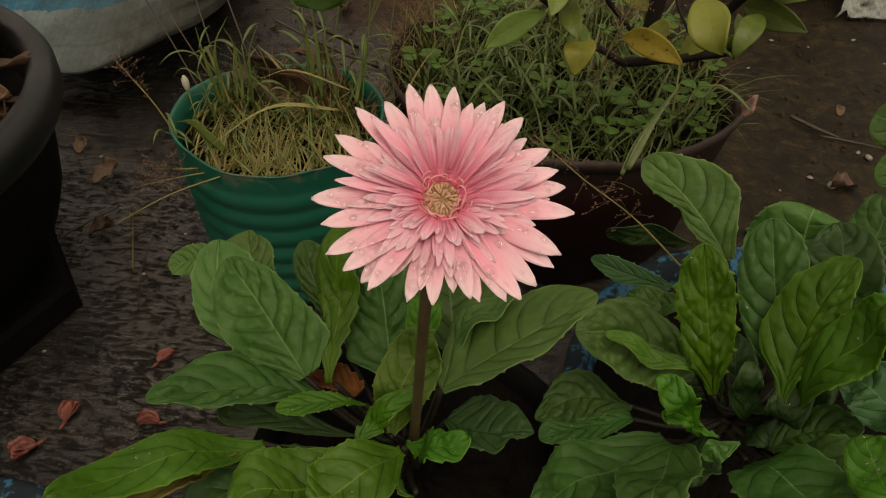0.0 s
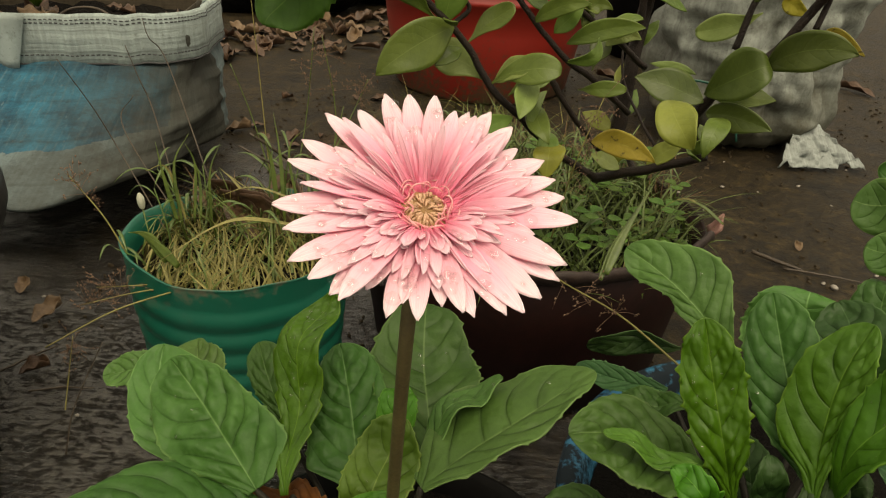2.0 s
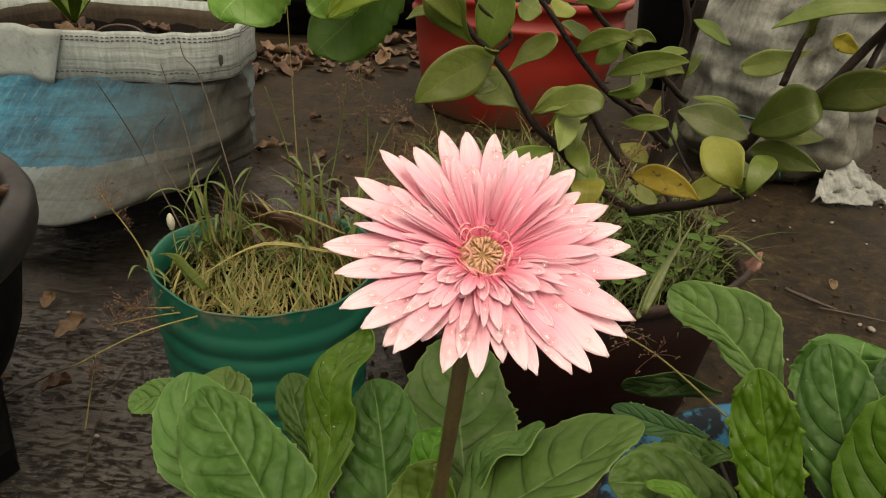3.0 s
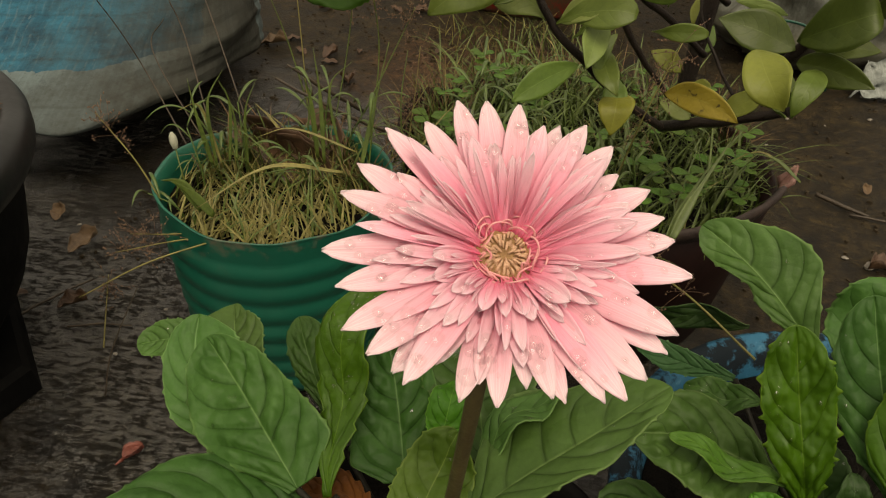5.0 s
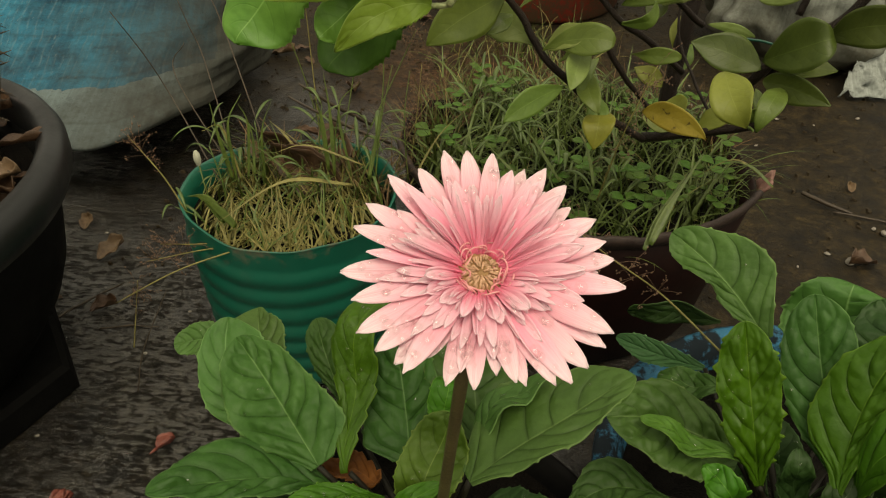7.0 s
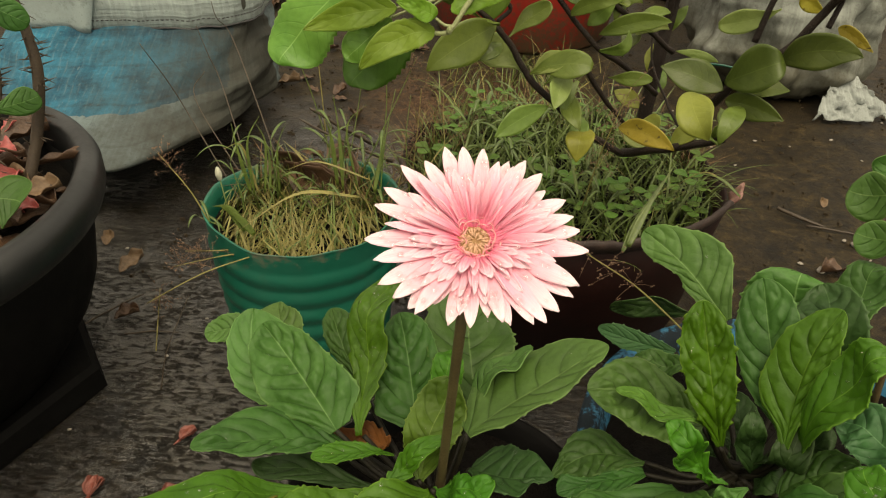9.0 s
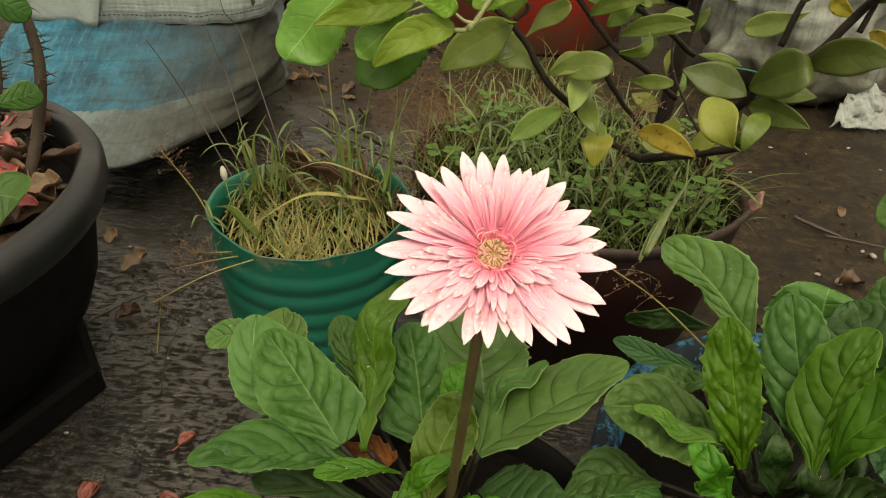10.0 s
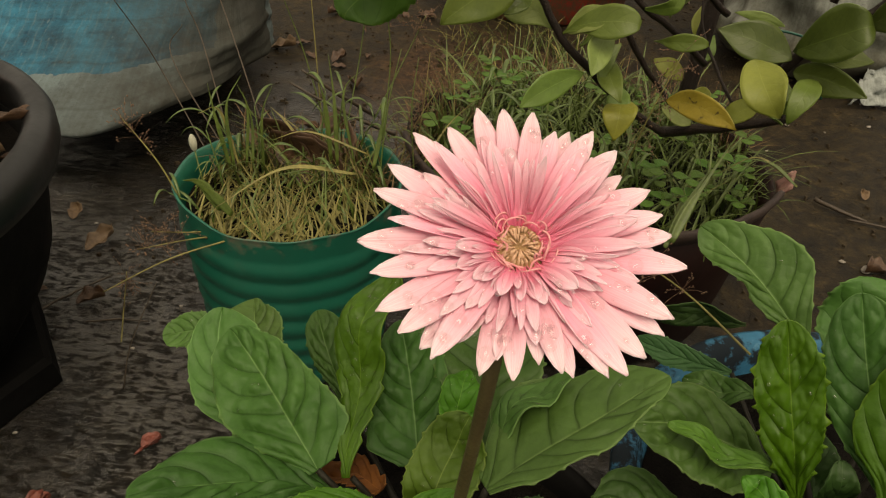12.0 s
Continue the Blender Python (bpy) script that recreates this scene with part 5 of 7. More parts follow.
def local_mesh(name, g, uv, thick):
    return mesh_of(name, *shell(g, thick, uv))


disc_v, disc_f, disc_u = lathe([(0, -0.015), (0.004, -0.014), (0.0085, -0.009), (0.0095, -0.005), (0.0085, -0.0035), (0.006, -0.003), (0.002, -0.0036), (0, -0.004)], 36)
head = part("flower_head", (disc_v, disc_f), DISC, front_plant, "pink double gerbera head with a yellow eye")
head.matrix_basis = FLOWER

DEGREES = (112, 102, 90, 75, 64, 52, 43, 34, 20, 12, -2, -20, -28, -40, -50, -55, -66, -71, -89, -100, -119, -125, -134, -142, -157, -171, 170, 158, 141, 126)
REACH = (45, 44, 42, 40, 44, 43, 39, 44, 43, 45, 47, 46, 46, 46, 46, 44, 40, 39, 40, 40, 44, 43, 45, 46, 44, 46, 44, 44, 45, 42)
VARIANTS = [petal_piece(w, rise, arch, cup, notch, 40 + i) for i, (w, rise, arch, cup, notch) in enumerate(((0.205, 0.09, 0.03, 0.08, 0.0), (0.215, 0.06, 0.04, 0.04, 0.03), (0.195, 0.11, 0.02, 0.12, 0.02), (0.21, 0.08, 0.035, 0.02, 0.0)))]
WIDE = [local_mesh("petal", g, uv, 0.008) for g, uv in VARIANTS]
NARROW_G = [petal_piece(w, rise, arch, cup, 0.0, 60 + i) for i, (w, rise, arch, cup) in enumerate(((0.19, 0.12, 0.03, 0.12), (0.16, 0.15, 0.04, 0.2), (0.21, 0.10, 0.03, 0.1)))]
NARROW = [local_mesh("petal", g, uv, 0.01) for g, uv in NARROW_G]
THIN = [local_mesh("petal", *petal_piece(w, rise, arch, 0.3, 0.0, 70 + i), 0.012) for i, (w, rise, arch) in enumerate(((0.08, 0.34, 0.08), (0.06, 0.45, 0.10), (0.09, 0.28, 0.06)))]
BLUNT_G = [petal_piece(w, rise, arch, 0.16, notch, 80 + i) for i, (w, rise, arch, notch) in enumerate(((0.36, 0.10, 0.03, 0.06), (0.30, 0.14, 0.05, 0.0), (0.40, 0.08, 0.02, 0.08)))]
BLUNT = [local_mesh("petal", g, uv, 0.014) for g, uv in BLUNT_G]
drops = []
pr = random.Random(11)


def drop(at, radius, matrix, flat=0.48):
    verts, faces = [], []
    for j in range(5):
        t = j / 4 * math.pi / 2
        for k in range(10):
            a = 2 * math.pi * k / 10
            verts.append(matrix @ (Vector(at) + Vector((radius * math.cos(t) * math.cos(a), radius * math.cos(t) * math.sin(a), radius * flat * math.sin(t)))))
    for j in range(4):
        for k in range(10):
            a, b = j * 10 + k, j * 10 + (k + 1) % 10
            faces.append((a, b, b + 10, a + 10))
    return [tuple(v) for v in verts], faces


def petal(mesh, degrees, length, start, height, pitch, roll, shape=None, wet=0):
    ob = part("petal", mesh, PETAL if mesh in WIDE else PETAL_INNER, head)
    m = Matrix.Rotation(radians(degrees), 4, "Z") @ Matrix.Translation((start, 0, height)) @ Matrix.Rotation(radians(-pitch), 4, "Y") @ Matrix.Rotation(radians(roll), 4, "X") @ Matrix.Diagonal((length, length, length, 1))
    ob.matrix_basis = m
    for _ in range(wet):
        g = shape[0]
        j, i = pr.randrange(g.shape[0] // 2, g.shape[0] - 2), pr.randrange(1, g.shape[1] - 1)
        p = m @ Vector(g[j, i] + np.array([0, 0, 0.004]))
        rad = pr.choice((0.0006, 0.0008, 0.0011, 0.0015, 0.0019, 0.0024))
        drops.append(drop((0, 0, 0), rad, Matrix.Translation(p)))
    return ob


for i, (a, reach) in enumerate(zip(DEGREES, REACH)):
    k = i % 4
    petal(WIDE[k], a, 1.035 * reach / 1000 - 0.006, 0.006, -0.0060 + 0.0008 * (i % 3), 5 + 3 * pr.uniform(-1, 1), pr.uniform(-9, 9), VARIANTS[k], pr.choice((3, 4, 5, 7)))
for i in range(25):
    k = i % 4
    petal(WIDE[k], i * 360 / 25 + 4 + pr.uniform(-5, 5), pr.uniform(0.027, 0.034), 0.006, -0.0054, 5 + pr.uniform(-2, 2), pr.uniform(-7, 7), VARIANTS[k], pr.choice((2, 3, 4, 5)))
for i in range(30):
    k, a = i % 3, i * 12 + pr.uniform(-8, 8)
    petal(NARROW[k], a, pr.uniform(0.021, 0.030), 0.006, -0.0048, 4 + pr.uniform(-2, 4), pr.uniform(-25, 25), NARROW_G[k], pr.choice((0, 1, 1, 2)))
for i in range(26):
    k, a = i % 3, i * 360 / 26 + pr.uniform(-9, 9)
    low = math.sin(radians(a)) < -0.1
    petal(NARROW[k], a, pr.uniform(0.011, 0.019) if low else pr.uniform(0.015, 0.026), 0.007, -0.0040, (11 if low else 6) + pr.uniform(-4, 7), pr.uniform(-35, 35), NARROW_G[k], pr.choice((0, 0, 1)))
for i in range(12):
    k, a = i % 3, -160 + i * 12.5 + pr.uniform(-6, 6)
    petal(NARROW[k], a, pr.uniform(0.008, 0.012), 0.008, -0.0030, 26 + pr.uniform(-8, 10), pr.uniform(-30, 30), NARROW_G[k], pr.choice((0, 0, 1)))
for i in range(72):
    a = i * 5 + pr.uniform(-12, 12)
    low = math.sin(radians(a)) < -0.1
    petal(THIN[i % 3], a, pr.uniform(0.007, 0.012) if low else pr.uniform(0.010, 0.023), 0.0085, -0.0032, 8 + pr.uniform(-6, 14), pr.uniform(-50, 50))
petal(NARROW[1], 84, 0.017, 0.010, 0.001, 38, 5)
for i in range(15):
    k, a = i % 3, -168 + i * 11.5 + pr.uniform(-5, 5)
    petal(BLUNT[k], a, pr.uniform(0.010, 0.015), 0.0085, -0.0026, 17 + pr.uniform(-7, 9), pr.uniform(-28, 28), BLUNT_G[k], pr.choice((0, 1, 1)))
for i in range(34):
    k, a = i % 3, i * 360 / 34 + pr.uniform(-7, 7)
    up = math.sin(radians(a)) > -0.25
    petal(NARROW[k], a, pr.uniform(0.020, 0.033) if up else pr.uniform(0.016, 0.026), 0.0065, -0.0036, 8 + pr.uniform(-3, 6), pr.uniform(-30, 30), NARROW_G[k], pr.choice((0, 1, 1, 2)))
for plant in (front_plant, side_plant):
    beads = [drop((0, 0, 0), q, Matrix.Translation(p) @ n.to_track_quat("Z", "Y").to_matrix().to_4x4()) for p, n, q in wet_spots[plant.name]]
    part("leaf_water", join(beads), WATER, plant, "rain drops on the leaves")["kind"] = "stuff"
part("rain_water", join(drops), WATER, head, "clear rain drops on the petals")["kind"] = "stuff"
curls = []
for i in range(60):
    a = 2 * math.pi * i / 60 + pr.uniform(-0.1, 0.1)
    r0 = pr.uniform(0.0062, 0.0098)
    bend, grow = pr.choice((-1, 1)) * pr.uniform(0.1, 1.1), pr.uniform(0.001, 0.0065)
    out = pr.uniform(-0.0035, 0.003)
    pts = []
    for q in np.linspace(0, 1, 9):
        rr = r0 + out * math.sin(q * 2.6)
        b = a + bend * q * q
        pts.append((rr * math.cos(b), rr * math.sin(b), -0.005 + grow * math.sin(q * 2.1)))
    curls.append(tube(pts, [0.00040, 0.00034, 0.00016], 5))
part("floret_ring", join(curls), CURL, head, "ring of curled pink inner florets")["kind"] = "stuff"
eye = []
for i in range(64):
    ring = 0 if i < 36 else 1
    n = (36, 28)[ring]
    a = 2 * math.pi * (i - 36 * ring) / n + pr.uniform(-0.12, 0.12)
    r0, r1 = ((0.0063, 0.0038), (0.0043, 0.0018))[ring]
    r1 += pr.uniform(-0.0008, 0.0008)
    lift = pr.uniform(0.0008, 0.0022) - 0.0008 * ring
    c, s = math.cos(a), math.sin(a)
    eye.append(tube([(r0 * c, r0 * s, -0.0045), ((r0 * 0.6 + r1 * 0.4) * c, (r0 * 0.6 + r1 * 0.4) * s, -0.0034 + lift), (r1 * c, r1 * s, -0.0040 + lift)], [0.00036, 0.00046, 0.00025], 6))
part("disc_eye", join(eye), FLORET, head, "yellow eye of tiny florets")["kind"] = "stuff"

# ---- shrub in the brown pot ----
shrub = thing("shrub", "leggy shrub with dark wet branches and olive leaves", "shrub")


def shrub_branch(radius, points):
    p = spline(points, 6 * len(points))
    kinks = np.array([[0.0012 * noise.noise((q[0] * 60, q[1] * 60, q[2] * 60 + k)) for k in (0, 9, 19)] for q in p])
    part("branch", tube(p + kinks, [radius * 0.95, radius * 0.82, radius * 0.66], 9), BARK, shrub)


def shrub_leaf(kind, tip, left, right, base):
    counter[0] += 1
    r = random.Random(counter[0])
    data = blade(base, left, right, tip, obovate_shape if r.random() < 0.12 else pointed_shape, 24, 11, keel=0.10 + 0.12 * r.random(), wave=0.012, teeth=0.0, puff=0.0006, veins=7, thick=0.0009, seed=counter[0], at=0.52)
    part("leaf", data, SHRUB[kind], shrub, {"yellow": "yellow leaf with dark scars", "yspot": "yellowing leaf with dark spots"}.get(kind, ""))


def leafy(points, count, seed):
    """Scattered leaves on short stalks along a branch, turned to the light."""
    r = random.Random(seed)
    p = spline(points, 40)
    for _ in range(count):
        b = Vector(p[r.randrange(4, 40)])
        d = Vector((r.uniform(-1, 1), r.uniform(-0.8, 0.4), r.uniform(-0.3, 0.8))).normalized()
        n = Vector((r.uniform(-0.5, 0.5), -0.6, 0.8)).normalized()
        side = d.cross(n).normalized()
        ln = r.uniform(0.026, 0.046)
        b = b + d * 0.006
        m = b + d * ln * 0.52
        w = side * ln * r.uniform(0.20, 0.27)
        shrub_leaf(r.choice(("olive", "olive", "dark", "dark", "pale", "yolive")), b + d * ln - n * ln * 0.12, m - w, m + w, b)


shrub_branch(.0035, [(0.211, 0.747, 0.246), (0.169, 0.730, 0.277), (0.136, 0.717, 0.309), (0.113, 0.716, 0.330), (0.095, 0.715, 0.358), (0.079, 0.710, 0.376), (0.059, 0.704, 0.396), (0.029, 0.697, 0.426)])
shrub_branch(.003, [(0.243, 0.793, 0.291), (0.204, 0.775, 0.324), (0.175, 0.758, 0.345), (0.146, 0.759, 0.374), (0.114, 0.758, 0.409), (0.101, 0.751, 0.423)])
shrub_branch(.003, [(0.252, 0.802, 0.331), (0.220, 0.788, 0.356), (0.181, 0.765, 0.384), (0.151, 0.755, 0.410), (0.138, 0.749, 0.424)])
shrub_branch(.008, [(0.240, 0.815, 0.244), (0.242, 0.819, 0.283), (0.244, 0.822, 0.330), (0.249, 0.830, 0.374), (0.252, 0.825, 0.413), (0.256, 0.826, 0.441)])
shrub_branch(.004, [(0.243, 0.818, 0.351), (0.243, 0.815, 0.386), (0.232, 0.813, 0.427)])
shrub_branch(.005, [(0.218, 0.778, 0.233), (0.247, 0.751, 0.253), (0.273, 0.731, 0.270), (0.294, 0.718, 0.283)])
shrub_branch(.0045, [(0.266, 0.760, 0.266), (0.285, 0.733, 0.317), (0.300, 0.718, 0.354), (0.321, 0.712, 0.368), (0.338, 0.710, 0.397), (0.347, 0.699, 0.421), (0.354, 0.688, 0.438)])
shrub_branch(.003, [(0.303, 0.738, 0.365), (0.309, 0.741, 0.395), (0.315, 0.742, 0.416), (0.317, 0.743, 0.436)])
shrub_branch(.0025, [(0.345, 0.706, 0.390), (0.349, 0.707, 0.410), (0.348, 0.701, 0.440)])
shrub_branch(.002, [(0.083, 0.710, 0.377), (0.092, 0.712, 0.391), (0.070, 0.706, 0.407), (0.061, 0.707, 0.421)])
shrub_branch(.0015, [(0.266, 0.742, 0.270), (0.249, 0.774, 0.293), (0.235, 0.803, 0.319), (0.232, 0.819, 0.345)])
shrub_branch(.003, [(0.254, 0.774, 0.243), (0.246, 0.798, 0.252), (0.240, 0.815, 0.244)])
shrub_branch(.003, [(0.164, 0.764, 0.328), (0.189, 0.769, 0.294), (0.223, 0.786, 0.254)])
leafy([(0.211, 0.747, 0.246), (0.169, 0.730, 0.277), (0.136, 0.717, 0.309), (0.113, 0.716, 0.330), (0.095, 0.715, 0.358), (0.079, 0.710, 0.376), (0.059, 0.704, 0.396), (0.029, 0.697, 0.426)], 6, 90)
leafy([(0.243, 0.793, 0.291), (0.204, 0.775, 0.324), (0.175, 0.758, 0.345), (0.146, 0.759, 0.374), (0.114, 0.758, 0.409), (0.101, 0.751, 0.423)], 6, 91)
leafy([(0.252, 0.802, 0.331), (0.220, 0.788, 0.356), (0.181, 0.765, 0.384), (0.151, 0.755, 0.410), (0.138, 0.749, 0.424)], 3, 92)
leafy([(0.240, 0.815, 0.244), (0.242, 0.819, 0.283), (0.244, 0.822, 0.330), (0.249, 0.830, 0.374), (0.252, 0.825, 0.413), (0.256, 0.826, 0.441)], 6, 93)
leafy([(0.243, 0.818, 0.351), (0.243, 0.815, 0.386), (0.232, 0.813, 0.427)], 3, 94)
leafy([(0.218, 0.778, 0.233), (0.247, 0.751, 0.253), (0.273, 0.731, 0.270), (0.294, 0.718, 0.283)], 6, 95)
leafy([(0.266, 0.760, 0.266), (0.285, 0.733, 0.317), (0.300, 0.718, 0.354), (0.321, 0.712, 0.368), (0.338, 0.710, 0.397), (0.347, 0.699, 0.421), (0.354, 0.688, 0.438)], 3, 296)
leafy([(0.303, 0.738, 0.365), (0.309, 0.741, 0.395), (0.315, 0.742, 0.416), (0.317, 0.743, 0.436)], 3, 297)
leafy([(0.345, 0.706, 0.390), (0.349, 0.707, 0.410), (0.348, 0.701, 0.440)], 3, 298)
shrub_leaf("olive", (0.028, 0.681, 0.342), (0.055, 0.684, 0.345), (0.052, 0.692, 0.379), (0.083, 0.709, 0.375))
shrub_leaf("olive", (0.041, 0.698, 0.428), (0.033, 0.694, 0.401), (0.060, 0.697, 0.411), (0.068, 0.710, 0.380))
shrub_leaf("olive", (0.083, 0.710, 0.438), (0.067, 0.706, 0.406), (0.094, 0.707, 0.412), (0.074, 0.710, 0.376))
shrub_leaf("pale", (0.066, 0.729, 0.347), (0.089, 0.717, 0.333), (0.086, 0.733, 0.359), (0.114, 0.716, 0.331))
shrub_leaf("olive", (0.164, 0.690, 0.351), (0.137, 0.704, 0.359), (0.139, 0.690, 0.339), (0.113, 0.716, 0.331))
shrub_leaf("pale", (0.136, 0.675, 0.318), (0.149, 0.694, 0.328), (0.131, 0.688, 0.331), (0.147, 0.715, 0.338))
shrub_leaf("olive", (0.128, 0.728, 0.388), (0.106, 0.737, 0.382), (0.116, 0.725, 0.370), (0.093, 0.724, 0.360))
shrub_leaf("olive", (0.187, 0.739, 0.392), (0.163, 0.743, 0.396), (0.167, 0.740, 0.382), (0.146, 0.759, 0.372))
shrub_leaf("olive", (0.232, 0.744, 0.376), (0.204, 0.751, 0.381), (0.207, 0.748, 0.364), (0.174, 0.761, 0.356))
shrub_leaf("olive", (0.220, 0.719, 0.333), (0.199, 0.725, 0.337), (0.201, 0.721, 0.325), (0.186, 0.742, 0.324))
shrub_leaf("dark", (0.229, 0.737, 0.339), (0.255, 0.725, 0.322), (0.256, 0.741, 0.347), (0.284, 0.726, 0.325))
shrub_leaf("yolive", (0.258, 0.646, 0.313), (0.260, 0.650, 0.329), (0.235, 0.667, 0.326), (0.247, 0.694, 0.334))
shrub_leaf("olive", (0.275, 0.672, 0.298), (0.289, 0.674, 0.317), (0.272, 0.680, 0.318), (0.298, 0.709, 0.319))
shrub_leaf("yellow", (0.234, 0.649, 0.301), (0.215, 0.669, 0.316), (0.211, 0.664, 0.297), (0.195, 0.695, 0.297))
shrub_leaf("dark", (0.316, 0.694, 0.364), (0.298, 0.704, 0.374), (0.307, 0.684, 0.344), (0.284, 0.728, 0.331))
shrub_leaf("dark", (0.323, 0.679, 0.320), (0.302, 0.702, 0.333), (0.303, 0.695, 0.312), (0.287, 0.723, 0.317))
shrub_leaf("dark", (0.357, 0.659, 0.383), (0.330, 0.675, 0.396), (0.332, 0.669, 0.368), (0.318, 0.712, 0.358))
shrub_leaf("olive", (0.271, 0.702, 0.411), (0.305, 0.690, 0.424), (0.308, 0.700, 0.437), (0.347, 0.691, 0.432))
shrub_leaf("pale", (0.273, 0.750, 0.374), (0.300, 0.741, 0.373), (0.293, 0.746, 0.391), (0.317, 0.738, 0.394))
shrub_leaf("yellow", (0.347, 0.725, 0.396), (0.337, 0.731, 0.408), (0.333, 0.731, 0.395), (0.330, 0.734, 0.406))
shrub_leaf("yellow", (0.384, 0.702, 0.374), (0.368, 0.713, 0.389), (0.369, 0.711, 0.377), (0.358, 0.718, 0.387))
shrub_leaf("olive", (0.161, 0.683, 0.297), (0.161, 0.697, 0.311), (0.144, 0.697, 0.307), (0.151, 0.726, 0.314))
shrub_leaf("yspot", (0.161, 0.679, 0.269), (0.175, 0.686, 0.288), (0.150, 0.688, 0.284), (0.165, 0.707, 0.288))
shrub_leaf("olive", (0.089, 0.660, 0.296), (0.108, 0.669, 0.297), (0.104, 0.677, 0.315), (0.132, 0.693, 0.313))
shrub_leaf("olive", (0.147, 0.697, 0.303), (0.153, 0.702, 0.317), (0.143, 0.704, 0.320), (0.158, 0.715, 0.329))
shrub_leaf("pale", (0.283, 0.758, 0.339), (0.270, 0.762, 0.338), (0.269, 0.764, 0.346), (0.247, 0.770, 0.343))
shrub_leaf("olive", (0.161, 0.694, 0.277), (0.170, 0.697, 0.289), (0.153, 0.699, 0.288), (0.165, 0.718, 0.295))
shrub_leaf("olive", (0.170, 0.746, 0.425), (0.152, 0.748, 0.428), (0.164, 0.745, 0.408), (0.140, 0.756, 0.411))
shrub_leaf("olive", (0.024, 0.678, 0.422), (0.038, 0.678, 0.408), (0.041, 0.681, 0.426), (0.059, 0.703, 0.394))
shrub_leaf("olive", (0.209, 0.769, 0.384), (0.199, 0.772, 0.392), (0.192, 0.771, 0.380), (0.187, 0.770, 0.367))
shrub_leaf("pale", (0.238, 0.776, 0.360), (0.225, 0.781, 0.370), (0.223, 0.778, 0.356), (0.210, 0.780, 0.352))
shrub_leaf("olive", (0.198, 0.750, 0.365), (0.191, 0.748, 0.353), (0.200, 0.745, 0.348), (0.175, 0.758, 0.343))
# ---- overhanging branch with toothed leaves ----
overhang = thing("overhanging_branch", "bright green toothed leaves on a thin overhanging twig", "branch")


def overhang_leaf(kind, tip, left, right, base):
    counter[0] += 1
    r = random.Random(counter[0])
    data = blade(base, left, right, tip, ovate_shape, 44, 13, keel=0.14 + 0.1 * r.random(), wave=0.015, teeth=0.12, teeth_n=14, puff=0.0009, veins=6, thick=0.0006, seed=counter[0], at=0.5)
    part("leaf", data, OVER[kind], overhang)


overhang_leaf("dark", (-0.012, 0.421, 0.438), (-0.019, 0.429, 0.452), (0.011, 0.423, 0.447), (0.016, 0.430, 0.471))
overhang_leaf("lime", (0.003, 0.414, 0.457), (0.026, 0.416, 0.458), (0.022, 0.420, 0.470), (0.043, 0.420, 0.467))
overhang_leaf("deep", (0.020, 0.426, 0.428), (0.015, 0.430, 0.437), (0.041, 0.430, 0.438), (0.049, 0.434, 0.456))
overhang_leaf("dark", (0.020, 0.417, 0.444), (0.019, 0.420, 0.453), (0.035, 0.421, 0.447), (0.040, 0.423, 0.462))
overhang_leaf("lime", (0.029, 0.403, 0.445), (0.049, 0.407, 0.452), (0.041, 0.411, 0.463), (0.0605, 0.414, 0.459))
overhang_leaf("lime", (0.044, 0.412, 0.472), (0.054, 0.411, 0.465), (0.056, 0.414, 0.473), (0.060, 0.413, 0.466))
overhang_leaf("lime", (0.090, 0.424, 0.473), (0.078, 0.418, 0.469), (0.077, 0.424, 0.477), (0.067, 0.415, 0.468))
for points, radius in (([(0.0600, 0.4145, 0.4588), (0.0663, 0.415, 0.4601), (0.072, 0.417, 0.469), (0.080, 0.421, 0.482), (0.086, 0.426, 0.50)], 0.0010), ([(0.0605, 0.413, 0.4658), (0.064, 0.414, 0.463), (0.0675, 0.4155, 0.462)], 0.0006), ([(0.043, 0.420, 0.467), (0.055, 0.420, 0.472), (0.076, 0.420, 0.477)], 0.0006), ([(0.049, 0.434, 0.456), (0.060, 0.430, 0.468), (0.079, 0.421, 0.481)], 0.0006), ([(0.014, 0.440, 0.469), (0.040, 0.436, 0.484), (0.083, 0.424, 0.491)], 0.0007), ([(0.040, 0.423, 0.462), (0.058, 0.424, 0.470), (0.077, 0.420, 0.478)], 0.0006)):
    part("twig", tube(spline(points, 16), [radius, radius * 1.3], 7), SHOOT, overhang)
part("shoot_bud", lathe([(0, 0), (0.0010, 0.0006), (0.0014, 0.002), (0.0009, 0.0034), (0, 0.004)], 10), SHOOT, overhang, "pale young shoot bud").matrix_basis = pose(0.0663, 0.4145, 0.4588, 20, 0, 0)
# ---- grass, weeds and stalks ----
def blades(count, roots, seed, length, lean, droop, width, heading=None):
    r = random.Random(seed)
    out = []
    for _ in range(count):
        x, y, z = roots(r)
        out.append(grass_blade((x, y, z), r.uniform(*length), r.uniform(*lean), heading(r, x, y) if heading else r.uniform(0, 6.283), r.uniform(*droop), r.uniform(*width)))
    return join(out)


def inward(c, reach):
    """Blades near the edge lean to the middle, the others anywhere."""
    def heading(r, x, y):
        if math.dist((x, y), c) > reach:
            return math.atan2(c[1] - y, c[0] - x) + r.uniform(-1.2, 1.2)
        return r.uniform(0, 6.283)
    return heading


def in_disc(c, radius, z, power=0.5):
    def roots(r):
        d, a = radius * r.random() ** power, r.uniform(0, 6.283)
        return c[0] + d * math.cos(a), c[1] + d * math.sin(a), z
    return roots


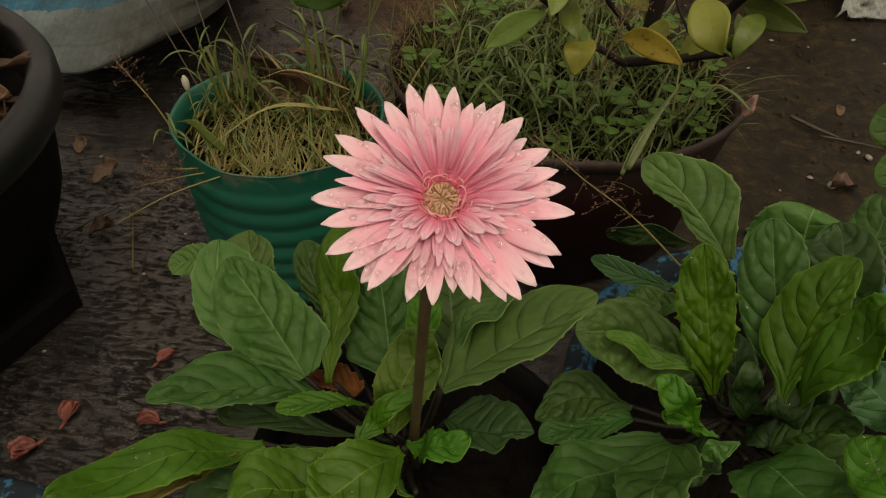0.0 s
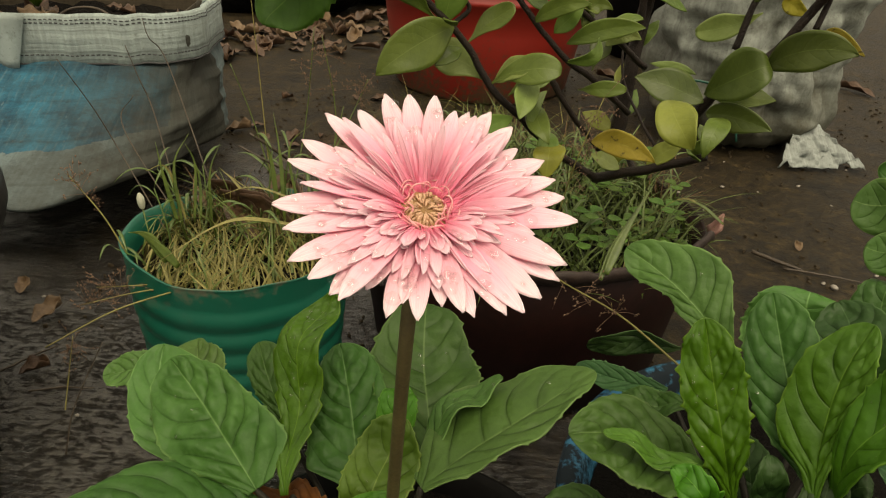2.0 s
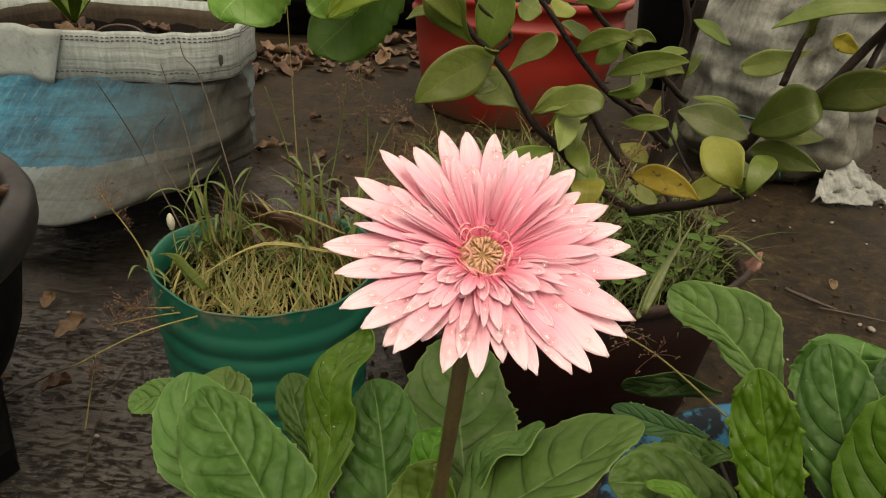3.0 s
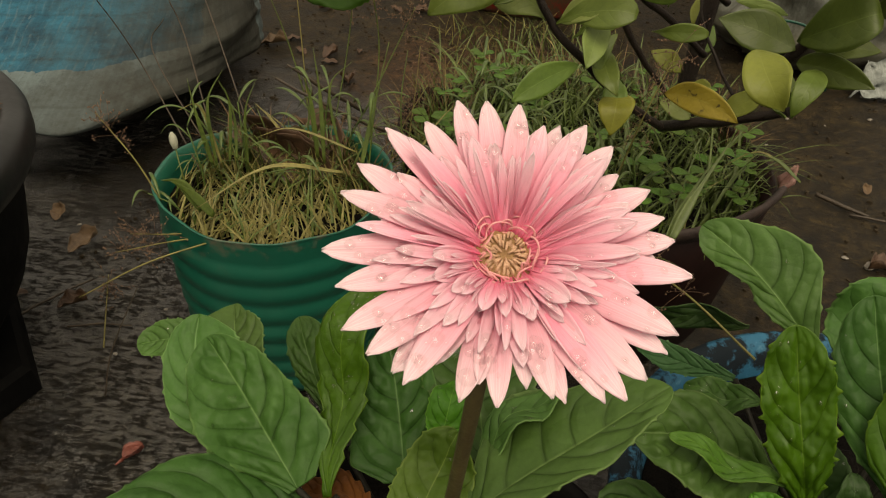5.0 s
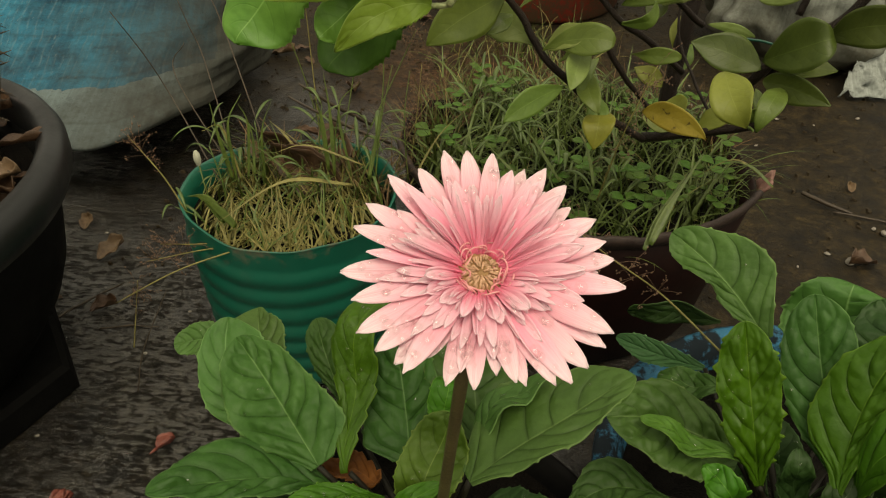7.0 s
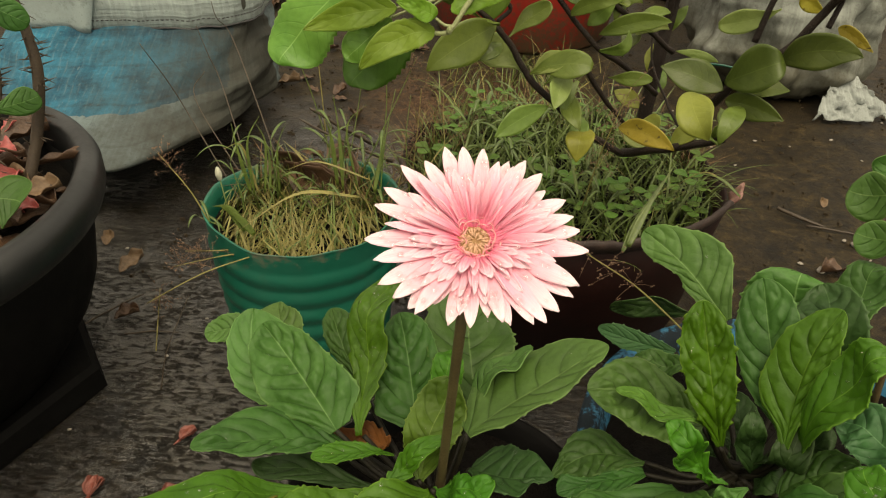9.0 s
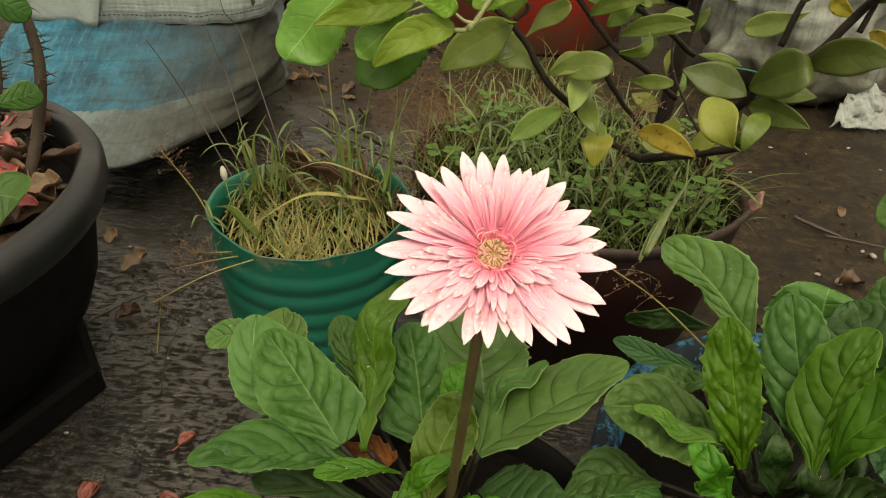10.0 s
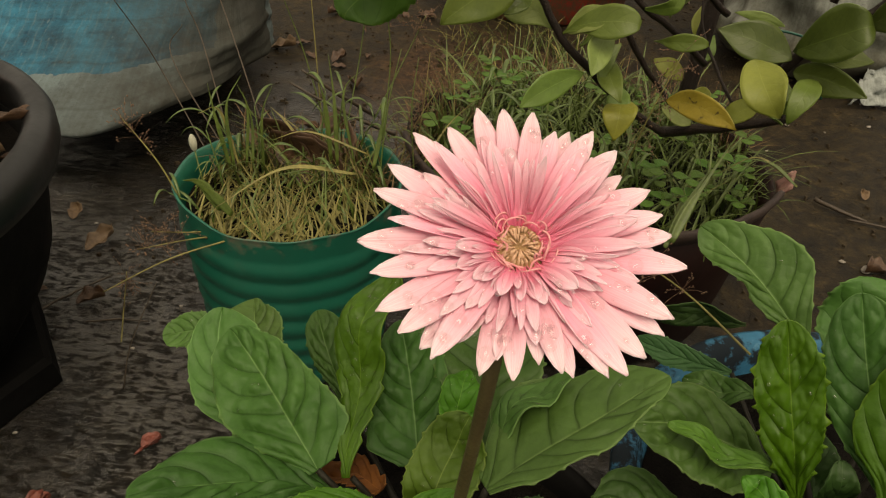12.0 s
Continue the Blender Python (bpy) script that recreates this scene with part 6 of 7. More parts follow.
dry = tagged(part("dry_grass", blades(760, in_disc((-0.100, 0.715), 0.088, 0.162), 21, (0.014, 0.045), (0.2, 1.4), (-0.3, 0.7), (0.0012, 0.0026), inward((-0.100, 0.72), 0.05)), STRAW), "short dry yellow grass filling the green pot", "grass", "", "stuff")
tagged(part("green_grass", blades(200, in_disc((-0.100, 0.725), 0.088, 0.160), 22, (0.02, 0.062), (0.0, 0.8), (0.2, 1.8), (0.0014, 0.0034), inward((-0.100, 0.72), 0.055)), GRASS), "green grass growing through dry grass in the green pot", "grass", "", "stuff")
tagged(part("tall_grass", blades(20, lambda r: (-0.095 + r.uniform(-0.06, 0.075), 0.748 + r.uniform(-0.03, 0.045), 0.158), 30, (0.05, 0.11), (0.0, 0.35), (0.3, 2.2), (0.0012, 0.0026)), GRASS), "taller green grass arching in the green pot", "grass", "", "stuff")
tagged(part("pot_weeds", blades(1250, in_disc(BP, 0.176, 0.140), 23, (0.025, 0.075), (0.0, 0.9), (0.2, 1.8), (0.0016, 0.0034)), GRASS), "dense low grass filling the maroon pot", "grass", "", "stuff")
tagged(part("long_weeds", blades(230, in_disc(BP, 0.165, 0.140), 24, (0.07, 0.13), (0.2, 0.9), (0.3, 1.6), (0.0018, 0.0042)), GRASS), "longer arching grass in the maroon pot", "grass", "", "stuff")
tagged(part("dry_weeds", blades(110, in_disc(BP, 0.176, 0.140), 25, (0.03, 0.09), (0.2, 1.2), (0.2, 1.6), (0.001, 0.002)), STRAW), "dry straw among the weeds of the maroon pot", "grass", "", "stuff")
def behind_rim(r):
    a, d = r.uniform(0.3, 3.3), r.uniform(0.150, 0.20)
    return BP[0] + d * math.cos(a), BP[1] + d * math.sin(a), 0.115


tagged(part("spilling_weeds", blades(190, behind_rim, 28, (0.04, 0.09), (0.0, 0.9), (0.2, 1.6), (0.0016, 0.0034)), GRASS), "grass spilling over the back rim of the maroon pot", "grass", "", "stuff")
tagged(part("spilling_straw", blades(620, behind_rim, 29, (0.04, 0.11), (0.0, 0.9), (0.1, 1.2), (0.0008, 0.0018)), RED_WEED), "dry reddish brown weed stems spilling over the back rim of the maroon pot", "grass", "", "stuff")
tagged(part("fringe_weeds", blades(240, lambda r: (r.uniform(-0.03, 0.22), r.uniform(1.12, 1.62), 0.0), 26, (0.03, 0.11), (0.0, 0.8), (0.2, 1.5), (0.0014, 0.003)), GRASS), "thin grass on the ground behind the pots", "grass", "", "stuff")
tagged(part("fringe_straw", blades(160, lambda r: (r.uniform(-0.06, 0.34), r.uniform(1.15, 1.70), 0.0), 27, (0.03, 0.10), (0.0, 1.1), (0.2, 1.5), (0.0012, 0.0024)), STRAW), "dry straw on the ground behind the pots", "grass", "", "stuff")


def back_of_green(r):
    a, d = r.uniform(0.1, 2.5), r.uniform(0.058, 0.091)
    return -0.100 + d * math.cos(a), 0.722 + d * math.sin(a), 0.158


tagged(part("rear_grass", blades(60, back_of_green, 31, (0.025, 0.055), (0.0, 0.6), (0.2, 1.7), (0.0016, 0.0036)), GRASS), "leafy green grass along the back rim of the green pot", "grass", "", "stuff")
tagged(part("rear_straw", blades(130, back_of_green, 32, (0.03, 0.07), (0.0, 1.0), (0.2, 1.5), (0.0010, 0.0022)), RED_WEED), "reddish dead stems along the back rim of the green pot", "grass", "", "stuff")


def leafy_weed(root, height, lean, heading, seed, leaves=5, long=0.03):
    """A jointed grass weed: a bent stem with broad blades set one by one along it."""
    r = random.Random(seed)
    weed = thing("grass_weed", "jointed green grass weed with broad wet blades", "weed", "grass weeds", at=root)
    d = np.array([math.cos(heading), math.sin(heading), 0.0])
    p = spline([(0, 0, -0.006), tuple(d * lean * 0.25 + np.array([0, 0, 0.5 * height])), tuple(d * lean + np.array([0, 0, height]))], 20)
    part("stem", tube(p, [0.0010, 0.0008, 0.0005], 6), WEED, weed)
    for k in range(leaves):
        b = p[min(19, int(5 + 14 * (k + 1) / leaves))]
        a = heading + (1.2 if k % 2 else -1.3) + r.uniform(-0.7, 0.7)
        out = np.array([math.cos(a), math.sin(a), 0.0])
        ln = long * r.uniform(0.7, 1.25)
        w = ln * r.uniform(0.035, 0.065)
        q = np.array([-out[1], out[0], 0.0]) * w
        m = b + out * ln * 0.45 + np.array([0, 0, ln * 0.38])
        part("leaf", blade(b, m - q, m + q, b + out * ln + np.array([0, 0, ln * r.uniform(-0.1, 0.45)]), pointed_shape, 14, 5, keel=0.35, thick=0.0004, seed=seed + k, at=0.45), WEED, weed)


wr = random.Random(55)
for x, y, h, lean, a, n, ln in ((-0.155, 0.705, 0.075, 0.020, 2.4, 5, 0.030), (-0.148, 0.735, 0.085, 0.028, 2.9, 5, 0.034), (-0.135, 0.748, 0.080, 0.018, 2.0, 5, 0.030), (-0.085, 0.768, 0.095, 0.016, 1.4, 6, 0.034), (-0.068, 0.755, 0.105, 0.012, 1.0, 6, 0.030), (-0.052, 0.770, 0.085, 0.022, 0.3, 5, 0.036), (-0.030, 0.738, 0.090, 0.014, 0.8, 5, 0.036), (-0.160, 0.672, 0.035, 0.026, 3.4, 4, 0.030), (-0.075, 0.735, 0.055, 0.022, 4.4, 5, 0.030)):
    leafy_weed((x, y, 0.160), 0.8 * h, lean, a, int(1000 * (x + 1) + 77 * y), n, ln)
for i in range(22):
    a, d = wr.uniform(0, 6.28), 0.165 * math.sqrt(wr.uniform(0.05, 1))
    leafy_weed((BP[0] + d * math.cos(a), BP[1] + d * math.sin(a), 0.142), wr.uniform(0.04, 0.085), wr.uniform(0.015, 0.04), wr.uniform(0, 6.28), 4000 + 9 * i, 5, wr.uniform(0.03, 0.045))


def clover(at, size, seed):
    r = random.Random(seed)
    sprig = thing("clover_sprig", "small green clover sprig among pot weeds", "clover", "clover sprigs", at=at)
    part("stalk", tube([(0, 0, -0.03), (0.002, 0, -0.015), (0, 0, 0)], 0.0005, 5), GRASS, sprig)
    for i in range(3):
        a = 2.094 * i + r.random()
        c, s = math.cos(a), math.sin(a)
        w = size * 0.42
        tip = (size * c, size * s, 0.001)
        m = (size * 0.6 * c, size * 0.6 * s, 0.002)
        data = blade((0, 0, 0), (m[0] - s * -w, m[1] + c * -w, 0.001), (m[0] - s * w, m[1] + c * w, 0.001), tip, obovate_shape, 9, 7, keel=-0.1, thick=0.0004, seed=seed + i)
        part("leaflet", data, CLOVER, sprig)


cr = random.Random(8)
for i in range(72):
    a, d = cr.uniform(0, 6.28), 0.17 * math.sqrt(cr.uniform(0.05, 1))
    clover((BP[0] + d * math.cos(a), BP[1] + d * math.sin(a), cr.uniform(0.165, 0.205)), cr.uniform(0.009, 0.018), 300 + 5 * i)

TINT = {"straw": STRAW, "green": GRASS, "dark": TWIG}


def grass_stalk(tint, heads, points):
    """A thin grass stem; with heads it ends in a fine open seed head."""
    stalk = thing("grass_stalk", {"straw": "thin dry grass stem", "green": "thin green grass stem", "dark": "thin dark dead grass stem"}[tint] + (" with an open seed head" if heads else " leaning over"), "grass stem", "grass stems")
    p = spline(points, 18)
    part("stem", tube(p, [0.0008, 0.0006, 0.0004], 5), TINT[tint], stalk)
    if heads:
        counter[0] += 1
        r = random.Random(counter[0])
        rays, seeds = [], []
        for q in range(26 * heads):
            b = p[int(17 * (1 - 0.42 * r.random() ** 1.5))] if heads == 1 else p[r.randrange(6, 18)]
            d = np.array([r.gauss(0, 1), r.gauss(0, 1), r.gauss(0.2, 0.8)])
            d *= r.uniform(0.006, 0.024) / np.linalg.norm(d)
            rays.append(tube([b, b + d * 0.6 + np.array([0, 0, 0.001]), b + d], 0.00016, 3))
            for _ in range(3):
                e = b + d * r.uniform(0.5, 1.05) + np.array([r.gauss(0, 0.001) for _ in range(3)])
                seeds.append(tube([e, e + d * 0.05 + np.array([0, 0, 0.0006]), e + d * 0.1], [0.0002, 0.0007, 0.0002], 4))
        part("seed_head", join(rays + seeds), SEED, stalk, "fine brown open seed head")["kind"] = "stuff"


def long_blade(tint, points, width):
    p = spline(points, 16)
    d = p[-1] - p[0]
    side = np.cross(d, np.array([0.1, -0.7, 0.7]))
    side /= np.linalg.norm(side)
    g, uv = np.zeros((16, 5, 3)), np.zeros((16, 5, 2))
    for i in range(16):
        w = 0.62 * width * (0.55 + 0.45 * math.sin(math.pi * min(1, i / 9))) * (1 - (i / 15) ** 2.5) + 0.0002
        for k in range(5):
            u = k / 2 - 1
            g[i, k] = p[i] + side * w * u / 2 + np.array([0, 0, 0.18 * w * abs(u)])
            uv[i, k] = ((u + 1) / 2, i / 15)
    tagged(part("grass_leaf", shell(g, 0.0004, uv), TINT[tint]), "long %s grass leaf arching from a pot" % ("green" if tint == "green" else "dry"), "grass leaf", "long grass leaves")


grass_stalk("straw", 1, [(-0.178, 0.670, 0.179), (-0.194, 0.673, 0.213), (-0.224, 0.685, 0.243)])
grass_stalk("straw", 2, [(0.242, 0.525, 0.213), (0.208, 0.567, 0.222), (0.174, 0.615, 0.217), (0.136, 0.664, 0.220)])
grass_stalk("straw", 0, [(-0.123, 0.634, 0.172), (-0.164, 0.607, 0.166), (-0.213, 0.590, 0.140)])
grass_stalk("straw", 1, [(-0.127, 0.643, 0.170), (-0.160, 0.634, 0.166), (-0.200, 0.627, 0.156)])
grass_stalk("straw", 1, [(-0.121, 0.655, 0.168), (-0.156, 0.640, 0.170), (-0.196, 0.646, 0.161)])
grass_stalk("green", 1, [(-0.073, 0.812, 0.173), (-0.063, 0.847, 0.252), (-0.054, 0.854, 0.337)])
grass_stalk("green", 1, [(-0.037, 0.820, 0.173), (-0.035, 0.853, 0.252), (-0.047, 0.854, 0.330)])
grass_stalk("green", 0, [(-0.093, 0.832, 0.162), (-0.118, 0.848, 0.241), (-0.137, 0.850, 0.297)])
grass_stalk("straw", 0, [(-0.101, 0.840, 0.144), (-0.114, 0.868, 0.271), (-0.120, 0.873, 0.384)])
grass_stalk("green", 1, [(-0.045, 0.828, 0.194), (-0.016, 0.858, 0.258), (-0.003, 0.860, 0.288)])
grass_stalk("dark", 0, [(-0.164, 0.726, 0.164), (-0.252, 0.835, 0.196), (-0.277, 0.841, 0.244), (-0.292, 0.819, 0.299)])
grass_stalk("dark", 0, [(-0.150, 0.731, 0.163), (-0.226, 0.863, 0.235), (-0.243, 0.876, 0.269), (-0.254, 0.880, 0.301)])
grass_stalk("dark", 0, [(-0.135, 0.779, 0.164), (-0.216, 0.891, 0.279), (-0.233, 0.891, 0.307), (-0.238, 0.893, 0.326)])
grass_stalk("dark", 0, [(-0.169, 0.764, 0.162), (-0.257, 0.854, 0.223), (-0.248, 0.869, 0.253)])
grass_stalk("straw", 2, [(0.179, 0.724, 0.195), (0.186, 0.704, 0.271), (0.203, 0.714, 0.327)])
grass_stalk("green", 0, [(-0.023, 0.734, 0.188), (-0.019, 0.747, 0.244), (-0.012, 0.769, 0.288)])
grass_stalk("green", 0, [(0.003, 0.768, 0.169), (-0.003, 0.781, 0.229), (-0.001, 0.801, 0.270)])
grass_stalk("straw", 1, [(-0.270, 0.666, -0.015), (-0.271, 0.694, 0.026), (-0.270, 0.712, 0.058)])
grass_stalk("dark", 0, [(-0.236, 0.612, 0.004), (-0.230, 0.630, 0.043), (-0.211, 0.662, 0.093)])
grass_stalk("straw", 2, [(-0.006, 0.832, 0.135), (-0.002, 0.862, 0.189), (-0.000, 0.885, 0.243)])
grass_stalk("straw", 2, [(-0.023, 0.826, 0.130), (-0.012, 0.850, 0.169), (0.010, 0.872, 0.209)])
grass_stalk("straw", 2, [(0.015, 0.850, 0.127), (0.035, 0.871, 0.162), (0.060, 0.890, 0.199)])
long_blade("green", [(-0.150, 0.713, 0.188), (-0.158, 0.715, 0.232), (-0.163, 0.719, 0.263)], .006)
long_blade("green", [(-0.147, 0.714, 0.187), (-0.151, 0.722, 0.240), (-0.139, 0.732, 0.267)], .005)
long_blade("green", [(-0.138, 0.719, 0.188), (-0.135, 0.728, 0.238), (-0.141, 0.727, 0.260)], .004)
long_blade("green", [(-0.133, 0.722, 0.190), (-0.134, 0.732, 0.225), (-0.140, 0.734, 0.251)], .004)
long_blade("straw", [(-0.143, 0.716, 0.187), (-0.156, 0.720, 0.238), (-0.168, 0.705, 0.242)], .004)
long_blade("green", [(-0.129, 0.736, 0.176), (-0.129, 0.744, 0.225), (-0.120, 0.752, 0.252)], .004)
long_blade("green", [(-0.069, 0.744, 0.189), (-0.074, 0.750, 0.238), (-0.079, 0.750, 0.260)], .007)
long_blade("green", [(-0.063, 0.742, 0.185), (-0.067, 0.754, 0.242), (-0.073, 0.762, 0.281)], .006)
long_blade("green", [(-0.048, 0.746, 0.184), (-0.060, 0.759, 0.246), (-0.041, 0.766, 0.271)], .004)
long_blade("green", [(-0.029, 0.734, 0.190), (-0.024, 0.745, 0.223), (-0.021, 0.750, 0.251)], .007)
long_blade("green", [(-0.064, 0.727, 0.194), (-0.080, 0.705, 0.200), (-0.100, 0.688, 0.202)], .005)
long_blade("straw", [(-0.040, 0.714, 0.195), (-0.093, 0.686, 0.210), (-0.138, 0.643, 0.193)], .006)
long_blade("straw", [(-0.035, 0.740, 0.201), (-0.085, 0.736, 0.219), (-0.114, 0.723, 0.215)], .003)
long_blade("green", [(-0.136, 0.651, 0.187), (-0.149, 0.650, 0.210), (-0.158, 0.640, 0.218)], .014)
long_blade("green", [(-0.128, 0.652, 0.182), (-0.142, 0.649, 0.203), (-0.152, 0.642, 0.217)], .012)
long_blade("straw", [(-0.104, 0.773, 0.187), (-0.120, 0.778, 0.205), (-0.136, 0.787, 0.214)], .004)
long_blade("straw", [(-0.078, 0.778, 0.181), (-0.099, 0.778, 0.192), (-0.133, 0.787, 0.211)], .004)
long_blade("green", [(0.213, 0.644, 0.208), (0.228, 0.668, 0.233), (0.253, 0.701, 0.267)], .012)
long_blade("green", [(0.209, 0.642, 0.204), (0.224, 0.673, 0.223), (0.245, 0.702, 0.246)], .009)
long_blade("green", [(0.145, 0.735, 0.204), (0.120, 0.752, 0.232), (0.097, 0.765, 0.257)], .005)
long_blade("green", [(0.114, 0.749, 0.192), (0.091, 0.759, 0.208), (0.067, 0.770, 0.229)], .005)
long_blade("green", [(0.173, 0.717, 0.212), (0.165, 0.732, 0.237), (0.152, 0.744, 0.256)], .005)
long_blade("green", [(0.336, 0.752, 0.207), (0.314, 0.767, 0.219), (0.285, 0.776, 0.217)], .005)
long_blade("straw", [(0.336, 0.752, 0.207), (0.304, 0.772, 0.221), (0.273, 0.771, 0.201)], .003)
long_blade("straw", [(0.004, 0.765, 0.165), (0.028, 0.794, 0.207), (0.053, 0.809, 0.232)], .003)
bud = thing("weed_bud", "pale closed weed bud on a thin stem", "bud")
part("stem", tube(spline([(-0.168, 0.705, 0.150), (-0.173, 0.704, 0.180), (-0.182, 0.717, 0.200)], 12), 0.0007, 6), GRASS, bud)
part("flower_bud", lathe([(0, 0), (0.0022, 0.002), (0.0034, 0.007), (0.0030, 0.012), (0.0012, 0.0155), (0, 0.016)], 12), mottled("pale_bud", (0.35, 0.36, 0.26), (0.5, 0.5, 0.4), 200, 0.6), bud).matrix_basis = pose(-0.182, 0.717, 0.1985, -8, -8, 0)

wire = thing("tie_wire", "thin green plastic wire tied to shrub branches", "wire")
part("wire", tube(spline([(0.262, 0.795, 0.318), (0.285, 0.79, 0.326), (0.315, 0.785, 0.322), (0.33, 0.775, 0.30), (0.335, 0.77, 0.28)], 24), 0.0011, 6), WIRE, wire)


# ---- plants at the edges ----
sprig = thing("leafy_sprig", "two smooth green leaves of a low plant", "plant")
for tip, left, right, base in (((0.352, 0.599, 0.303), (0.371, 0.580, 0.289), (0.369, 0.598, 0.322), (0.385, 0.570, 0.325)), ((0.355, 0.574, 0.282), (0.371, 0.558, 0.271), (0.371, 0.572, 0.295), (0.387, 0.542, 0.298)), ((0.371, 0.602, 0.333), (0.368, 0.595, 0.314), (0.384, 0.593, 0.330), (0.386, 0.564, 0.315))):
    counter[0] += 1
    part("leaf", blade(base, left, right, tip, obovate_shape, 24, 11, keel=0.12, puff=0.0008, thick=0.0007, seed=counter[0], at=0.5), LEAF["round"], sprig)
part("stem", tube(spline([(0.42, 0.56, 0.12), (0.405, 0.56, 0.22), (0.39, 0.562, 0.30), (0.385, 0.568, 0.33)], 16), [0.003, 0.002], 7), STEM, sprig)

thorny = thing("thorny_plant", "grey thorny stems with a few green leaves in the black pot", "plant")
for pts in ([(-0.350, 0.640, 0.180), (-0.331, 0.672, 0.255), (-0.319, 0.683, 0.310), (-0.320, 0.687, 0.348), (-0.330, 0.693, 0.391)], [(-0.375, 0.63, 0.180), (-0.352, 0.654, 0.279), (-0.350, 0.673, 0.321), (-0.351, 0.678, 0.377)]):
    p = spline(pts, 24)
    part("stem", tube(p, [0.0055, 0.005, 0.004], 9), TWIG, thorny)
    r = random.Random(len(pts))
    for q in p[3:]:
        for _ in range(3):
            d = np.array([r.gauss(0, 1), r.gauss(0, 1), r.gauss(0, 0.5)])
            d /= np.linalg.norm(d)
            part("thorn", tube([q + d * 0.005, q + d * 0.011, q + d * 0.016], [0.0009, 0.0005, 0.0001], 5), TWIG, thorny)
for tip, left, right, base in (((-0.298, 0.587, 0.240), (-0.311, 0.568, 0.228), (-0.317, 0.608, 0.256), (-0.335, 0.575, 0.245)), ((-0.310, 0.665, 0.302), (-0.325, 0.646, 0.288), (-0.322, 0.658, 0.309), (-0.345, 0.634, 0.297)), ((-0.304, 0.671, 0.363), (-0.323, 0.657, 0.365), (-0.315, 0.669, 0.384), (-0.333, 0.656, 0.386))):
    counter[0] += 1
    part("leaf", blade(base, left, right, tip, obovate_shape, 22, 11, keel=0.1, puff=0.0006, thick=0.0007, seed=counter[0], at=0.5), LEAF["plain"], thorny)

seedling = thing("sack_seedling", "young plant with narrow pale leaves growing in the sack", "plant")
for k, (a, ln) in enumerate(((0.3, 0.10), (1.5, 0.12), (2.6, 0.09), (3.7, 0.11), (4.5, 0.10), (5.4, 0.12))):
    c, s = math.cos(a), math.sin(a)
    b = (-0.61, 1.335, 0.235)
    m = (b[0] + 0.6 * ln * c, b[1] + 0.6 * ln * s, b[2] + 0.07)
    t = (b[0] + ln * c, b[1] + ln * s, b[2] + 0.05)
    part("leaf", blade(b, (m[0] + 0.012 * s, m[1] - 0.012 * c, m[2]), (m[0] - 0.012 * s, m[1] + 0.012 * c, m[2]), t, ovate_shape, 20, 9, keel=0.15, thick=0.0007, seed=700 + k, at=0.5), LEAF["yellow"], seedling)
part("stem", tube(spline([(-0.61, 1.335, 0.215), (-0.612, 1.335, 0.225), (-0.61, 1.335, 0.238)], 8), 0.004, 7), TWIG, seedling)
hoop = thing("bent_stem", "dry bent stem arching out of the sack soil", "dead stem")
part("stem", tube(spline([(-0.565, 1.266, 0.175), (-0.548, 1.289, 0.237), (-0.497, 1.300, 0.248), (-0.458, 1.289, 0.225), (-0.446, 1.277, 0.175)], 24), 0.002, 7), TWIG, hoop)


# ---- litter on the ground and in the pots ----
def dead_leaf_mesh(seed, length, wide):
    r = random.Random(seed)
    data = blade((0, 0, 0.002), (0.55 * length, wide, 0.006), (0.55 * length, -wide, 0.006), (length, r.uniform(-0.2, 0.2) * length, r.uniform(0.002, 0.012)), ovate_shape, 16, 9, keel=r.uniform(0.1, 0.7), wave=0.12, curl=r.uniform(-0.3, 0.7), thick=0.0007, seed=seed, at=0.5)
    vs = np.array(data[0])
    vs[:, 2] -= vs[:, 2].min()
    return mesh_of("dead_leaf", vs.tolist(), *data[1:])


DEAD = [dead_leaf_mesh(500 + i, ln, w) for i, (ln, w) in enumerate(((0.07, 0.016), (0.055, 0.018), (0.085, 0.014), (0.045, 0.012), (0.065, 0.022)))]
for i, me in enumerate(DEAD):
    me.materials.append((LITTER, LITTER_PALE, LITTER, LITTER, LITTER)[i])
BRACT = dead_leaf_mesh(520, 0.03, 0.010)
BRACT.materials.append(PINK_BIT)


def fallen(mesh, x, y, z, turn, scale, label, group, tilt=0.0):
    ob = part("dead_leaf" if mesh is not BRACT else "fallen_bract", mesh, None)
    ob.matrix_basis = pose(x, y, z, tilt, 0, turn) @ Matrix.Diagonal((scale, scale, scale, 1))
    return tagged(ob, label, "leaf" if mesh is not BRACT else "petal", group)


lr = random.Random(31)
for i in range(75):
    x = lr.uniform(-0.62, 0.02)
    y = 2.12 + 0.55 * (x + 0.62) / 0.64 + lr.gauss(0, 0.13)
    fallen(DEAD[i % 5], x, y, 0.0, lr.uniform(0, 360), lr.uniform(0.8, 1.5), "dry brown curled leaf fallen on wet ground", "leaf litter", lr.uniform(-8, 8))
for i in range(14):
    fallen(DEAD[(0, 2, 3, 4)[i % 4]], lr.uniform(-0.32, -0.02), lr.uniform(1.15, 1.75), 0.0, lr.uniform(0, 360), lr.uniform(0.35, 0.65), "dry brown curled leaf fallen on wet ground", "leaf litter", lr.uniform(-8, 8))
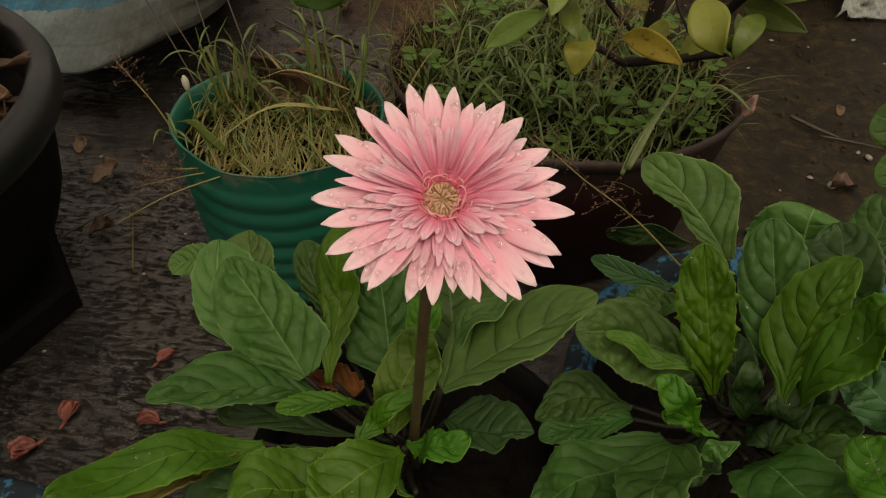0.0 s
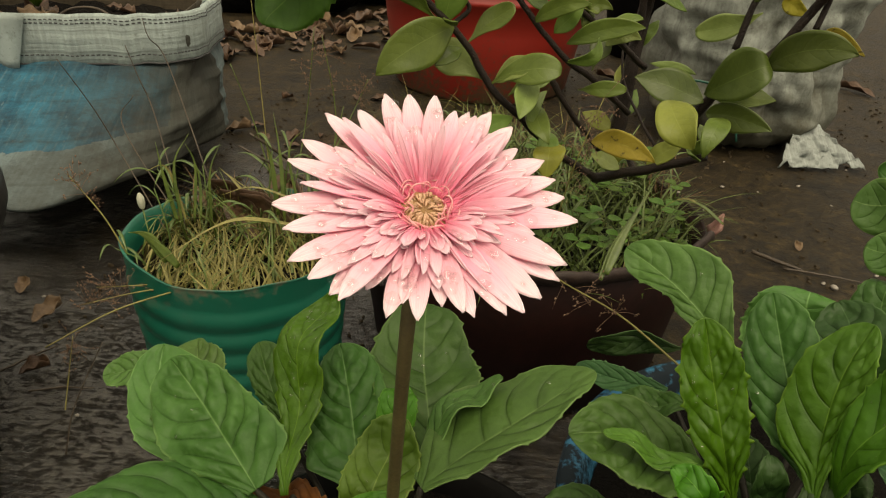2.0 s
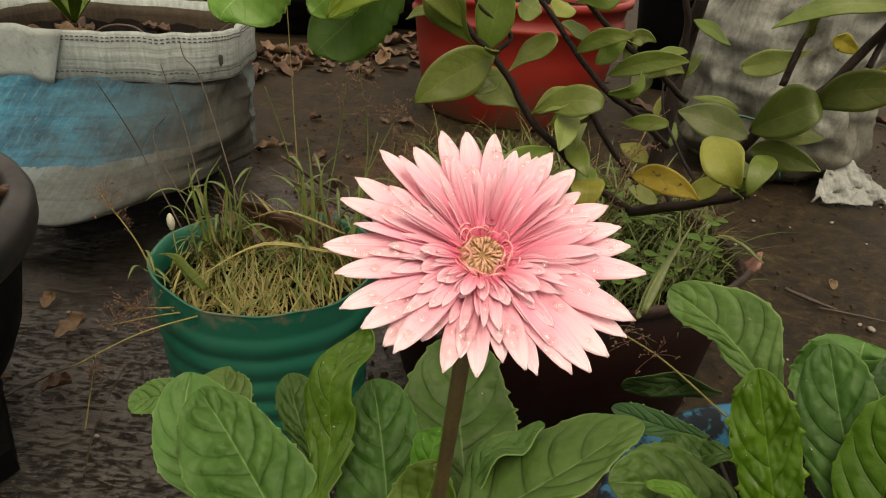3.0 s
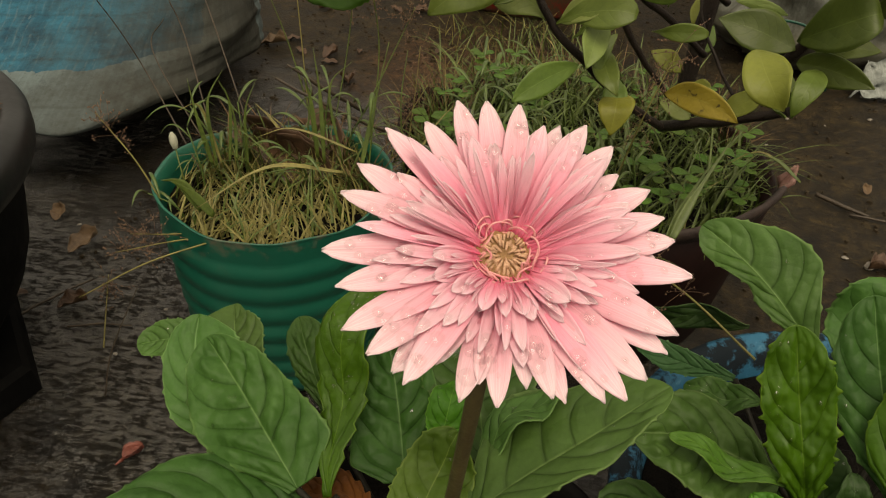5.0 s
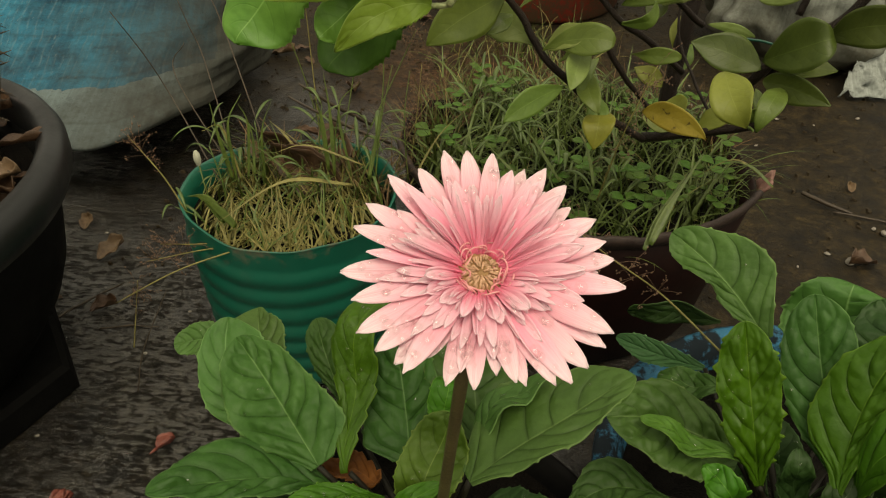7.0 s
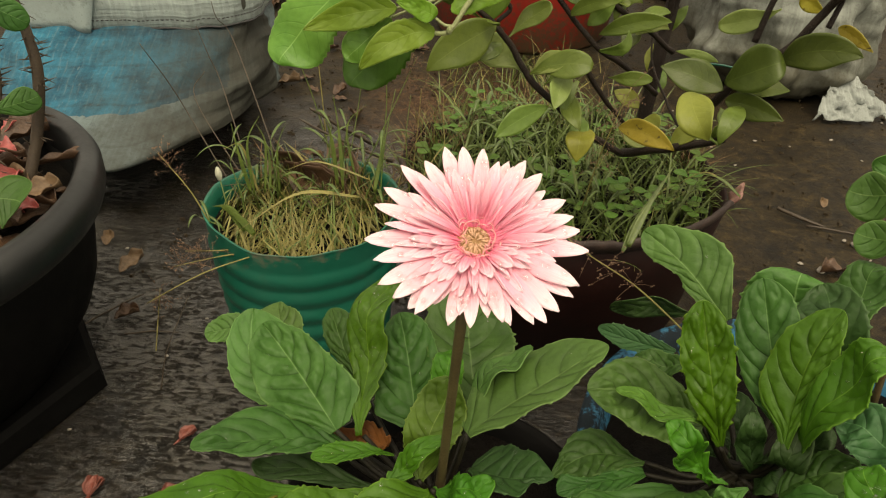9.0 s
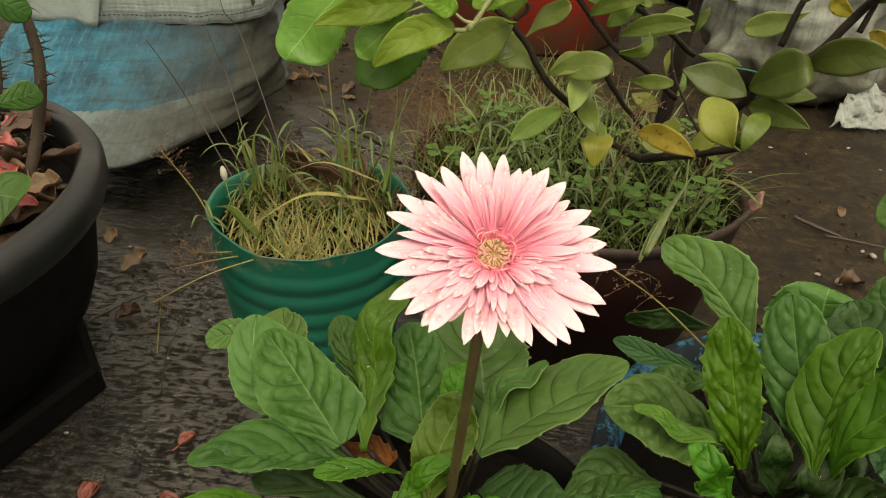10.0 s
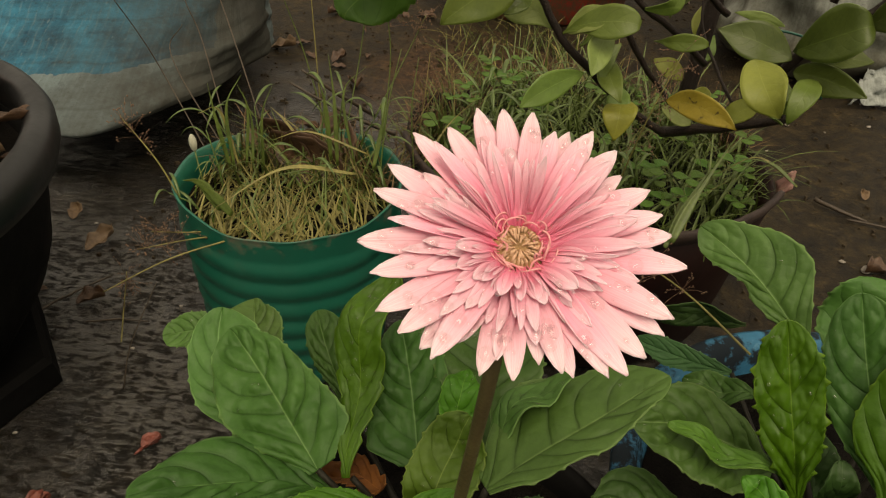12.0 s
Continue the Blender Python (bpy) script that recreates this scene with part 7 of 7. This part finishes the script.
for i in range(16):
    fallen(DEAD[i % 5], lr.uniform(0.45, 1.2), lr.uniform(1.9, 2.6), 0.0, lr.uniform(0, 360), lr.uniform(0.7, 1.2), "dry brown curled leaf fallen on wet ground", "leaf litter", lr.uniform(-8, 8))
for i in range(105):
    a, d = lr.uniform(-0.7, 2.0), 0.196 * math.sqrt(lr.uniform(0.2, 1))
    fallen(DEAD[(0, 1, 2, 4)[i % 4]], KP[0] + d * math.cos(a) - 0.02, KP[1] + d * math.sin(a), 0.190 + lr.uniform(0, 0.034), lr.uniform(0, 360), lr.uniform(0.5, 0.8), "dry brown leaf lying in the black pot", "leaves in the black pot", lr.uniform(-25, 25))
for i in range(13):
    a, d = lr.uniform(-0.2, 1.3), 0.192 * math.sqrt(lr.uniform(0.4, 1))
    fallen(BRACT, KP[0] + d * math.cos(a), KP[1] + d * math.sin(a), 0.214 + lr.uniform(0, 0.014), lr.uniform(0, 360), lr.uniform(0.8, 1.2), "fallen pink bract among dry leaves", "fallen bracts", lr.uniform(-25, 25))
for i in range(10):
    a, d = lr.uniform(0, 6.28), 0.16 * math.sqrt(lr.random())
    fallen(DEAD[i % 5], SP[0] + d * math.cos(a), SP[1] + 0.7 * d * math.sin(a), 0.224, lr.uniform(0, 360), 0.8, "dry leaf on the soil in the sack", "leaves in the sack", lr.uniform(-15, 15))
for i in range(13):
    fallen(DEAD[(2, 3, 4)[i % 3]], GP[0] + lr.uniform(-0.005, 0.05), GP[1] + lr.uniform(0.02, 0.08), 0.172, lr.uniform(20, 160), lr.uniform(0.6, 1.05), "reddish brown dead leaf standing in pot grass", "dead leaves in the green pot", lr.uniform(-70, -30))
for x, y, k, turn, s, what in ((-0.422, 0.862, 1, 100, 0.45, "small tan leaf lying on wet ground"), (-0.376, 0.806, 1, 60, 0.7, "curled tan leaf standing on wet ground"), (-0.34, 0.718, 4, 30, 0.45, "dark wet curled leaf on the ground"), (0.575, 0.945, 4, 200, 0.6, "flat brown leaf on wet ground"), (-0.365, 1.46, 1, 10, 0.9, "pale torn leaf on wet ground"), (0.606, 1.118, 1, 80, 0.35, "pale leaf scrap on wet ground"), (-0.38, 0.735, 0, 200, 0.4, "dark leaf beside the black pot")):
    fallen(DEAD[k], x, y, 0.0, turn, s, what, "single leaves")


def husk(x, y, turn, size):
    """A withered trumpet flower: crumpled lobes round a short tube."""
    counter[0] += 1
    r = random.Random(counter[0])
    h = thing("withered_flower", "withered reddish brown flower fallen on wet ground", "flower", "withered flowers", at=(x, y, 0))
    for i in range(4):
        a = radians(turn) + r.uniform(-0.5, 0.5)
        c, s = math.cos(a), math.sin(a)
        w = size * r.uniform(0.32, 0.45)
        z = size * r.uniform(0.12, 0.35)
        part("petal", blade((0, 0, size * 0.14), (size * 0.6 * c - w * s, size * 0.6 * s + w * c, z), (size * 0.6 * c + w * s, size * 0.6 * s - w * c, z), (size * c, size * s, size * 0.06), ovate_shape, 12, 9, keel=0.8, wave=0.08, curl=0.6, thick=0.0006, seed=counter[0] * 7 + i, at=0.5), HUSK, h)
    a = radians(turn + 180)
    part("tube", tube([(0, 0, size * 0.14), (0.3 * size * math.cos(a), 0.3 * size * math.sin(a), size * 0.13), (0.55 * size * math.cos(a), 0.55 * size * math.sin(a), size * 0.1)], [size * 0.13, size * 0.09, size * 0.05], 8), HUSK, h)


for x, y, turn, size in ((-0.192, 0.553, 60, 0.013), (-0.165, 0.490, 200, 0.014), (-0.258, 0.456, 240, 0.017), (-0.246, 0.481, 80, 0.015), (-0.190, 0.455, 300, 0.013), (-0.09, 0.60, 20, 0.016)):
    husk(x, y, turn, size)


def pebble(x, y, size, seed):
    r = random.Random(seed)
    bm = bmesh.new()
    bmesh.ops.create_icosphere(bm, subdivisions=2, radius=1.0)
    for v in bm.verts:
        n = 1 + 0.35 * noise.noise(v.co * 1.3 + Vector((seed, 0, 0)))
        v.co = Vector((v.co.x * size * n, v.co.y * size * 0.65 * n, (v.co.z + 0.8) * size * 0.45 * n))
    me = bpy.data.meshes.new("pebble")
    bm.to_mesh(me)
    bm.free()
    ob = part("pebble", me, PEBBLE)
    ob.matrix_basis = pose(x, y, -0.001, 0, 0, r.uniform(0, 360))
    tagged(ob, "small pale pebble on wet ground", "pebble", "pebbles")


pebble(0.543, 0.940, 0.008, 1)
pebble(0.520, 0.955, 0.004, 2)
pebble(0.613, 1.013, 0.007, 3)
gr = random.Random(17)
for i in range(34):
    pebble(gr.uniform(0.38, 1.0), gr.uniform(0.85, 1.5), gr.uniform(0.0018, 0.0045), 10 + i)
for i in range(9):
    pebble(gr.uniform(-0.40, -0.10), gr.uniform(0.45, 1.0), gr.uniform(0.0015, 0.0035), 60 + i)


def crumbs(count, seed, area, sizes):
    """Many small lumps of earth and bark, as one scatter."""
    r = random.Random(seed)
    out = []
    for _ in range(count):
        x, y = r.uniform(*area[0]), r.uniform(*area[1])
        n, q = r.choice((5, 6, 7)), r.uniform(*sizes)
        long, turn = r.uniform(1.0, 2.2), r.uniform(0, 6.28)
        low, top = [], []
        for k in range(n):
            a = 2 * math.pi * k / n
            u, v = q * long * math.cos(a) * r.uniform(0.7, 1.2), q * math.sin(a) * r.uniform(0.7, 1.2)
            px, py = u * math.cos(turn) - v * math.sin(turn), u * math.sin(turn) + v * math.cos(turn)
            low.append((x + px, y + py, -0.003))
            top.append((x + 0.7 * px, y + 0.7 * py, q * r.uniform(0.15, 0.4)))
        out.append((low + top, [(k, (k + 1) % n, n + (k + 1) % n, n + k) for k in range(n)] + [tuple(range(n, 2 * n))]))
    return join(out)


CRUMB = mottled("earth_crumb", (0.018, 0.012, 0.0055), (0.055, 0.038, 0.019), 120, 0.7, 0.5, 0.002, 0.25)
tagged(part("earth_crumbs", crumbs(900, 71, ((0.32, 1.3), (0.75, 2.3)), (0.0010, 0.0034)), CRUMB, smooth=False), "small lumps of damp brown earth on the ground", "soil", "", "stuff")
tagged(part("earth_crumbs", crumbs(420, 72, ((-0.36, 0.02), (0.80, 1.75)), (0.0010, 0.0030)), CRUMB, smooth=False), "small wet crumbs of earth on the ground", "soil", "", "stuff")


def stick(points, radius, label):
    p = spline(points, 14)
    p = p + np.array([[0.001 * noise.noise((q[0] * 90, q[1] * 90, k)) for k in (0, 5, 9)] for q in p])
    tagged(part("stick", tube(p, [radius, radius, radius * 0.6], 6), TWIG), label, "stick", "fallen sticks")


stick([(-0.372, 0.690, 0.003), (-0.352, 0.725, 0.004), (-0.325, 0.765, 0.003)], 0.0014, "thin dark stick on wet ground by the black pot")
stick([(0.53, 1.10, 0.003), (0.555, 1.075, 0.003), (0.585, 1.055, 0.002)], 0.003, "dark bark stick on wet ground")
stick([(0.56, 1.055, 0.002), (0.61, 1.045, 0.002), (0.66, 1.03, 0.002)], 0.0016, "thin brown stick on wet ground")
stick([(-0.315, 0.692, 0.002), (-0.285, 0.70, 0.003), (-0.255, 0.703, 0.002)], 0.001, "short dark stick on wet ground")
stick([(-0.06, 0.90, 0.16), (-0.09, 0.86, 0.20), (-0.12, 0.84, 0.23)], 0.0022, "reddish dead stem leaning in the green pot")
stick([(-0.03, 0.86, 0.16), (-0.08, 0.84, 0.19), (-0.13, 0.83, 0.22)], 0.0018, "reddish dead stem leaning in the green pot")


# ---- far side of the yard ----
def bag(at, size, seed, label):
    bm = bmesh.new()
    bmesh.ops.create_icosphere(bm, subdivisions=5, radius=1.0)
    for v in bm.verts:
        p = v.co.copy()
        n = 1 + 0.25 * noise.noise(p * 1.4 + Vector((seed, 0, 0))) + 0.10 * noise.noise(p * 4 + Vector((0, seed, 0))) + 0.04 * noise.noise(p * 11)
        v.co = Vector((p.x * size[0] * n, p.y * size[1] * n, max(-0.02, (p.z * n + 0.75) * size[2] * 0.57)))
    me = bpy.data.meshes.new("garbage_bag")
    bm.to_mesh(me)
    bm.free()
    ob = part("plastic_bag", me, BLACK_PLASTIC)
    ob.location = at
    tagged(ob, label, "bag", "black bags")


bag((-0.60, 2.72, 0), (0.34, 0.2, 0.26), 1, "crumpled black plastic bag on the ground")
bag((-0.12, 2.98, 0), (0.30, 0.2, 0.24), 5, "crumpled black plastic bag on the ground")
far_pot = thing("black_plant_pot", "black plastic pot standing behind the red pot", "plant pot", at=(0.62, 2.35, 0))
part("pot_body", lathe(small_pot(0.16, 0.30), 64), BLACK_PLASTIC, far_pot)
part("soil", soil_disc((0, 0), 0.14, 0.26, 14), SOIL, far_pot)
far_tub = thing("blue_plant_pot", "blue plastic pot standing behind the white sack", "plant pot", "blue pots", at=(-0.86, 1.80, 0))
part("pot_body", lathe(small_pot(0.15, 0.22), 64), BLUE_PLASTIC, far_tub)
part("soil", soil_disc((0, 0), 0.13, 0.19, 15), SOIL, far_tub)
